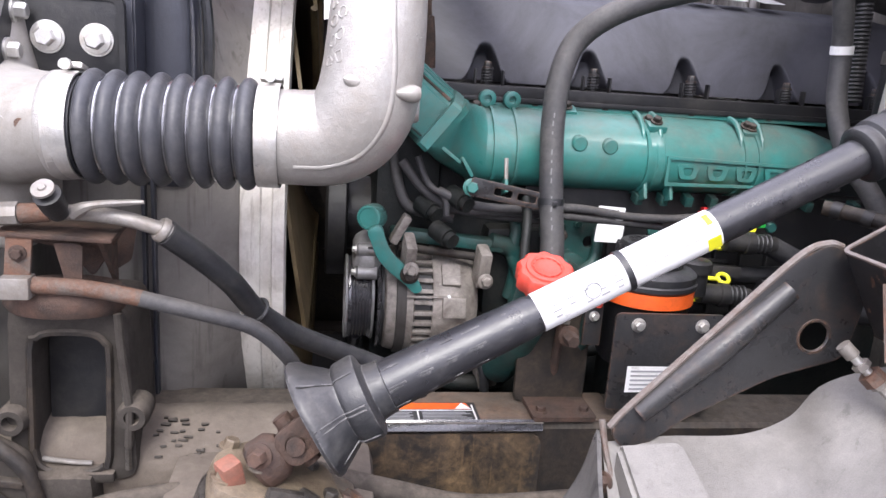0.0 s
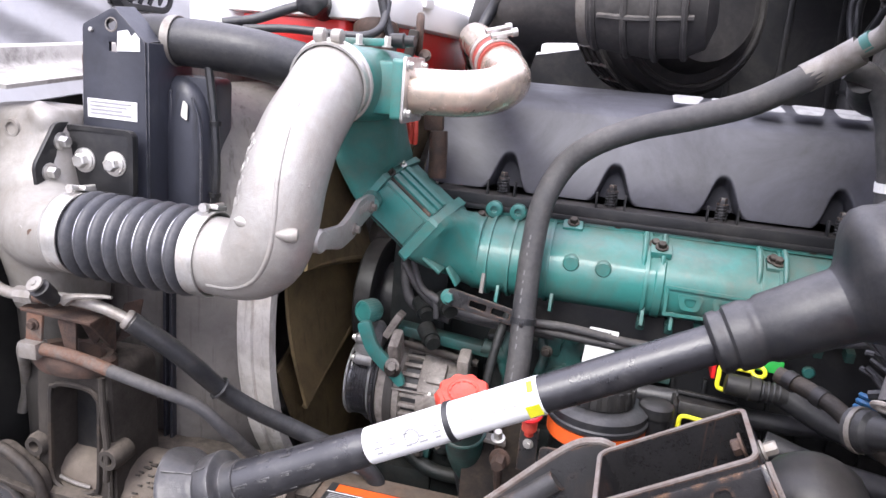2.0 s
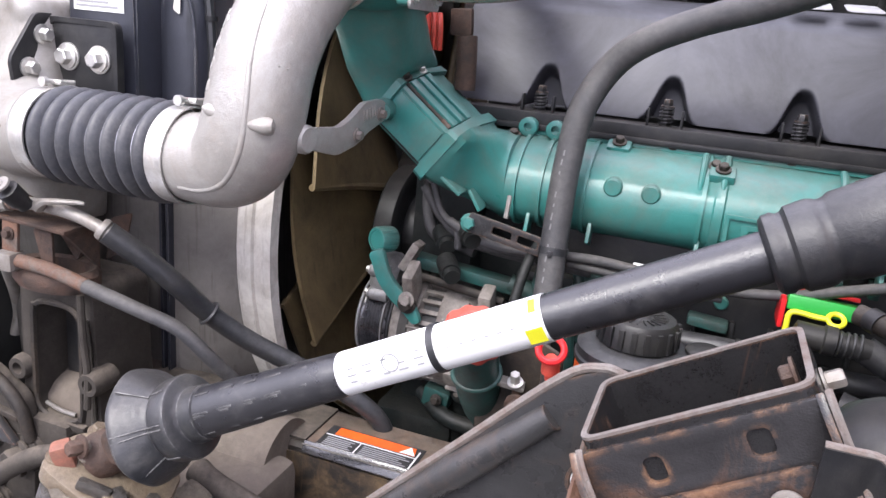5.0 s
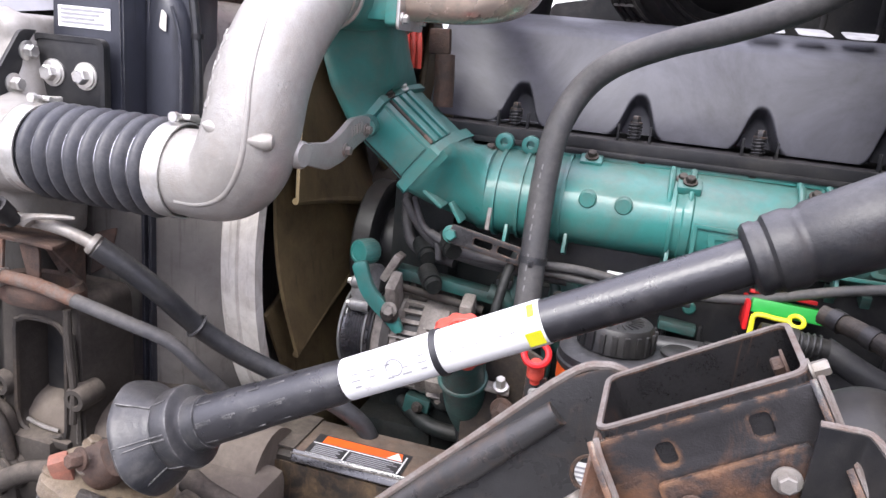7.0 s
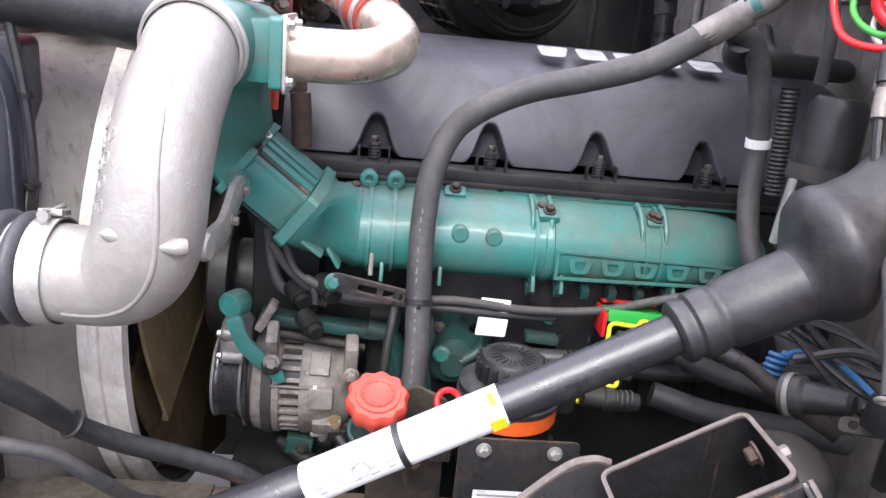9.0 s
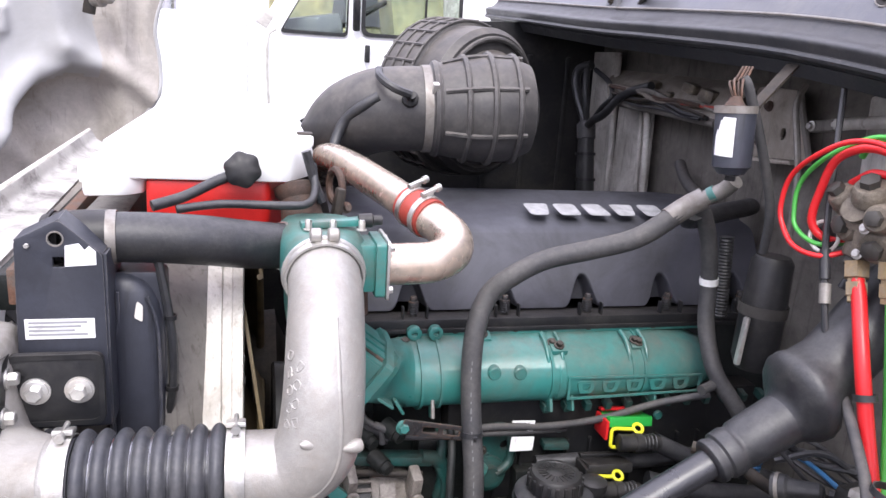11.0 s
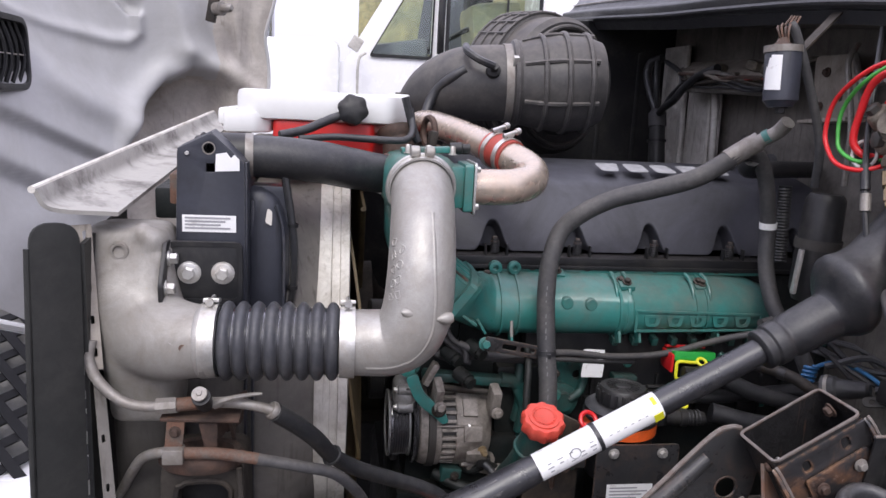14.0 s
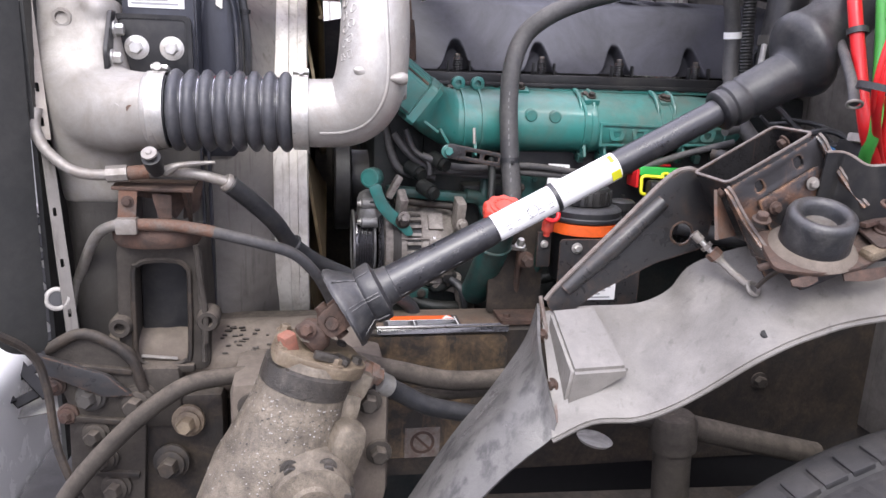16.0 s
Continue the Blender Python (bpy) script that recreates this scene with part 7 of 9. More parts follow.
part("cross_arm", tube([(0.40, 0.62, 0.915), (0.458, 0.61, 0.900), (0.58, 0.60, 0.869), (0.70, 0.60, 0.838)], 0.018, 12, 5), "dusty", sk)
part("white_cup", lathe((0.344, 0.60, 0.874), (0.35, 0.60, 0.91), [(0, 0.010), (0.005, 0.022), (0.010, 0.026), (0.012, 0.022)], 24), "flap", sk, "small white plastic cup")
# made-up black sheet that hides lit ground where deep shade belongs
part("inner_skirt", box((0.82, 0.865, 0.58), (1.12, 0.008, 0.60), bevel=0.002), "lattice", wheel, "added black sheet that keeps the space behind the axle dark")
part("spring_leaf", box((0.8, 0.72, 0.66), (1.2, 0.09, 0.04), (0, 2, 0), 0.006), "dustdark", wheel)

# ---- refrigerant lines and front support bracket ----
ac = thing("refrigerant_line", (-0.25, 0.75, 1.22), "grey aluminium refrigerant line with rusty joint", "pipe", "refrigerant lines")
part("line", tube([(-0.405, 0.775, 1.315), (-0.408, 0.77, 1.29), (-0.395, 0.762, 1.262), (-0.365, 0.752, 1.238), (-0.335, 0.745, 1.231), (-0.297, 0.742, 1.233), (-0.25, 0.745, 1.236), (-0.20, 0.748, 1.232), (-0.157, 0.75, 1.220)], 0.0075, 12, 6), "line", ac)
part("union_nut", tube([(-0.315, 0.742, 1.232), (-0.288, 0.742, 1.234)], 0.0115, 8), "line", ac, "grey union nut")
part("rusty_joint", tube([(-0.288, 0.742, 1.234), (-0.262, 0.744, 1.236)], 0.0095, 12), "copper", ac)
part("port_cap", lathe((-0.248, 0.728, 1.238), (-0.252, 0.700, 1.268), [(0, 0.009), (0.010, 0.009), (0.010, 0.0115), (0.030, 0.0125), (0.032, 0.008)], 16), "plastic", ac, "black service port cap")
part("port_face", lathe((-0.2518, 0.7022, 1.2656), (-0.2528, 0.694, 1.274), [(0, 0.0105), (0.0022, 0.0100), (0.0026, 0.004), (0.004, 0.003)], 20), "line", ac, "grey cap face")
part("port_tail", tube([(-0.238, 0.735, 1.238), (-0.22, 0.73, 1.247), (-0.19, 0.74, 1.249), (-0.175, 0.74, 1.25)], [0.008, 0.004, 0.003, 0.002], 8, 4), "line", ac)
part("crimp_collar", lathe((-0.165, 0.7495, 1.223), (-0.15, 0.757, 1.212), [(0, 0.011), (0.003, 0.013), (0.007, 0.013), (0.009, 0.010), (0.016, 0.012)], 16), "line", ac)
part("hose", tube([(-0.158, 0.752, 1.218), (-0.127, 0.776, 1.186), (-0.101, 0.797, 1.154), (-0.077, 0.826, 1.113), (-0.037, 0.853, 1.076), (0.018, 0.88, 1.043), (0.077, 0.90, 1.012), (0.115, 0.91, 0.985), (0.13, 0.92, 0.95), (0.13, 0.95, 0.90)], [0.0135, 0.0135, 0.013, 0.0125, 0.0125, 0.0125, 0.0125, 0.012, 0.012, 0.012], 16, 6), "rubber", ac, "black rubber refrigerant hose")
ac2 = thing("refrigerant_line", (-0.25, 0.74, 1.15), "thin rusty and grey refrigerant line clipped to the hose", "pipe", "refrigerant lines")
part("line", tube([(-0.405, 0.83, 1.01), (-0.395, 0.83, 1.04), (-0.375, 0.81, 1.085), (-0.345, 0.775, 1.138), (-0.315, 0.75, 1.160), (-0.284, 0.740, 1.164)], 0.0075, 12, 6), "line", ac2)
part("rusty_line", tube([(-0.284, 0.740, 1.164), (-0.232, 0.740, 1.162), (-0.18, 0.740, 1.153)], 0.0085, 12, 4), "copper", ac2, "rust-brown line section")
part("hose", tube([(-0.182, 0.740, 1.153), (-0.121, 0.752, 1.134), (-0.073, 0.768, 1.113), (-0.040, 0.785, 1.075), (-0.015, 0.83, 1.015), (0.0, 0.87, 0.98)], 0.0085, 12, 6), "hose", ac2, "thin grey hose section")
part("grip_block", box((-0.293, 0.738, 1.163), (0.028, 0.022, 0.022), (0, 0, 0), 0.003), "line", ac2)
part("grip_clip", ring((-0.077, 0.826, 1.113), (0.064, 0.056, -0.078), 0.0148, 0.0022, 22, 6), "rubber", ac2, "black clip ring")

sup = thing("radiator_support_casting", (-0.26, 0.80, 0.93), "dust covered cast radiator support with arched opening", "support casting")
hole = round_poly([(-0.302, 0.945), (-0.224, 0.945), (-0.220, 1.105), (-0.298, 1.105)], 0.028, 6)
b = plate(round_poly([(-0.325, 0.935), (-0.196, 0.935), (-0.202, 1.135), (-0.318, 1.135)], 0.02, 5), on_y(0.865), 0.095, [hole], 0.004)
part("frame", b, "dusty", sup)
# black sheet added across the opening in place of its deep shade
part("recess", plate(round_poly([(-0.300, 0.950), (-0.223, 0.950), (-0.219, 1.103), (-0.297, 1.103)], 0.026, 6), on_y(0.832), 0.014, bevel=0.003), "plastic", sup, "added dark sheet standing in for shade inside the arch")
part("sill", box((-0.262, 0.795, 0.944), (0.086, 0.066, 0.012), (6, 0, 0), 0.003), "dusty", sup, "dust covered sill")
part("sill_rod", tube([(-0.295, 0.778, 0.957), (-0.265, 0.772, 0.956), (-0.245, 0.776, 0.952)], 0.0028, 8, 4), "line", sup)
seat = []
for i in range(32):
    a = 2 * math.pi * i / 32
    d = Vector((math.cos(a), 0.62 * math.sin(a), 0))
    o = Vector((-0.262, 0.776, 1.142))
    seat.append([o + d * q + Vector((0, 0, h)) for q, h in ((0.044, -0.010), (0.054, -0.014), (0.060, -0.006), (0.060, 0.006), (0.054, 0.013), (0.045, 0.010))])
part("seat_ring", skin(bmesh.new(), seat, closed=True), "rust", sup, "thick rusty oval seat ring")
part("wet_run", tube([(-0.209, 0.7665, 1.095), (-0.2065, 0.7665, 1.05), (-0.2045, 0.7665, 1.0), (-0.2045, 0.7665, 0.95)], [0.002, 0.0035, 0.003, 0.004], 6, 4), "gearband", sup, "black wet grime run")
part("lip", tube([(q[0], 0.769, q[1]) for q in hole[::2]] + [(hole[0][0], 0.769, hole[0][1])], 0.004, 6, 2), "dustdark", sup)
part("hanging_rod", tube([(-0.208, 0.758, 1.13), (-0.204, 0.755, 1.08), (-0.199, 0.754, 1.03), (-0.200, 0.752, 0.985)], 0.0045, 8, 4), "dusty", sup)
for pts in ([(-0.232, 1.205), (-0.206, 1.214), (-0.213, 1.165), (-0.236, 1.150)], [(-0.262, 1.206), (-0.236, 1.204), (-0.238, 1.155), (-0.250, 1.150)]):
    part("folded_leaf", plate(round_poly(pts, 0.004, 2), in_plane((0, 0.752, 0), (1, 0.25, 0), (0, 0.12, 1)) if pts[0][0] > -0.24 else in_plane((0, 0.800, 0), (1, 0.1, 0), (0, -0.02, 1)), 0.004, bevel=0.001), "rust", sup, "folded rusty sheet leaf")
b = plate(round_poly([(-0.310, 1.212), (-0.205, 1.216), (-0.215, 1.196), (-0.238, 1.160), (-0.262, 1.190), (-0.30, 1.196)], 0.006), on_y(0.79), 0.006, bevel=0.0015)
part("rusty_bracket", b, "rust", sup, "rusty folded bracket tongue")
part("bracket_top", box((-0.258, 0.765, 1.214), (0.105, 0.055, 0.005), (4, 2, 0), 0.0015), "rust", sup)
part("bent_tab", box((-0.292, 0.742, 1.190), (0.024, 0.005, 0.052), (0, 6, 0), 0.002), "copper", sup)
part("tab_bolt", bolt((-0.291, 0.739, 1.196), (0, -1, 0), 0.007), "rust", sup)
part("side_gusset", plate([(0.745, 1.21), (0.80, 1.21), (0.80, 1.15)], on_x(-0.222), 0.005), "rust", sup)
for c in ((-0.196, 0.757, 1.018), (-0.318, 0.765, 1.008)):
    part("lug", lathe(c, (c[0], 0, c[2]), [(-0.03, 0.016), (0.0, 0.017), (0.008, 0.014), (0.008, 0.008), (-0.004, 0.007)], 16), "dusty", sup)
b = box((-0.30, 0.80, 0.90), (0.13, 0.10, 0.10), bevel=0.02)
part("foot", b, "dusty", sup)
ct = thing("cross_tube", (-0.17, 0.83, 0.93), "round cross tube caked with dried tan mud", "cross tube")
rng = random.Random(12)
rings = []
for i in range(29):
    x = -0.345 + 0.0135 * i
    rings.append([Vector((x, 0.832 - (0.056 + 0.0018 * math.sin(7 * i + 3 * j) * rng.random()) * math.cos(2 * math.pi * j / 40), 0.932 + 0.012 * (x + 0.2) + (0.056 + 0.002 * rng.random()) * math.sin(2 * math.pi * j / 40))) for j in range(40)])
part("tube", skin(bmesh.new(), rings), "mud", ct)
for i in range(26):
    a = radians(18 + 52 * rng.random())
    x = -0.185 + 0.075 * rng.random()
    c = Vector((x, 0.832 - 0.0575 * math.cos(a), 0.934 + 0.0575 * math.sin(a)))
    part("mud_chip", box(c, (0.003 + 0.007 * rng.random(), 0.003, 0.0025), (math.degrees(-a), 20 * rng.random() - 10, 0), 0.0006), "dustdark", ct, "dark chip in the mud", 0)
front = thing("front_bracket", (-0.37, 0.74, 0.7), "black cast front bracket with large dusty bolts", "bracket")
b = plate(round_poly([(-0.42, 0.985), (-0.36, 1.01), (-0.30, 0.975), (-0.285, 0.90), (-0.30, 0.70), (-0.40, 0.70), (-0.392, 0.90)], 0.014), on_y(0.765), 0.02, bevel=0.004)
part("casting", b, "dusty", front)
for x, z, s, m in ((-0.298, 0.899, 0.017, "dusty"), (-0.360, 0.912, 0.015, "lowtank"), (-0.357, 0.853, 0.014, "dusty"), (-0.348, 0.813, 0.014, "dusty"), (-0.335, 0.765, 0.015, "dusty"), (-0.405, 0.93, 0.010, "rust"), (-0.392, 0.885, 0.010, "rust"), (-0.228, 0.866, 0.016, "geartop"), (-0.255, 0.80, 0.018, "dustdark")):
    st2 = part("dusty_bolt", bolt((x, 0.738, z), (-0.15, -1, 0.1), s, True, s * 1.1), m, front, "dust covered bolt")
    part("bolt_washer", lathe((x, 0.748, z), (x - 0.15, -0.252, z + 0.1), [(0, s * 1.5), (0.006, s * 1.5), (0.008, s * 1.25)], 24), m, st2)
part("front_shelf", plate([(-0.425, 0.983), (-0.335, 0.950), (-0.30, 0.915), (-0.34, 0.915), (-0.42, 0.955)], on_y(0.742), 0.012, bevel=0.003), "rustpaint", front, "dark folded shelf plate")
for x, z, r in ((-0.298, 0.899, 0.027), (-0.360, 0.912, 0.024), (-0.348, 0.813, 0.022), (-0.357, 0.853, 0.022)):
    part("bolt_boss", lathe((x, 0.750, z), (x, 0, z), [(-0.02, r * 1.2), (0.0, r * 1.1), (0.006, r)], 20), "dusty", front, "round cast boss")
part("top_rib", tube([(-0.412, 0.742, 0.985), (-0.36, 0.740, 1.008), (-0.305, 0.742, 0.972), (-0.288, 0.744, 0.92)], 0.008, 10, 5), "dustdark", front)
for z in (0.955, 0.875, 0.79):
    part("cross_rib", box((-0.345, 0.742, z), (0.09, 0.012, 0.008), (0, 8, 0), 0.002), "dustdark", front)
part("cable", tube([(-0.47, 0.65, 1.06), (-0.42, 0.70, 1.0), (-0.405, 0.71, 0.94), (-0.395, 0.70, 0.85), (-0.36, 0.69, 0.75)], 0.006, 8, 5), "dustdark", front)
b = box((-0.26, 0.79, 0.80), (0.16, 0.06, 0.20), bevel=0.01)
part("lower_web", b, "dustdark", front)
part("pale_disc", ring((-0.394, 0.748, 1.057), (0.25, -0.93, 0.28), 0.0135, 0.0034, 24, 8), "flap", front, "pale plastic ring")
part("disc_core", lathe((-0.394, 0.750, 1.057), (-0.367, 0.65, 1.087), [(0, 0.012), (0.002, 0.011), (0.0022, 0.004)], 20), "print", front)

bump = thing("bumper", (-0.75, 1.42, 0.45), "light grey truck bumper below the open hood", "bumper")
b = plate(round_poly([(-1.12, 0.36), (-0.73, 0.36), (-0.70, 0.41), (-0.70, 0.69), (-0.75, 0.735), (-1.04, 0.72), (-1.12, 0.64)], 0.03, 5), in_plane((0, 2.55, 0), (1, 0, 0), (0, 0, 1)), 2.30, bevel=0.01)
part("shell", b, "body", bump)
part("step_pad", box((-0.88, 0.50, 0.733), (0.16, 0.4, 0.012), bevel=0.003), "plastic", bump, "black step pad")

# ---- hood tilted forward ----
hood = thing("truck_hood", (-0.9, 1.5, 0.8), "grey fibreglass truck hood tilted forward, seen from inside", "hood")
plan = [(-1.02, 0.55), (-1.0, 1.0), (-0.97, 1.45), (-0.91, 1.85), (-0.80, 2.15), (-0.62, 2.31), (-0.46, 2.38), (-0.30, 2.42)]
def rim_drop(y):
    return max(-0.30, min(0.12, 0.085 - 0.6 * (y - 1.43)))


def ease(v):
    v = max(0.0, min(1.0, v))
    return v * v * (3 - 2 * v)


PLAN = spline([(x, y, 0.0) for x, y in plan], 20)


def hood_base(q, z):
    """Point of the plain hood wall, q counted along its plan, and the way inwards there."""
    f = max(0.0, min(6.999, q)) * 20
    k = int(f)
    p = PLAN[k] * (1 - f + k) + PLAN[k + 1] * (f - k)
    d = PLAN[min(len(PLAN) - 1, k + 6)] - PLAN[max(0, k - 6)]
    lean = 1.0 - 0.65 * ease((p[0] + 0.80) / 0.2)
    dx = float(np.interp(z, (1.0, 1.10, 1.30, 1.55, 1.78, 2.0, 2.3, 2.4), (0.25, 0.22, 0.16, 0.06, -0.03, -0.14, -0.32, -0.38)))
    dy = float(np.interp(z, (1.10, 1.30, 1.55, 1.78, 2.0, 2.3), (-0.02, 0.0, 0.02, 0.0, -0.03, -0.08)))
    return Vector((p[0] + dx * lean, p[1] + dy, z)), Vector((d[1], -d[0], 0)).normalized()


def arch_line(q):
    return float(np.interp(q, (3.4, 3.7, 3.9, 4.2, 4.5, 5.0, 5.5, 6.0, 6.4, 6.8, 7.0), (1.05, 1.25, 1.42, 1.50, 1.56, 1.655, 1.70, 1.685, 1.645, 1.58, 1.54)))


BEAD = [hood_base(q, z)[0] for q, z in ((3.0, 1.90), (3.35, 1.84), (3.7, 1.815), (4.1, 1.80), (4.4, 1.785), (4.62, 1.785), (4.76, 1.81), (4.80, 1.86), (4.70, 1.95), (4.45, 2.08))]
SLOT = [hood_base(q, z)[0] for q, z in ((4.78, 1.89), (4.62, 1.99), (4.35, 2.12))]


def near_line(p, line):
    best = 9.0
    for a, c in zip(line[:-1], line[1:]):
        t = max(0.0, min(1.0, (p - a).dot(c - a) / (c - a).length_squared))
        best = min(best, (p - a.lerp(c, t)).length)
    return best


def hood_point(q, z):
    """Pressed inner skin: a broad swage, two steps below it, the wheel arch and the beads."""
    p, n = hood_base(q, z)
    d = 0.045 * ease((q - 3.0) / 0.7) * math.exp(-((z - 1.68 + 0.14 * (q - 3.2)) / 0.075) ** 2) * (1 - ease((q - 4.6) / 0.8))
    d += 0.022 * math.sin(4.2 * z + 0.9 * q) * (1 - ease((q - 4.8) / 0.8))
    d -= 0.038 * ease((1.58 - 0.13 * (q - 2.6) - z) / 0.045 + 0.5) * (1 - ease((q - 3.9) / 0.5))
    d -= 0.038 * ease((1.47 - 0.17 * (q - 2.4) - z) / 0.045 + 0.5) * (1 - ease((q - 3.7) / 0.4))
    if q > 3.5:
        h = z - arch_line(q)
        d += 0.026 * math.exp(-((h - 0.045) / 0.045) ** 2) * ease((q - 3.7) / 0.5) - 0.115 * ease(0.5 - h / 0.05) * ease((q - 3.7) / 0.4) * (1 - 0.9 * ease((q - 5.75) / 0.55))
    up = ease((z - 1.72) / 0.06)
    d += up * (0.035 * math.exp(-((q - 5.42) / 0.30) ** 2) - 0.022 * math.exp(-((q - 6.05) / 0.22) ** 2) + 0.016 * math.exp(-((q - 6.45) / 0.10) ** 2) - 0.010 * math.exp(-((q - 6.7) / 0.09) ** 2))
    if 2.8 < q < 5.0 and z > 1.72:
        d += 0.016 * math.exp(-(near_line(p, BEAD) / 0.018) ** 2) - 0.060 * math.exp(-(near_line(p, SLOT) / 0.022) ** 4)
    d += 0.004 * math.sin(9 * z + 2.3 * q) * math.sin(5 * q)
    p = p + n * d
    p.x += 0.075 * ease((z - 1.80) / 0.22) * ease((q - 6.2) / 0.8)
    p.z += rim_drop(p.y) * ease((1.32 - z) / 0.2)
    return p


HQ = list(np.linspace(0.0, 3.0, 31)) + list(np.linspace(3.03, 7.0, 134))
HZ = list(np.linspace(1.10, 1.34, 13)) + list(np.linspace(1.352, 2.12, 78)) + list(np.linspace(2.15, 2.36, 8))
TRIM = 0.60
grid = []
for z in HZ:
    end = float(np.interp(z, (1.10, 1.45, 1.52, 1.58, 1.66, 1.76), (6.1, 6.2, 6.3, 6.6, 6.95, 7.0)))
    grid.append([hood_point(float(q) + (end - 7.0) * max(0.0, (q - 5.2) / 1.8), float(z) - max(0.0, z - 1.80) * TRIM * ease((q - 5.6) / 1.4)) for q in HQ])
skins = {"hood": bmesh.new(), "bare": bmesh.new()}
cache = {}
for i in range(len(HZ) - 1):
    for j in range(len(HQ) - 1):
        low = HZ[i] < arch_line(HQ[j]) - 0.012 and HQ[j] > 3.9
        key = "bare" if low or HQ[j] > 6.0 + 0.05 * math.sin(14 * HZ[i]) + 0.03 * math.sin(37 * HZ[i]) else "hood"
        quad = []
        for a, c in ((i, j), (i, j + 1), (i + 1, j + 1), (i + 1, j)):
            if (key, a, c) not in cache:
                cache[key, a, c] = skins[key].verts.new(grid[a][c])
            quad.append(cache[key, a, c])
        skins[key].faces.new(quad)
part("inner_skin", skins["hood"], "hood", hood, "smooth grey pressed inner skin", 60)
part("bare_panel", skins["bare"], "bare", hood, "dirty tan bare fibreglass round the wheel arch", 60)
part("lower_rim", tube([p for p in grid[0][::14]], 0.012, 8, 5), "body", hood, "white lower rim")
part("edge_rim", tube([r[-1] for r in grid[6::6]], 0.006, 8, 2), "hood", hood, "pale hood edge rim")
lt = part("latch_block", box((-0.47, 2.305, 1.90), (0.03, 0.03, 0.08), (0, 10, 0), 0.004), "dustdark", hood, "dark latch block")
part("latch_pin", lathe((-0.46, 2.295, 1.90), (-0.38, 2.235, 1.905), [(0, 0.02), (0.03, 0.022), (0.032, 0.012), (0.06, 0.014), (0.07, 0.008)], 14), "line", lt)
part("rim_bolt", lathe((-0.955, 1.96, 1.114), (-0.90, 1.86, 1.116), [(0, 0.02), (0.012, 0.02), (0.014, 0.011), (0.06, 0.011), (0.062, 0.018), (0.075, 0.016)], 14), "plastic", hood, "black rim bolt")
vn = part("air_vent", plate(round_poly([(0, 0), (0.245, 0), (0.245, 0.185), (0, 0.185)], 0.05, 6), in_plane((-0.900, 1.68, 1.625), (-0.03, 1, 0), (-0.03, 0, 1)), 0.03, [round_poly([(0.014, 0.016), (0.231, 0.016), (0.231, 0.169), (0.014, 0.169)], 0.042, 6)], 0.004), "plastic", hood, "black louvred air vent")
for i in range(5):
    y = 1.715 + 0.040 * i
    part("louvre", tube([(-0.893, y, 1.645), (-0.887, y + 0.018, 1.69), (-0.889, y + 0.018, 1.74), (-0.899, y, 1.795)], 0.006, 6, 4), "plastic", vn)
part("louvre_bar", box((-0.887, 1.80, 1.715), (0.006, 0.21, 0.004), bevel=0.001), "line", vn)
part("vent_back", box((-0.907, 1.80, 1.717), (0.008, 0.22, 0.165), bevel=0.001), "print", vn)
grille = thing("grille_mesh", (-0.95, 1.6, 0.6), "black lattice grille of the tilted hood with light ground behind", "grille")
GU, GV = Vector((0.93, 0.37, 0)), Vector((-0.33, 0.829, 0.454))
GO = Vector((-0.88, 1.74, 0.85))
tw = radians(25)
ga, gb = GU * math.cos(tw) + GV * math.sin(tw), GV * math.cos(tw) - GU * math.sin(tw)
UA, UB, VA, VB = -0.46, 0.46, -0.50, 0.48


def clip_span(p, d):
    """Part of the line p + s * d that lies inside the grille's frame."""
    lo, hi = -2.0, 2.0
    for q, e, a, c in ((p[0], d[0], UA, UB), (p[1], d[1], VA, VB)):
        s0, s1 = sorted(((a - q) / e, (c - q) / e))
        lo, hi = max(lo, s0), min(hi, s1)
    return lo, hi


for ang, lift in ((tw, 0.0), (tw + math.pi / 2, 0.007)):
    d, nn = (math.cos(ang), math.sin(ang)), (-math.sin(ang), math.cos(ang))
    for i in range(-16, 17):
        p = (nn[0] * 0.066 * i, nn[1] * 0.066 * i)
        lo, hi = clip_span(p, d)
        if hi - lo > 0.03:
            u, v = GU * d[0] + GV * d[1], GU * nn[0] + GV * nn[1]
            o = GO + GU * p[0] + GV * p[1] + GU.cross(GV).normalized() * lift
            part("bar", plate([(lo, -0.0125), (hi, -0.0125), (hi, 0.0125), (lo, 0.0125)], in_plane(o, u, v), 0.006), "lattice", grille)
part("backing", plate([(UA, VA), (UB, VA), (UB, VB), (UA, VB)], in_plane(GO - GU.cross(GV).normalized() * 0.05, GU, GV), 0.004), "paving", grille, "pale panel behind the lattice")

flap = thing("radiator_seal_flap", (-0.42, 1.25, 1.48), "worn grey rubber seal flap along the radiator top", "seal flap")
part("flap", sheet([[(-0.463, 0.754, 1.520), (-0.44, 1.1, 1.545), (-0.415, 1.45, 1.570), (-0.395, 1.794, 1.594)], [(-0.445, 0.765, 1.492), (-0.425, 1.1, 1.515), (-0.40, 1.45, 1.545), (-0.382, 1.79, 1.572)], [(-0.372, 0.800, 1.482), (-0.36, 1.1, 1.51), (-0.355, 1.45, 1.535), (-0.352, 1.775, 1.560)]], 0.006, 6), "flap", flap)
part("top_bead", tube([(-0.463, 0.754, 1.521), (-0.44, 1.1, 1.546), (-0.395, 1.794, 1.595)], 0.005, 8, 6), "ring", flap)
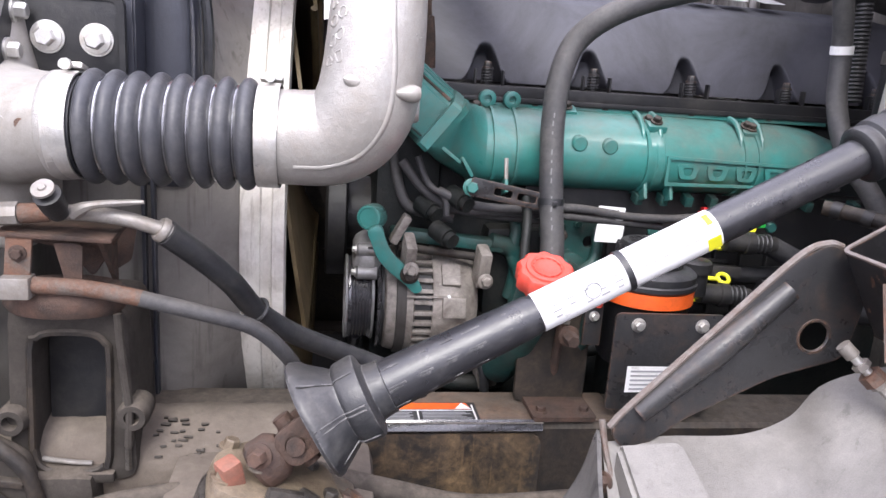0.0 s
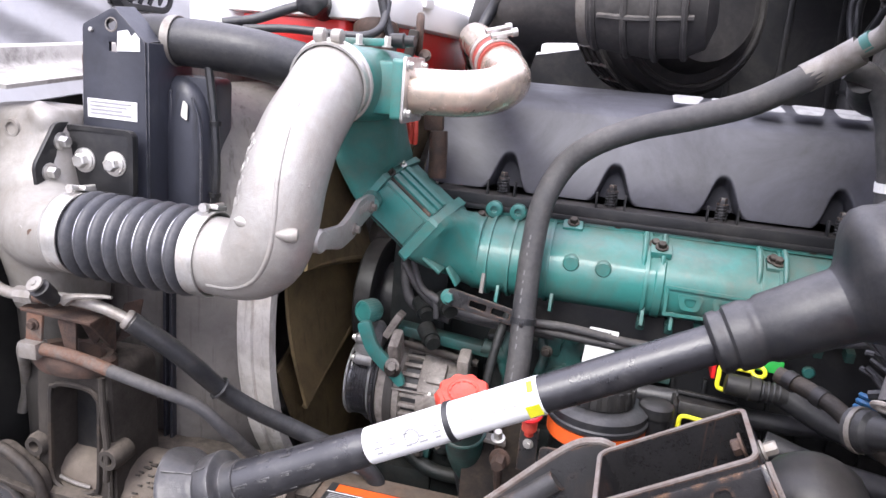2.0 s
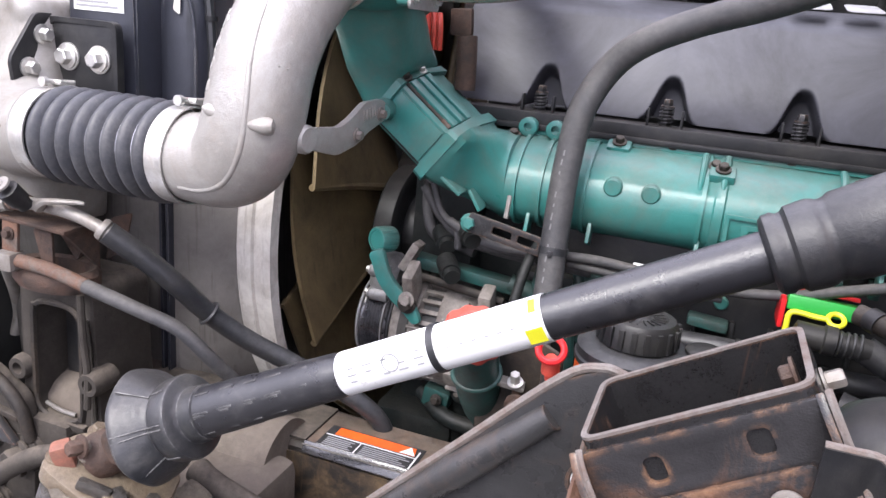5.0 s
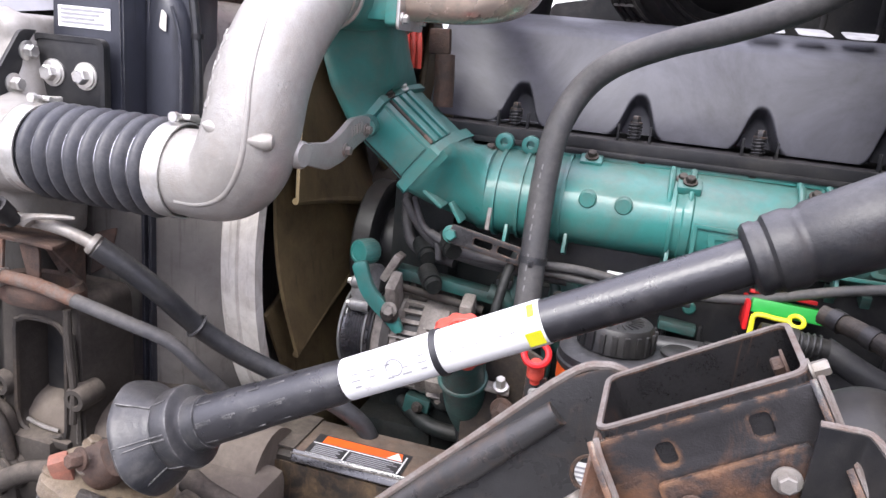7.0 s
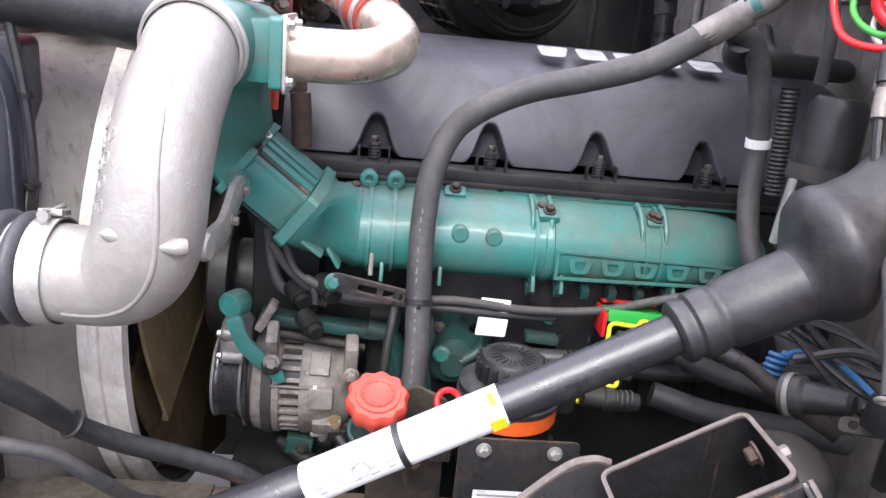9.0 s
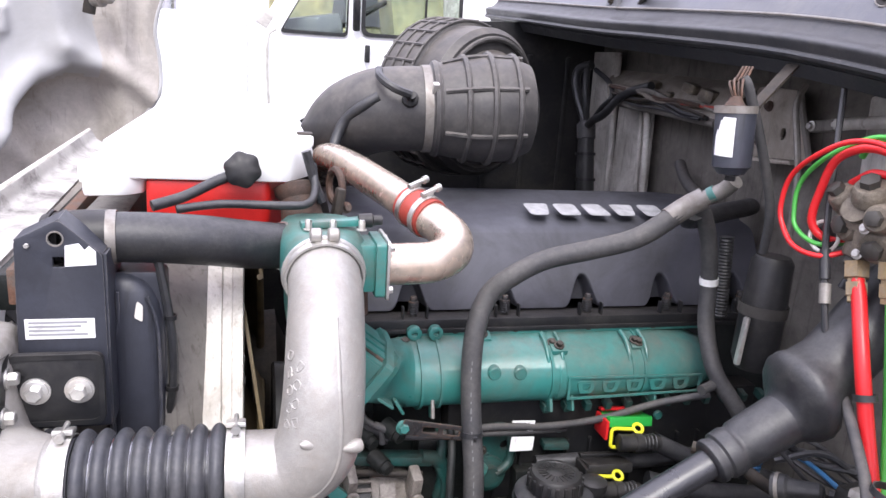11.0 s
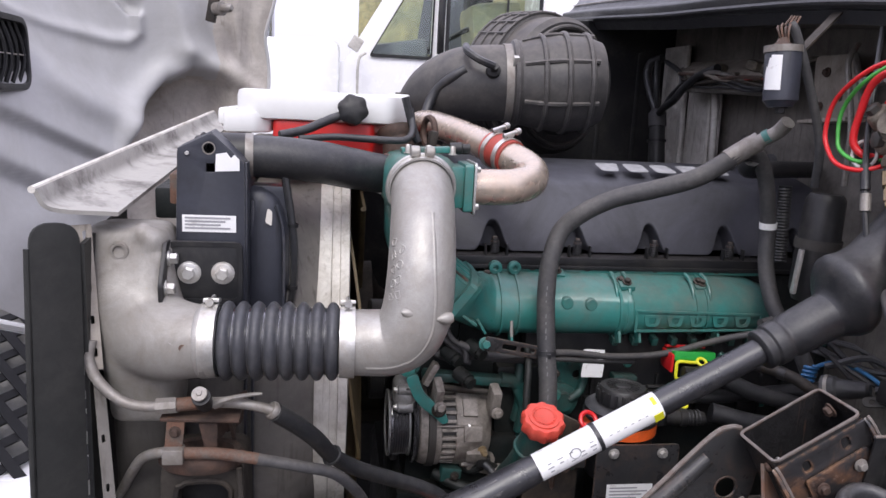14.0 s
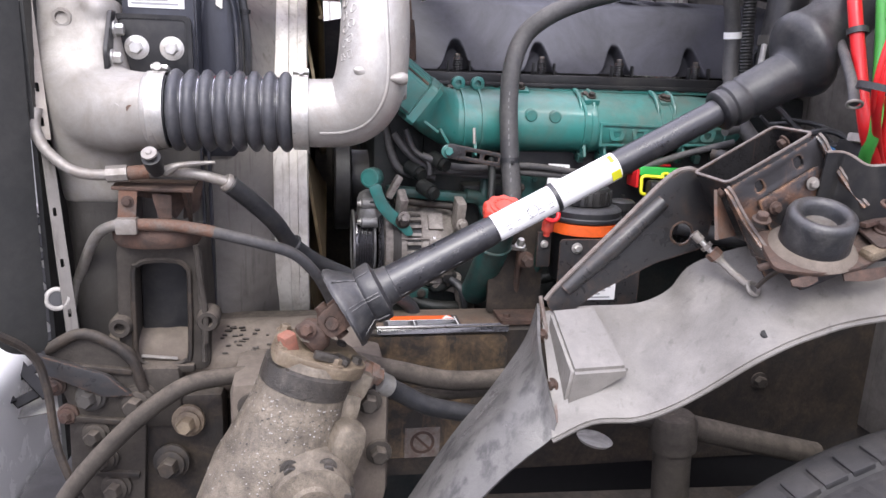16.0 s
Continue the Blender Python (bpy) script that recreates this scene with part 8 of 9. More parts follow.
part("mount_bar", box((-0.335, 1.42, 1.49), (0.05, 0.92, 0.05), (1.5, 0, 0), 0.006), "block", flap, "dark mounting bar")
b = box((-0.31, 1.35, 1.53), (0.02, 0.95, 0.045), (2.2, 0, 0), 0.004)
part("brown_foam", b, "copper", flap, "brown foam seal")

tank = thing("coolant_tank", (-0.12, 1.55, 1.5), "white plastic coolant expansion tank with red coolant", "coolant tank")
b = plate(round_poly([(-0.225, 1.055), (0.012, 1.050), (0.052, 1.12), (0.060, 1.95), (-0.25, 2.05), (-0.252, 1.10)], 0.02, 5), on_z(1.611), 0.050, bevel=0.012)
part("upper_half", b, "tank", tank, "milky white upper half")
part("side_ledge", plate(round_poly([(-0.268, 1.045), (-0.215, 1.050), (-0.19, 1.075), (-0.19, 1.95), (-0.275, 1.97)], 0.010, 5), on_z(1.588), 0.036, bevel=0.008), "tank", tank, "sloping side ledge")
b = plate(round_poly([(-0.188, 1.062), (-0.018, 1.062), (0.03, 1.20), (0.04, 1.9), (-0.20, 1.9)], 0.012, 5), on_z(1.535), 0.0758, bevel=0.006)
part("lower_half", b, "coolant", tank, "red lower half")
for i in range(8):
    part("edge_rib", box((-0.268 + 0.0008 * i, 1.12 + 0.09 * i, 1.612), (0.03, 0.05, 0.030), bevel=0.008), "tank", tank)
    part("edge_clip", box((-0.272 + 0.0008 * i, 1.165 + 0.09 * i, 1.602), (0.022, 0.034, 0.02), bevel=0.003), "plastic", tank, "dark edge clip")
part("rear_lug", box((0.040, 1.24, 1.655), (0.04, 0.05, 0.020), bevel=0.006), "tank", tank)
part("lug_clip", box((0.046, 1.235, 1.664), (0.026, 0.030, 0.008), bevel=0.002), "dustdark", tank, "dark clip on the lug")
fc = thing("filler_cap", (-0.054, 1.02, 1.61), "black ribbed filler cap on a thin hose", "cap")
part("cap", lathe((-0.054, 1.035, 1.632), (-0.054, 0.95, 1.65), [(0, 0.018), (0.0, 0.023), (0.016, 0.025), (0.020, 0.022), (0.024, 0.010)], 36, lobes=6, lobe=0.06), "plastic", fc)
part("overflow_hose", tube([(-0.062, 1.03, 1.628), (-0.09, 1.02, 1.618), (-0.13, 1.0, 1.600), (-0.17, 0.98, 1.59)], 0.0075, 10, 6), "rubber", fc)
part("vent_hose", tube([(-0.14, 0.985, 1.585), (-0.08, 1.0, 1.590), (0.0, 1.005, 1.588), (0.035, 1.01, 1.590), (0.048, 1.035, 1.605), (0.046, 1.06, 1.64)], 0.006, 10, 6), "rubber", fc)
part("neck", lathe((-0.054, 1.03, 1.633), (-0.054, 1.25, 1.58), [(0, 0.018), (0.22, 0.02)], 18), "plastic", fc)
th = thing("thermostat_housing", (0.05, 1.1, 1.5), "rusty brown coolant pipe with hose beside the housing", "coolant pipe")
part("riser", tube([(0.04, 1.07, 1.53), (0.045, 1.07, 1.57), (0.035, 1.10, 1.60)], 0.015, 14, 5), "dustdark", th)
part("clip", box((0.085, 1.06, 1.58), (0.014, 0.02, 0.05), (0, 10, 10), 0.004), "dustdark", th)
part("hose", tube([(0.035, 1.05, 1.66), (0.05, 1.05, 1.61), (0.06, 1.05, 1.585)], 0.007, 8, 4), "rubber", th)
part("ring_bracket", ring((0.085, 1.10, 1.60), (1, 0.3, 0), 0.026, 0.006, 22, 8), "rust", th, "rusty ring bracket")
part("pipe_body", lathe((0.035, 1.05, 1.54), (0.02, 1.09, 1.63), [(0, 0.03), (0.02, 0.032), (0.05, 0.028), (0.06, 0.034), (0.07, 0.034), (0.075, 0.02)], 20), "rust", th, "rusty brown casting")
part("bracket_bolt", bolt((0.10, 1.085, 1.57), (0.4, -1, 0.2), 0.008), "copper", th)
part("flat_plate", box((0.118, 1.10, 1.478), (0.030, 0.012, 0.034), (0, -4, 0), 0.003), "rust", th, "rust-brown machined pad")
part("dark_riser", tube([(0.125, 1.105, 1.46), (0.128, 1.102, 1.43), (0.130, 1.10, 1.39)], 0.014, 12, 4), "rust", th, "rust-brown pipe below the pad")
for dx in (0.0, 0.009, 0.017):
    part("red_wire", tube([(0.076 + dx, 1.08, 1.486), (0.080 + dx, 1.075, 1.465), (0.079 + dx, 1.08, 1.44)], 0.0042, 8, 4), "red", th, "pink-red wire end")

# ---- air intake ----
air = thing("air_intake_duct", (0.3, 1.4, 1.6), "black ribbed plastic air intake duct with steel clamp", "air duct")
C0, C1 = Vector((0.300, 1.445, 1.702)), Vector((0.50, 1.425, 1.712))
part("ribbed_cone", lathe(C0, C1, [(0, 0.084), (0.01, 0.088), (0.05, 0.098), (0.11, 0.108), (0.17, 0.106), (0.21, 0.090), (0.225, 0.05)], 40), "duct", air)
ad = (C1 - C0).normalized()
part("front_bead", ring(C0 + ad * 0.018, ad, 0.088, 0.009, 40, 8), "duct", air)
for s, r in ((0.075, 0.104), (0.125, 0.110), (0.175, 0.107)):
    part("rib", ring(C0 + ad * s, ad, r - 0.001, 0.0065, 40, 8), "duct", air)
for a in (-25, 25, 75, 125):
    u = Vector((0, -math.cos(radians(a)), math.sin(radians(a))))
    u = (u - ad * u.dot(ad)).normalized()
    part("long_rib", tube([C0 + ad * 0.03 + u * 0.094, C0 + ad * 0.10 + u * 0.108, C0 + ad * 0.19 + u * 0.104], 0.005, 6, 4), "duct", air)
part("clamp", band(C0, ad, 0.0850, 0.018, 0.002, 40), "line", air, "worn steel clamp")
part("clamp_screw", box(C0 + Vector((0.0, -0.078, 0.042)), (0.012, 0.012, 0.03), (30, 0, 0), 0.002), "steel", air)
part("elbow", tube([C0 + ad * 0.01, C0 - ad * 0.05, (0.20, 1.46, 1.692), (0.155, 1.50, 1.665), (0.125, 1.56, 1.61), (0.11, 1.62, 1.54)], [0.084, 0.084, 0.083, 0.080, 0.074, 0.066], 32, 8), "duct", air)
part("sensor", lathe((0.252, 1.372, 1.722), (0.248, 1.32, 1.745), [(0, 0.016), (0.012, 0.016), (0.016, 0.009), (0.03, 0.008)], 14), "plastic", air)
part("sensor_cable", tube([(0.248, 1.345, 1.734), (0.215, 1.34, 1.745), (0.192, 1.36, 1.762), (0.195, 1.40, 1.775)], 0.008, 8, 5), "rubber", air)
part("breather_hose", tube([(0.195, 1.385, 1.725), (0.165, 1.39, 1.705), (0.135, 1.41, 1.675), (0.115, 1.40, 1.63), (0.105, 1.36, 1.58)], 0.011, 10, 6), "rubber", air)
can = thing("air_filter_housing", (0.34, 1.8, 1.55), "large round black air filter housing with grid ribs", "air filter")
kd = Vector((0.46, -0.88, -0.05)).normalized()
KF = Vector((0.500, 1.66, 1.705))
K0 = KF - kd * 0.20
part("drum", lathe(K0, KF, [(0, 0.10), (0, 0.172), (0.012, 0.184), (0.115, 0.184), (0.120, 0.174), (0.185, 0.174), (0.20, 0.162), (0.20, 0.125), (0.215, 0.12), (0.26, 0.095)], 56), "duct", can)
for s in (0.012, 0.045, 0.080, 0.115):
    part("hoop_rib", ring(K0 + kd * s, kd, 0.185, 0.004, 56, 6), "duct", can)
part("face_bead", ring(KF + kd * 0.004, kd, 0.150, 0.006, 56, 8), "duct", can)
u0 = kd.orthogonal().normalized()
v0 = kd.cross(u0)
for i in range(26):
    a = 2 * math.pi * i / 26
    d = u0 * math.cos(a) + v0 * math.sin(a)
    part("bar_rib", tube([K0 + kd * 0.005 + d * 0.185, K0 + kd * 0.118 + d * 0.187], 0.0035, 5), "duct", can)
part("top_bar", tube([K0 + kd * 0.11 + Vector((0, 0, 0.155)), K0 - kd * 0.06 + Vector((-0.02, 0, 0.15))], 0.004, 6), "rubber", can)
part("side_shield", plate([(0.061, 1.653), (0.113, 1.60), (0.20, 1.60), (0.202, 1.74)], on_y(1.62), 0.01), "plastic", air, "black shield beside the duct")
sp = thing("splash_panel", (0.4, 2.06, 0.25), "black plastic inner fender panel behind the engine", "panel")
part("panel", plate([(-0.20, 0.25), (1.0, 0.25), (1.0, 1.93), (0.55, 1.91), (0.42, 1.66), (0.12, 1.60), (0.05, 1.50), (-0.20, 1.45)], on_y(2.06), 0.012), "plastic", sp)
for x in (0.62, 0.74, 0.86):
    part("rib", box((x, 2.050, 1.50), (0.016, 0.012, 0.66), bevel=0.004), "plastic", sp)
for x, z in ((0.58, 1.84), (0.95, 1.86), (0.46, 1.62)):
    part("fastener", lathe((x, 2.058, z), (x, 2.0, z), [(0, 0.013), (0.005, 0.012), (0.007, 0.006)], 12), "line", sp)

# ---- cab wall ----
part_fw = box((1.0, 1.4, 1.45), (0.06, 2.2, 1.40), bevel=0.004)
solo("wall_cab", part_fw, "firewall", "dirty dark cab wall behind the engine", "wall", kind="structure")
solo("cab_floor_shelf", box((0.87, 1.36, 1.868), (0.28, 2.2, 0.02), (5.0, 0, 0), 0.004), "firewall", "dark underside of the cab cowl", "cowl")
cw = thing("cab_cowl", (0.75, 1.4, 1.8), "grey truck cab cowl with black rubber hood seal", "cab cowl")
seal = [(0.735, 0.20, 1.735), (0.715, 0.38, 1.787), (0.70, 0.573, 1.830), (0.70, 0.882, 1.872), (0.70, 1.253, 1.898), (0.70, 1.527, 1.914), (0.70, 2.0, 1.95), (0.71, 2.36, 1.976)]
part("rubber_seal", sheet([[(x + 0.022, y, z + 0.020) for x, y, z in seal], [(x + 0.006, y, z + 0.002) for x, y, z in seal], [(x - 0.016, y, z - 0.006) for x, y, z in seal], [(x - 0.018, y, z - 0.016) for x, y, z in seal], [(x - 0.006, y, z - 0.038) for x, y, z in seal], [(x + 0.03, y, z - 0.046) for x, y, z in seal]], 0.006, 5), "rubber", cw, "black rubber hood seal")
part("seal_edge", tube([(x + 0.018, y, z + 0.021) for x, y, z in seal], 0.0022, 8, 5), "line", cw, "pale folded edge")
part("seal_bead", tube([(x - 0.014, y, z - 0.030) for x, y, z in seal], 0.006, 8, 5), "rubber", cw)
part("seal_lip", sheet([[(x - 0.002, y, z - 0.042) for x, y, z in seal], [(x + 0.014, y, z - 0.062) for x, y, z in seal]], 0.004, 5), "rubber", cw)
part("grey_panel", sheet([[(x + 0.026, y, z + 0.018) for x, y, z in seal], [(x + 0.05, y, z + 0.052) for x, y, z in seal], [(x + 0.085, y, z + 0.086) for x, y, z in seal]], 0.004, 5), "cab", cw, "grey painted cowl panel")
part("white_stripe", sheet([[(x + 0.088, y, z + 0.086) for x, y, z in seal], [(x + 0.128, y, z + 0.120) for x, y, z in seal]], 0.004, 5), "body", cw, "white painted stripe")
part("windscreen_base", sheet([[(x + 0.118, y, z + 0.126) for x, y, z in seal], [(x + 0.16, y, z + 0.15) for x, y, z in seal], [(x + 0.32, y, z + 0.36) for x, y, z in seal]], 0.006, 5), "cab", cw, "dark windscreen base")
for y in (1.775, 1.312, 1.053, 0.783, 0.60):
    z = float(np.interp(y, [q[1] for q in seal], [q[2] for q in seal]))
    c, d = Vector((0.745, y, z + 0.058)), Vector((-0.86, -0.30, 0.42)).normalized()
    pb = part("panel_bolt", lathe(c, c + d, [(-0.006, 0.0150), (0.002, 0.0150), (0.0035, 0.0135), (0.004, 0.0095)], 24), "lowtank", cw, "dark round panel bolt")
    part("bolt_head", lathe(c + d * 0.003, c + d, [(0, 0.0085), (0.006, 0.0080), (0.008, 0.0045), (0.0065, 0.001)], 12), "lowtank", pb)
    part("washer_rim", ring(c + d * 0.002, d, 0.0150, 0.0014, 24, 6), "line", pb, "worn bright washer rim")
cb = thing("truck_cab", (1.7, 1.4, 0.9), "white truck cab behind the engine bay", "truck cab")
prof = [(1.04, 0.95), (2.55, 0.95), (2.55, 2.95), (1.75, 3.05), (1.42, 2.96), (1.04, 2.24)]
part("shell", skin(bmesh.new(), [[Vector((x, y, z)) for x, z in prof] for y in (0.36, 2.44)]), "body", cb, "white painted cab shell")
part("windscreen", plate([(0.45, 0.0), (2.35, 0.0), (2.28, 0.74), (0.52, 0.74)], in_plane((1.025, 0.0, 2.245), (0, 1, 0), (0.47, 0, 0.885)), -0.006), "cab", cb, "dark windscreen")
for o, h, w, m, lb in (((0.728, 1.520, 1.925), (0.03, 0.035, 0.17), 0.050, "cab", "grey-blue hood stop strap at the cowl"), ((0.715, 0.601, 1.857), (0.02, 0.112, 0.185), 0.030, "plastic", "black hinged wiper link at the cowl")):
    wp2 = thing("hood_strap" if m == "cab" else "wiper_link", o, lb, "strap" if m == "cab" else "wiper link")
    part("strap", plate(round_poly([(-w / 2, 0), (w / 2, 0), (w * 0.62, 1.0), (-w * 0.62, 1.0)], 0.008, 3), in_plane(o, (0, -1, 0), h), 0.010, bevel=0.0015), m, wp2)
    for k in (0.14, 0.34):
        part("strap_bolt", bolt(Vector(o) + Vector(h) * k + Vector((-0.010, 0, 0)), (-1, 0, 0.3), 0.008), "dustdark", wp2)
grip = thing("grip_clip", (0.735, 1.40, 1.93), "small grey clip standing on the cowl panel", "clip")
part("stem", tube([(0.735, 1.42, 1.938), (0.722, 1.37, 1.955), (0.716, 1.335, 1.972)], [0.006, 0.007, 0.009], 10, 4), "lowtank", grip)

# firewall fittings
post = thing("cab_post", (0.93, 1.82, 1.4), "grey metal channel post on the cab wall", "post")
part("channel", plate([(1.66, 1.36), (1.86, 1.36), (1.87, 1.76), (1.845, 1.775), (1.72, 1.765), (1.68, 1.72)], on_x(0.952), -0.006, bevel=0.002), "bracketgrey", post)
part("side_flange", plate([(1.855, 1.36), (2.02, 1.36), (2.04, 1.85), (1.885, 1.85)], on_x(0.948), -0.012, bevel=0.003), "bracketgrey", post, "flat stained flange")
part("web_edge", tube([(0.936, 1.862, 1.36), (0.934, 1.868, 1.60), (0.934, 1.876, 1.75), (0.936, 1.882, 1.84)], 0.008, 10, 4), "bracketgrey", post)
part("curved_rib", tube([(0.932, 1.650, 1.36), (0.928, 1.655, 1.55), (0.926, 1.668, 1.68), (0.928, 1.70, 1.735), (0.932, 1.75, 1.755)], 0.0085, 10, 5), "bracketgrey", post, "pale folded rib")
part("inner_step", tube([(0.938, 1.700, 1.36), (0.936, 1.705, 1.55), (0.936, 1.722, 1.69), (0.938, 1.76, 1.728)], 0.006, 8, 5), "bracketgrey", post)
bun = thing("cable_bundle", (0.87, 1.87, 1.45), "thick black forked wiring loom taped at the joint", "cable")
part("trunk", tube([(0.875, 1.865, 1.37), (0.872, 1.866, 1.45), (0.868, 1.876, 1.54), (0.868, 1.890, 1.62), (0.868, 1.900, 1.66)], [0.026, 0.026, 0.024, 0.022, 0.020], 16, 6), "rubber", bun)
for pts, r in (([(0.868, 1.902, 1.655), (0.862, 1.948, 1.71), (0.862, 1.985, 1.765), (0.868, 1.98, 1.80), (0.885, 1.94, 1.812)], 0.013), ([(0.868, 1.896, 1.655), (0.858, 1.89, 1.70), (0.856, 1.90, 1.75), (0.868, 1.93, 1.80)], 0.009), ([(0.868, 1.894, 1.645), (0.856, 1.83, 1.668), (0.856, 1.775, 1.688), (0.862, 1.72, 1.728), (0.866, 1.655, 1.755), (0.872, 1.575, 1.772)], 0.011), ([(0.864, 1.86, 1.66), (0.858, 1.80, 1.70), (0.866, 1.76, 1.735), (0.875, 1.80, 1.77), (0.88, 1.90, 1.80)], 0.007)):
    part("branch", tube(pts, r, 10, 6), "rubber", bun)
part("tape_wrap", tube([(0.868, 1.888, 1.612), (0.868, 1.899, 1.652)], 0.026, 16), "hose", bun, "grey taped joint")
for z in (1.57, 1.50):
    part("cable_tie", band((0.868, 1.866 + 0.24 * (z - 1.5), z), (0, 0.14, 1), 0.0262, 0.008, 0.002, 20), "plastic", bun)
lg = thing("cowl_ledge", (0.93, 1.5, 1.75), "dirty brown wiring ledge below the cowl", "ledge")
part("ledge", sheet([[(0.965, 1.90, 1.80), (0.965, 1.6, 1.795), (0.965, 1.27, 1.79)], [(0.925, 1.90, 1.775), (0.915, 1.6, 1.768), (0.915, 1.27, 1.772)], [(0.890, 1.82, 1.730), (0.885, 1.55, 1.728), (0.885, 1.29, 1.722)], [(0.892, 1.80, 1.716), (0.888, 1.53, 1.712), (0.888, 1.30, 1.706)]], 0.005, 5), "hoodedge", lg)
part("ledge_channel", tube([(0.884, 1.80, 1.722), (0.880, 1.53, 1.717), (0.880, 1.31, 1.710)], 0.009, 10, 5), "shroud", lg, "rolled lower edge")
for y, z, s in ((1.44, 1.775, 0.034), (1.37, 1.762, 0.040), (1.60, 1.776, 0.026), (1.52, 1.755, 0.020)):
    part("caked_lump", box((0.895, y, z), (0.03, s, s * 0.7), (14, 9 * s, 20), 0.008), "gear", lg)
rng = random.Random(8)
for i in range(8):
    y0 = 1.80 - 0.10 * rng.random()
    z0 = 1.765 - 0.03 * rng.random()
    pts = [(0.872 - 0.012 * rng.random(), y0 - 0.085 * k, z0 - 0.004 * k + 0.016 * (rng.random() - 0.5)) for k in range(6)]
    part("loom", tube(pts, 0.0030 + 0.0030 * rng.random(), 7, 5), ("rubber", "rust", "dustdark", "shroud", "rubber", "silicone", "hoodedge")[i % 7], lg)
part("hanging_wire", tube([(0.87, 1.055, 1.80), (0.85, 1.046, 1.765), (0.848, 1.027, 1.709), (0.85, 1.012, 1.645), (0.852, 1.008, 1.54)], 0.0055, 8, 6), "line", lg, "grey hanging cable")
wb = thing("cab_wall_bracket", (0.93, 1.17, 1.7), "brown-grey steel bracket with a small hole on the cab wall", "bracket")
part("plate", plate(round_poly([(1.085, 1.664), (1.245, 1.654), (1.26, 1.79), (1.135, 1.79), (1.115, 1.74)], 0.016), on_x(0.936), -0.010, [circle2(1.163, 1.707, 0.0075, 16, 0.011)], 0.003), "hoodedge", wb)
part("fold", box((0.915, 1.165, 1.657), (0.048, 0.155, 0.008), (-4, 0, 0), 0.002), "hoodedge", wb, "folded bottom flange")
part("fold_edge", tube([(0.930, 1.085, 1.666), (0.926, 1.113, 1.738), (0.926, 1.135, 1.788)], 0.006, 8, 4), "shroud", wb)
for y, z in ((1.21, 1.755), (1.22, 1.685)):
    part("bracket_bolt", bolt((0.924, y, z), (-1, 0, 0), 0.009), "rust", wb)
rod = thing("tie_rod", (0.90, 0.93, 1.74), "pale brown-grey tie rod across the cab wall", "rod")
part("bar", tube([(0.902, 1.06, 1.730), (0.90, 0.995, 1.740), (0.90, 0.90, 1.753), (0.90, 0.76, 1.772)], [0.0085, 0.0105, 0.0105, 0.0105], 12, 5), "bracketgrey", rod)
part("knuckle", box((0.902, 1.030, 1.734), (0.024, 0.060, 0.020), (-9, 0, 0), 0.006), "shroud", rod, "flattened rod end")
part("rod_bolt", bolt((0.888, 1.046, 1.732), (-1, 0, 0), 0.008), "steel", rod)
wpl = thing("cab_wall_plate", (0.96, 0.92, 1.7), "pale grey upright panel on the cab wall", "plate")
part("panel", plate(round_poly([(0.862, 1.55), (0.975, 1.55), (0.99, 1.79), (0.875, 1.78)], 0.01), on_x(0.964), -0.020, bevel=0.004), "bracketgrey", wpl)
part("side_panel", plate(round_poly([(0.62, 1.50), (0.84, 1.52), (0.845, 1.69), (0.62, 1.66)], 0.012), on_x(0.964), -0.012, bevel=0.003), "bracketgrey", wpl, "pale stained access cover")
for y, z in ((0.66, 1.64), (0.82, 1.66)):
    part("panel_screw", bolt((0.951, y, z), (-1, 0, 0), 0.007), "steel", wpl)
for pts, r, m in (([(0.95, 1.25, 1.55), (0.80, 1.15, 1.555), (0.70, 1.08, 1.56), (0.675, 1.03, 1.585)], 0.018, "rubber"), ([(0.93, 1.50, 1.60), (0.90, 1.42, 1.575), (0.86, 1.30, 1.562), (0.83, 1.22, 1.57)], 0.013, "hose"), ([(0.92, 0.85, 1.83), (0.86, 0.80, 1.68), (0.78, 0.80, 1.52)], 0.006, "rubber")):
    solo("cab_wall_pipe", tube(pts, r, 12, 6), m, "dark rubber pipe along the cab wall", "pipe", "pipes on the cab wall")

dry = thing("filter_canister", (0.60, 0.84, 1.68), "dark canister filter with white label and wiring on top", "filter")
part("can", lathe((0.598, 0.842, 1.675), (0.594, 0.85, 1.80), [(0, 0.010), (0.0, 0.018), (0.006, 0.022), (0.010, 0.026), (0.082, 0.027), (0.09, 0.024)], 28), "navy", dry)
bm = bmesh.new()
skin(bm, [[Vector((0.598 + 0.0278 * math.cos(w) - 0.02 * k, 0.8425 + 0.0278 * math.sin(w) + 0.06 * k, 1.70 + k)) for w in [radians(a) for a in list(range(172, 234, 6))]] + [Vector((0.598 + 0.0268 * math.cos(w) - 0.02 * k, 0.8425 + 0.0268 * math.sin(w) + 0.06 * k, 1.70 + k)) for w in [radians(a) for a in list(range(233, 171, -6))]] for k in (0.0, 0.052)])
part("label", bm, "white", dry, "white paper label")
part("strap", band((0.595, 0.848, 1.762), (-0.03, 0.06, 1), 0.0265, 0.010, 0.002, 28), "line", dry)
part("top_fitting", lathe((0.594, 0.85, 1.765), (0.60, 0.86, 1.83), [(0, 0.016), (0.008, 0.010), (0.014, 0.008)], 12), "rust", dry)
part("hanger_strap", plate([(-0.011, 0), (0.011, 0), (0.014, 0.30), (-0.014, 0.30)], in_plane((0.612, 0.872, 1.735), (0, 1, 0), (0.40, 0.05, 0.42)), 0.003), "dustdark", dry, "dark steel hanger strap")
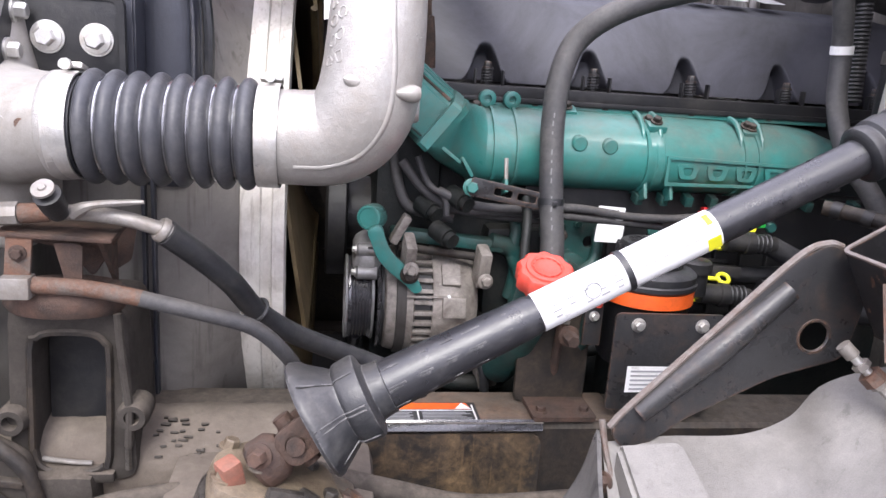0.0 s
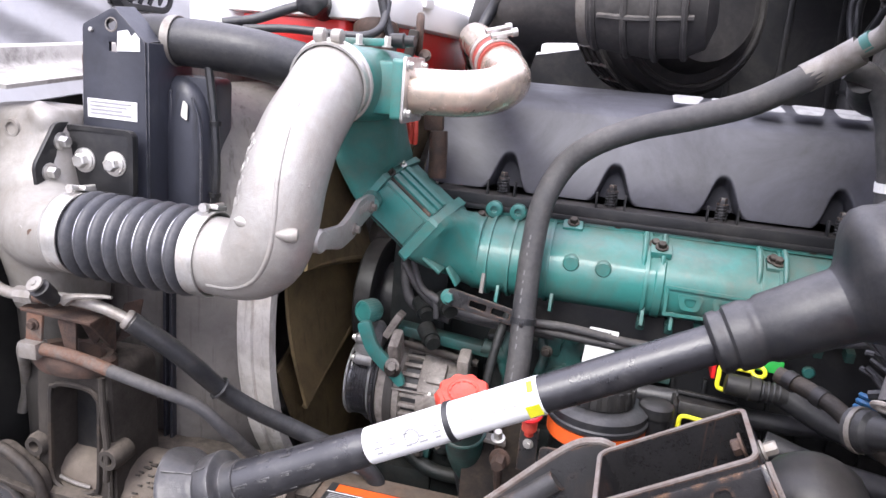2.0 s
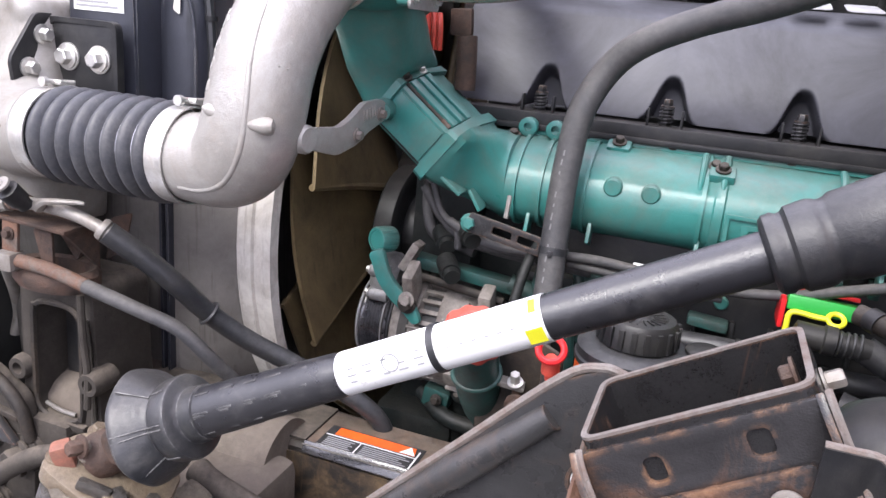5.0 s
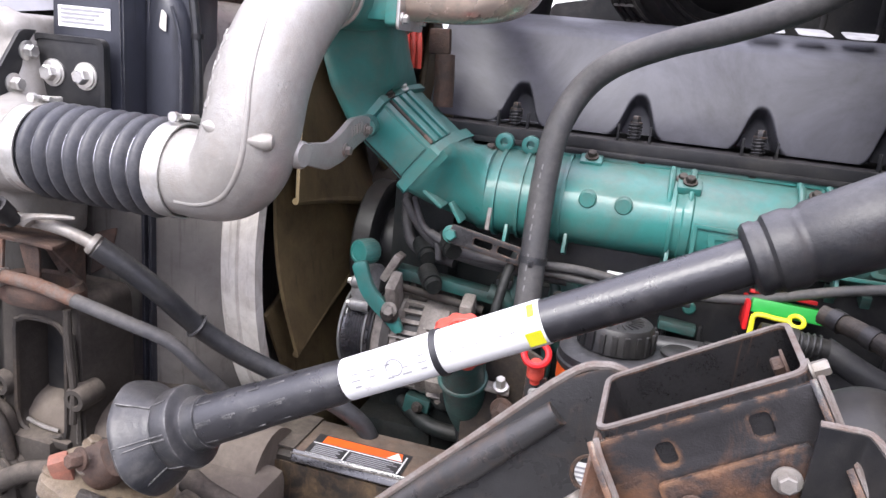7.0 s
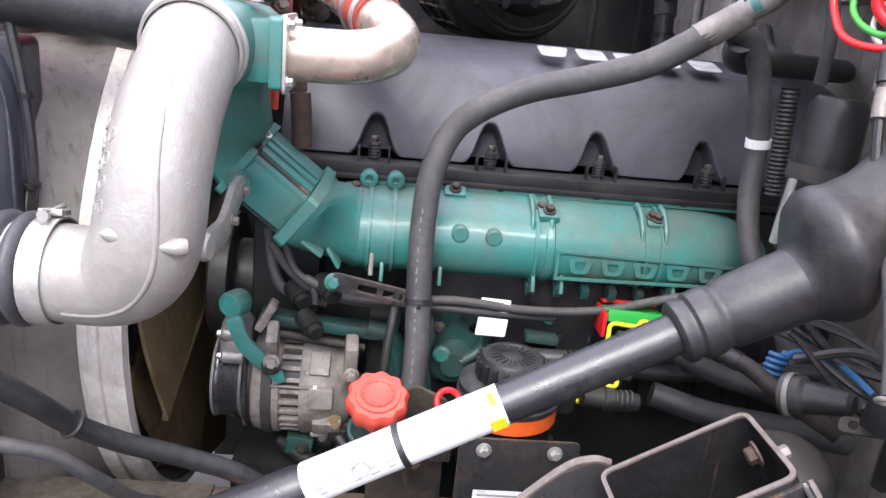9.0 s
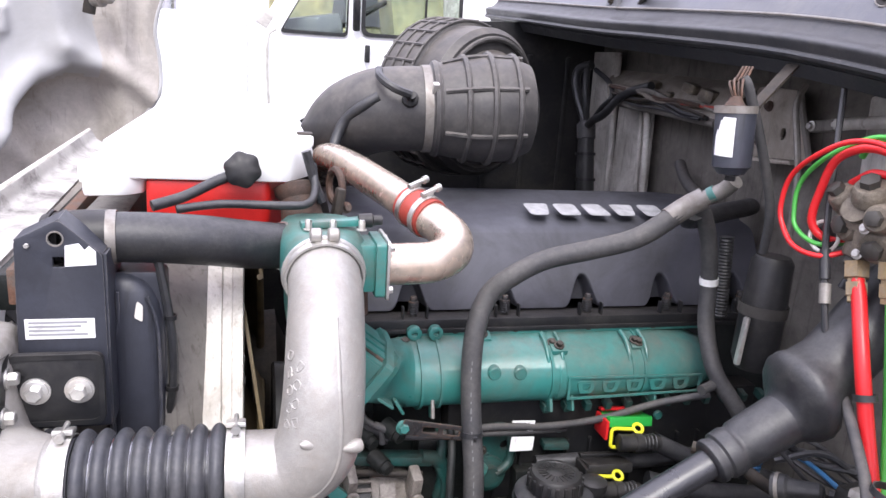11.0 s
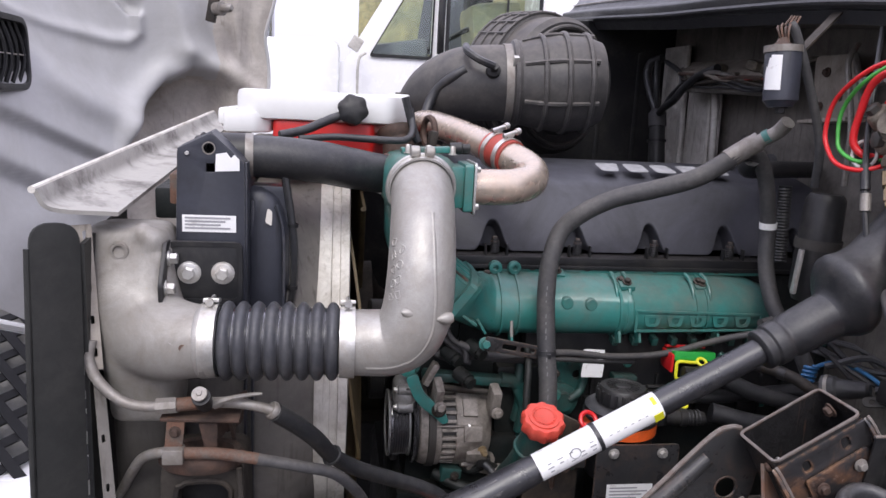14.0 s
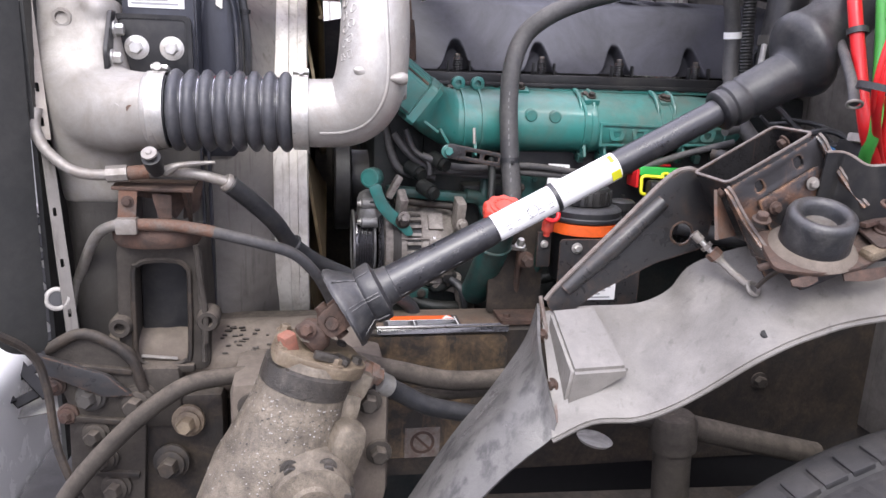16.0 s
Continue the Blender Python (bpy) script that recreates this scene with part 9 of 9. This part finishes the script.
part("bottom_nut", bolt((0.598, 0.841, 1.676), (0, 0, -1), 0.010), "plastic", dry)
for k in range(4):
    part("top_wire", tube([(0.59 + 0.004 * k, 0.85, 1.775), (0.584 + 0.006 * k, 0.852, 1.79), (0.594 + 0.007 * k, 0.87, 1.798 + 0.004 * (k % 2)), (0.615 + 0.006 * k, 0.89, 1.80), (0.64 + 0.005 * k, 0.91, 1.82)], 0.0018, 6, 4), "copper" if k % 2 else "rust", dry)
cv = thing("valve_cable", (0.66, 0.70, 1.45), "thin black cable with grey sleeve in front of the valve", "cable")
part("cable", tube([(0.72, 0.80, 1.80), (0.69, 0.76, 1.72), (0.672, 0.735, 1.66), (0.662, 0.715, 1.60), (0.655, 0.69, 1.53), (0.655, 0.665, 1.46)], 0.0042, 8, 6), "rubber", cv)
part("sleeve", tube([(0.6585, 0.70, 1.560), (0.6555, 0.692, 1.536)], 0.0075, 10), "line", cv, "grey sleeve")
part("upper_sleeve", tube([(0.663, 0.716, 1.60), (0.658, 0.702, 1.565)], 0.007, 10), "rubber", cv)
solo("grey_loom", tube([(0.618, 0.875, 1.805), (0.626, 0.87, 1.79), (0.653, 0.87, 1.732), (0.686, 0.87, 1.648), (0.70, 0.875, 1.60), (0.71, 0.89, 1.55)], 0.0070, 10, 6), "hose", "grey wiring loom hanging behind the filter", "cable")
vh = thing("vacuum_hose", (0.72, 1.0, 1.3), "grey-black rubber hose with white clamp at the cab wall", "hose")
part("hose", tube([(0.655, 1.03, 1.598), (0.682, 1.03, 1.590), (0.705, 1.035, 1.56), (0.722, 1.04, 1.51), (0.735, 1.045, 1.45), (0.732, 1.03, 1.38), (0.735, 0.99, 1.31), (0.77, 0.96, 1.25), (0.80, 0.95, 1.19)], 0.0145, 16, 6), "hose", vh)
part("clamp", band((0.734, 1.0445, 1.457), (0.1, 0.05, -1), 0.0147, 0.012, 0.0015, 24), "white", vh, "white clamp")
part("branch", tube([(0.70, 0.97, 1.285), (0.74, 0.985, 1.29)], 0.009, 10), "hose", vh)
cor = thing("corrugated_hose", (0.78, 1.08, 1.4), "black corrugated loom tube", "hose")
prof = [(0.003 * i, 0.011 if i % 2 else 0.013) for i in range(50)]
part("tube", lathe((0.775, 1.07, 1.53), (0.785, 1.06, 1.30), prof, 16), "rubber", cor)
acc = thing("air_dryer_canister", (0.76, 0.93, 1.3), "black cylinder canister with a steel strap", "canister")
part("body", lathe((0.764, 0.93, 1.533), (0.757, 0.93, 1.3), [(0, 0.014), (0.0, 0.026), (0.01, 0.033), (0.10, 0.036), (0.17, 0.036), (0.19, 0.028)], 28), "plastic", acc)
part("strap", band((0.761, 0.93, 1.445), (0.03, 0, 1), 0.0368, 0.018, 0.002, 30), "lowtank", acc, "dull steel strap")
part("silver_side", box((0.712, 0.905, 1.40), (0.008, 0.010, 0.08), (0, 4, 0), 0.003), "steel", acc)

valve = thing("air_valve_block", (0.69, 0.64, 1.58), "dirty cast air valve block with brass fittings", "valve block")
part("block", box((0.705, 0.655, 1.644), (0.06, 0.08, 0.08), (0, 0, 20), 0.014), "gear", valve)
for c, d, r in (((0.70, 0.64, 1.67), (-0.3, -0.8, 0.4), 0.022), ((0.69, 0.69, 1.65), (-0.8, -0.3, 0.3), 0.024), ((0.70, 0.61, 1.63), (-0.2, -1, 0), 0.024), ((0.71, 0.63, 1.60), (-0.3, -0.6, -0.6), 0.02)):
    part("port", lathe(c, Vector(c) + Vector(d), [(0, r), (0.02, r), (0.024, r * 0.7), (0.034, r * 0.7)], 18), "gear", valve)
for c, d, r, L2 in (((0.675, 0.715, 1.668), (-0.7, 0.2, 0.6), 0.017, 0.020), ((0.672, 0.672, 1.684), (-0.5, -0.2, 0.8), 0.020, 0.018), ((0.668, 0.645, 1.655), (-1, -0.3, 0.1), 0.017, 0.022), ((0.675, 0.700, 1.636), (-1, 0.1, 0), 0.020, 0.016), ((0.680, 0.615, 1.672), (-0.5, -0.6, 0.5), 0.019, 0.020), ((0.690, 0.590, 1.640), (-0.3, -0.9, 0.2), 0.017, 0.024), ((0.678, 0.655, 1.618), (-0.8, -0.3, -0.3), 0.021, 0.014), ((0.685, 0.690, 1.602), (-0.4, 0, -0.9), 0.015, 0.016), ((0.695, 0.635, 1.602), (-0.3, 0, -0.9), 0.015, 0.014)):
    pt = part("cast_lobe", lathe(Vector(c) - Vector(d).normalized() * 0.012, Vector(c) + Vector(d), [(0, r * 1.15), (0.010, r * 1.1), (L2, r), (L2 + 0.003, r * 0.85), (L2 + 0.003, r * 0.5), (L2 - 0.004, r * 0.45)], 20), "gear", valve)
    part("port_nut", lathe(Vector(c) + Vector(d).normalized() * (L2 - 0.012), Vector(c) + Vector(d) * 2, [(0, r * 0.6), (0.012, r * 0.6), (0.014, r * 0.4)], 6), "lowtank", pt)
for c in ((0.664, 0.662, 1.640), (0.668, 0.690, 1.660), (0.676, 0.628, 1.650), (0.670, 0.672, 1.606)):
    part("block_bolt", bolt(c, (-1, -0.3, 0.2), 0.006), "steel", valve)
part("knob_ring", ring((0.668, 0.728, 1.6145), (-0.09, -0.025, 0.01), 0.0195, 0.0026, 26, 8), "bracketgrey", valve, "pale worn knob ring")
part("black_knob", lathe((0.69, 0.735, 1.612), (0.60, 0.71, 1.622), [(0, 0.016), (0.016, 0.019), (0.020, 0.014), (0.020, 0.007), (0.014, 0.005)], 22), "plastic", valve)


for nm, pts, r, m, lb in (
        ("air_hose", [(0.68, 0.677, 1.58), (0.672, 0.657, 1.552), (0.654, 0.617, 1.491), (0.655, 0.588, 1.408), (0.655, 0.556, 1.328), (0.71, 0.59, 1.27), (0.79, 0.63, 1.20)], 0.0090, "redhose", "bright red air brake hose with brass fitting"),
        ("air_hose", [(0.69, 0.637, 1.591), (0.69, 0.627, 1.561), (0.69, 0.61, 1.491), (0.68, 0.582, 1.411), (0.66, 0.548, 1.329), (0.69, 0.59, 1.27), (0.77, 0.63, 1.20)], 0.0082, "greenhose", "bright green air brake hose with brass fitting"),
        ("air_hose", [(0.685, 0.70, 1.602), (0.655, 0.715, 1.592), (0.64, 0.745, 1.597), (0.64, 0.772, 1.617), (0.64, 0.783, 1.643), (0.64, 0.773, 1.685), (0.64, 0.731, 1.719), (0.65, 0.688, 1.74), (0.66, 0.639, 1.736), (0.67, 0.584, 1.70), (0.67, 0.54, 1.658), (0.66, 0.509, 1.616), (0.64, 0.494, 1.549), (0.62, 0.493, 1.469), (0.612, 0.500, 1.377), (0.68, 0.56, 1.31), (0.76, 0.62, 1.24)], 0.0034, "redhose", "thin red looped air hose"),
        ("air_hose", [(0.69, 0.70, 1.62), (0.672, 0.73, 1.612), (0.66, 0.745, 1.63), (0.66, 0.741, 1.668), (0.66, 0.722, 1.714), (0.67, 0.682, 1.733), (0.68, 0.632, 1.719), (0.69, 0.58, 1.669), (0.68, 0.535, 1.621), (0.66, 0.511, 1.556), (0.64, 0.505, 1.469), (0.624, 0.505, 1.37), (0.69, 0.57, 1.30), (0.77, 0.63, 1.23)], 0.0054, "redhose", "thick red looped air hose"),
        ("air_hose", [(0.69, 0.71, 1.61), (0.665, 0.735, 1.603), (0.655, 0.762, 1.615), (0.655, 0.774, 1.635), (0.655, 0.772, 1.676), (0.655, 0.731, 1.717), (0.675, 0.679, 1.747), (0.685, 0.625, 1.734), (0.695, 0.578, 1.685), (0.705, 0.544, 1.632), (0.71, 0.53, 1.55), (0.70, 0.53, 1.44)], 0.0031, "greenhose", "green looped air hose"),
        ("air_hose", [(0.68, 0.705, 1.72), (0.68, 0.690, 1.74), (0.70, 0.654, 1.748), (0.71, 0.606, 1.725), (0.72, 0.567, 1.679), (0.73, 0.54, 1.60), (0.72, 0.53, 1.48)], 0.0042, "greenhose", "second green looped air hose"),
        ("air_hose", [(0.68, 0.713, 1.686), (0.68, 0.677, 1.704), (0.69, 0.632, 1.689), (0.68, 0.551, 1.617), (0.68, 0.527, 1.564), (0.67, 0.525, 1.488), (0.665, 0.536, 1.388), (0.70, 0.58, 1.32), (0.76, 0.62, 1.25)], 0.0052, "redhose", "red air hose from the valve"),
        ("air_hose", [(0.66, 0.485, 1.63), (0.66, 0.472, 1.571), (0.65, 0.475, 1.512), (0.64, 0.483, 1.449), (0.635, 0.487, 1.371), (0.70, 0.55, 1.30), (0.75, 0.59, 1.23)], 0.0060, "yelhose", "yellow air hose in the bundle")):
    h = thing(nm, pts[0], lb, "air hose", "coloured air hoses")
    part("hose", tube(pts, r, 14, 7), m, h)
    if "brass" in lb:
        p = Vector(pts[0])
        part("fitting", lathe(p, Vector(pts[1]) + Vector((0, 0, -0.02)), [(-0.014, 0.0155), (0.006, 0.0155), (0.007, 0.0115), (0.012, 0.0115), (0.012, 0.0135), (0.028, 0.0135), (0.029, 0.0115), (0.036, 0.0115)], 6), "brass", h, "brass hose fitting")
for c in ((0.662, 0.515, 1.545), (0.650, 0.505, 1.46), (0.625, 0.505, 1.38)):
    solo("zip_tie", band(c, (0.22, -0.05, 1), 0.026, 0.008, 0.002, 24), "rubber", "black zip tie round the hose bundle", "zip tie", "zip ties on the hoses")
solo("zip_tie", band((0.6545, 0.602, 1.45), (0.0, 0.35, 1), 0.0112, 0.008, 0.002, 24), "rubber", "black zip tie round a red hose", "zip tie", "zip ties on the hoses")
rng = random.Random(4)
for i in range(9):
    p0 = Vector((0.66 + 0.02 * rng.random(), 0.72 + 0.10 * rng.random(), 1.30 + 0.03 * rng.random()))
    pts = [p0 + Vector((0.05 * k, -0.035 * k + 0.03 * rng.random(), -0.02 * k + 0.05 * (rng.random() - 0.5))) for k in range(5)]
    solo("loose_wire", tube(pts, 0.0032 if i > 1 else 0.005, 7, 6), "rubber", "loose black wire by the cab wall", "wire", "loose wires at the cab wall")
solo("loose_wire", tube([(0.690, 0.80, 1.262), (0.704, 0.78, 1.279), (0.710, 0.74, 1.288), (0.711, 0.70, 1.289), (0.73, 0.66, 1.27)], 0.0035, 8, 6), "bluewire", "loose blue wire by the cab wall", "wire", "loose wires at the cab wall")
solo("wire_twist", coil((0.680, 0.795, 1.235), (0.25, 0.1, 0.9), 0.009, 0.0032, 5, 0.034), "bluewire", "coiled blue cord end", "wire")
plug = thing("cable_plug", (0.675, 0.70, 1.262), "black rubber cable plug with a pale ring", "plug")
part("sleeve", lathe((0.650, 0.715, 1.262), (0.700, 0.655, 1.284), [(0, 0.012), (0.002, 0.021), (0.02, 0.020), (0.024, 0.016), (0.05, 0.013), (0.062, 0.012), (0.066, 0.008)], 20), "rubber", plug)
part("tail", tube([(0.695, 0.662, 1.281), (0.72, 0.64, 1.285), (0.76, 0.63, 1.26)], 0.006, 8, 5), "rubber", plug)
part("pale_ring", band((0.656, 0.708, 1.2645), (0.05, -0.06, 0.022), 0.0212, 0.005, 0.001, 20), "line", plug)
tab = thing("cable_tab", (0.68, 0.65, 1.265), "dull grey steel cable tab with a hole", "bracket")
part("tab", plate(round_poly([(0.0, -0.008), (0.05, -0.008), (0.05, 0.008), (0.0, 0.008)], 0.007, 4), in_plane((0.671, 0.655, 1.266), (0.85, -0.5, 0.15), (0.3, 0.6, 0.7)), 0.003, [circle2(0.012, 0, 0.004)], 0.0006), "lowtank", tab)
part("post", box((0.712, 0.632, 1.25), (0.014, 0.014, 0.07), (0, 0, 20), 0.003), "plastic", tab)
loom = thing("connector_loom", (0.655, 0.79, 1.25), "thick taped black wiring loom from the connectors", "cable")
part("loom", tube([(0.605, 0.84, 1.258), (0.63, 0.82, 1.255), (0.655, 0.79, 1.250), (0.68, 0.76, 1.235), (0.73, 0.73, 1.21)], 0.0095, 12, 6), "dustdark", loom)
for c in ((0.618, 0.83, 1.2565), (0.643, 0.805, 1.2525)):
    part("tape_band", band(c, (0.025, -0.03, -0.005), 0.0097, 0.012, 0.0012, 16), "plastic", loom)
dt = thing("drain_tube", (0.60, 0.52, 1.41), "grey rubber drain tube with an open flared end", "hose")
part("tube", tube([(0.690, 0.70, 1.47), (0.668, 0.66, 1.45), (0.640, 0.60, 1.42), (0.616, 0.545, 1.385), (0.606, 0.523, 1.363)], 0.0066, 14, 6), "hose", dt)
part("flared_end", ring((0.605, 0.521, 1.361), (0.05, 0.10, 0.16), 0.0085, 0.0020, 22, 8), "line", dt, "pale worn rim")
shl = thing("fuse_holder", (0.72, 0.62, 1.27), "black plastic terminal holder with loose cables", "terminal")
part("body", box((0.72, 0.63, 1.285), (0.07, 0.05, 0.035), (0, 10, 20), 0.006), "plastic", shl)
part("lid", box((0.70, 0.61, 1.31), (0.04, 0.03, 0.012), (0, 10, 20), 0.003), "bracketgrey", shl)
part("side_dome", lathe((0.602, 0.615, 1.215), (0.594, 0.603, 1.28), [(0, 0.046), (0.03, 0.043), (0.042, 0.037), (0.052, 0.025), (0.057, 0.010), (0.058, 0.002)], 28), "plastic", shl, "smooth black dome")
EDGE = [(0.529, 0.456, 1.310), (0.540, 0.455, 1.3105), (0.552, 0.456, 1.3095), (0.558, 0.447, 1.306), (0.565, 0.434, 1.299), (0.580, 0.430, 1.299), (0.62, 0.425, 1.304), (0.70, 0.42, 1.31)]
fb = thing("fender_bracket", (0.56, 0.45, 1.2), "black sheet steel bracket with a bare grey folded edge", "bracket")
part("sheet", sheet([EDGE, [(x, y + 0.006, z - 0.05) for x, y, z in EDGE], [(x, y + 0.02, z - 0.125) for x, y, z in EDGE]], 0.003, 5), "plastic", fb)
part("folded_edge", tube(EDGE, 0.0021, 8, 4), "rustedge", fb, "bare grey folded edge")

# ---- neighbouring white truck ----
wt = thing("white_truck", (0.5, 4.9, 0.0), "white truck parked alongside, door windows and mirrors", "truck")


def truck_side(u, v):
    return Vector((u, 4.5, v))


hole1 = round_poly([(0.60, 1.905), (1.19, 1.905), (1.185, 2.50), (0.60, 2.50)], 0.05, 5)
hole2 = round_poly([(0.13, 1.895), (0.51, 1.895), (0.515, 2.42), (0.43, 2.42)], 0.03, 4)
b = plate([(-0.10, 0.6), (2.6, 0.6), (2.6, 3.0), (0.75, 3.0), (0.45, 2.65), (-0.02, 1.86), (-0.10, 1.82)], truck_side, -0.08, [hole1, hole2])
part("cab_side", b, "body", wt)
for nm, hl, c in (("door_window", hole1, (0.895, 2.2)), ("quarter_window", hole2, (0.38, 2.15))):
    w = part(nm, plate(hl, in_plane((0, 4.54, 0), (1, 0, 0), (0, 0, 1)), -0.006), "winglass", wt, "clear window glass", 0)
    w.visible_shadow = False
    inner = [(c[0] + (q[0] - c[0]) * 0.955, c[1] + (q[1] - c[1]) * 0.955) for q in hl]
    outer = [(c[0] + (q[0] - c[0]) * 1.03, c[1] + (q[1] - c[1]) * 1.03) for q in hl]
    part("window_frame", plate(outer, in_plane((0, 4.495, 0), (1, 0, 0), (0, 0, 1)), 0.012, [inner]), "plastic", w, "black rubber window frame")
part("window_bar", box((0.98, 4.52, 2.2), (0.012, 0.02, 0.58), bevel=0.002), "plastic", wt)
b = plate(round_poly([(-2.2, 0.6), (-0.05, 0.6), (-0.05, 1.98), (-0.4, 1.97), (-1.6, 1.93), (-2.15, 1.6)], 0.08, 5), in_plane((0, 4.42, 0), (1, 0, 0), (0, 0, 1)), -1.7, bevel=0.05)
part("hood", b, "body", wt)
b = box((1.3, 5.9, 1.9), (2.4, 0.05, 2.4), bevel=0.01)
part("far_side", b, "interior", wt)
part("seat", box((1.0, 5.0, 1.95), (0.35, 0.5, 0.7), (0, -8, 0), 0.06), "interior", wt, "mottled seat behind the glass")
part("dark_seat", box((0.95, 5.3, 2.25), (0.18, 0.3, 0.3), (0, -12, 0), 0.05), "plastic", wt)
part("steering_wheel", ring((0.62, 4.95, 2.02), (-0.5, 0, 0.85), 0.21, 0.016, 36, 8), "plastic", wt, "black steering wheel behind the glass")
part("dashboard", box((0.33, 5.0, 1.92), (0.34, 0.8, 0.16), (0, -10, 0), 0.03), "cab", wt, "grey dashboard")
part("far_window", plate(round_poly([(0.55, 2.0), (1.15, 2.0), (1.12, 2.55), (0.62, 2.55)], 0.05, 4), on_y(5.87), 0.01), "cab", wt, "far door window")
part("dark_bag", plate([(0.86, 2.32), (1.02, 2.30), (0.98, 2.52), (0.88, 2.50), (0.82, 2.40)], on_y(4.72), 0.04, bevel=0.01), "plastic", wt, "dark hanging bag")
part("sun_visor", box((0.80, 4.75, 2.44), (0.30, 0.20, 0.03), (0, 8, 0), 0.01), "interior", wt)
mr = part("mirror_arm", tube([(0.07, 4.40, 1.44), (0.055, 4.35, 1.70), (0.06, 4.34, 1.86), (0.10, 4.36, 1.90)], 0.008, 8, 4), "bracketgrey", wt, "thin steel mirror arm")
part("mirror_foot", box((0.07, 4.40, 1.432), (0.15, 0.05, 0.015), bevel=0.003), "plastic", mr)
part("mirror_head", box((0.04, 4.34, 1.95), (0.07, 0.02, 0.08), (0, 30, 0), 0.01), "bracketgrey", mr)
part("marker_light", lathe((-0.27, 4.43, 1.445), (-0.27, 4.3, 1.445), [(0, 0.032), (0.012, 0.03), (0.022, 0.018)], 20), "amber", wt, "round amber marker light")
part("door_handle", box((0.63, 4.47, 1.80), (0.03, 0.03, 0.10), bevel=0.008), "plastic", wt)
part("door_mirror_bracket", tube([(0.56, 4.46, 1.93), (0.55, 4.40, 2.1), (0.56, 4.44, 2.4)], 0.022, 8, 4), "plastic", wt)
part("rear_box", box((2.0, 5.2, 1.7), (1.2, 1.3, 2.6), bevel=0.05), "body", wt)
tb = thing("far_vehicle", (-0.9, 6.5, 0.0), "grey vehicle standing beyond the hood", "vehicle")
part("body", box((-1.15, 6.6, 1.4), (0.9, 0.8, 2.8), bevel=0.06), "cab", tb)
part("window", box((-0.90, 6.19, 2.2), (0.30, 0.02, 0.7), bevel=0.004), "plastic", tb, "dark window")
part("exhaust_pipe", tube([(-0.62, 6.1, 1.2), (-0.62, 6.1, 3.2)], 0.06, 16), "chrome", tb, "chrome exhaust pipe")
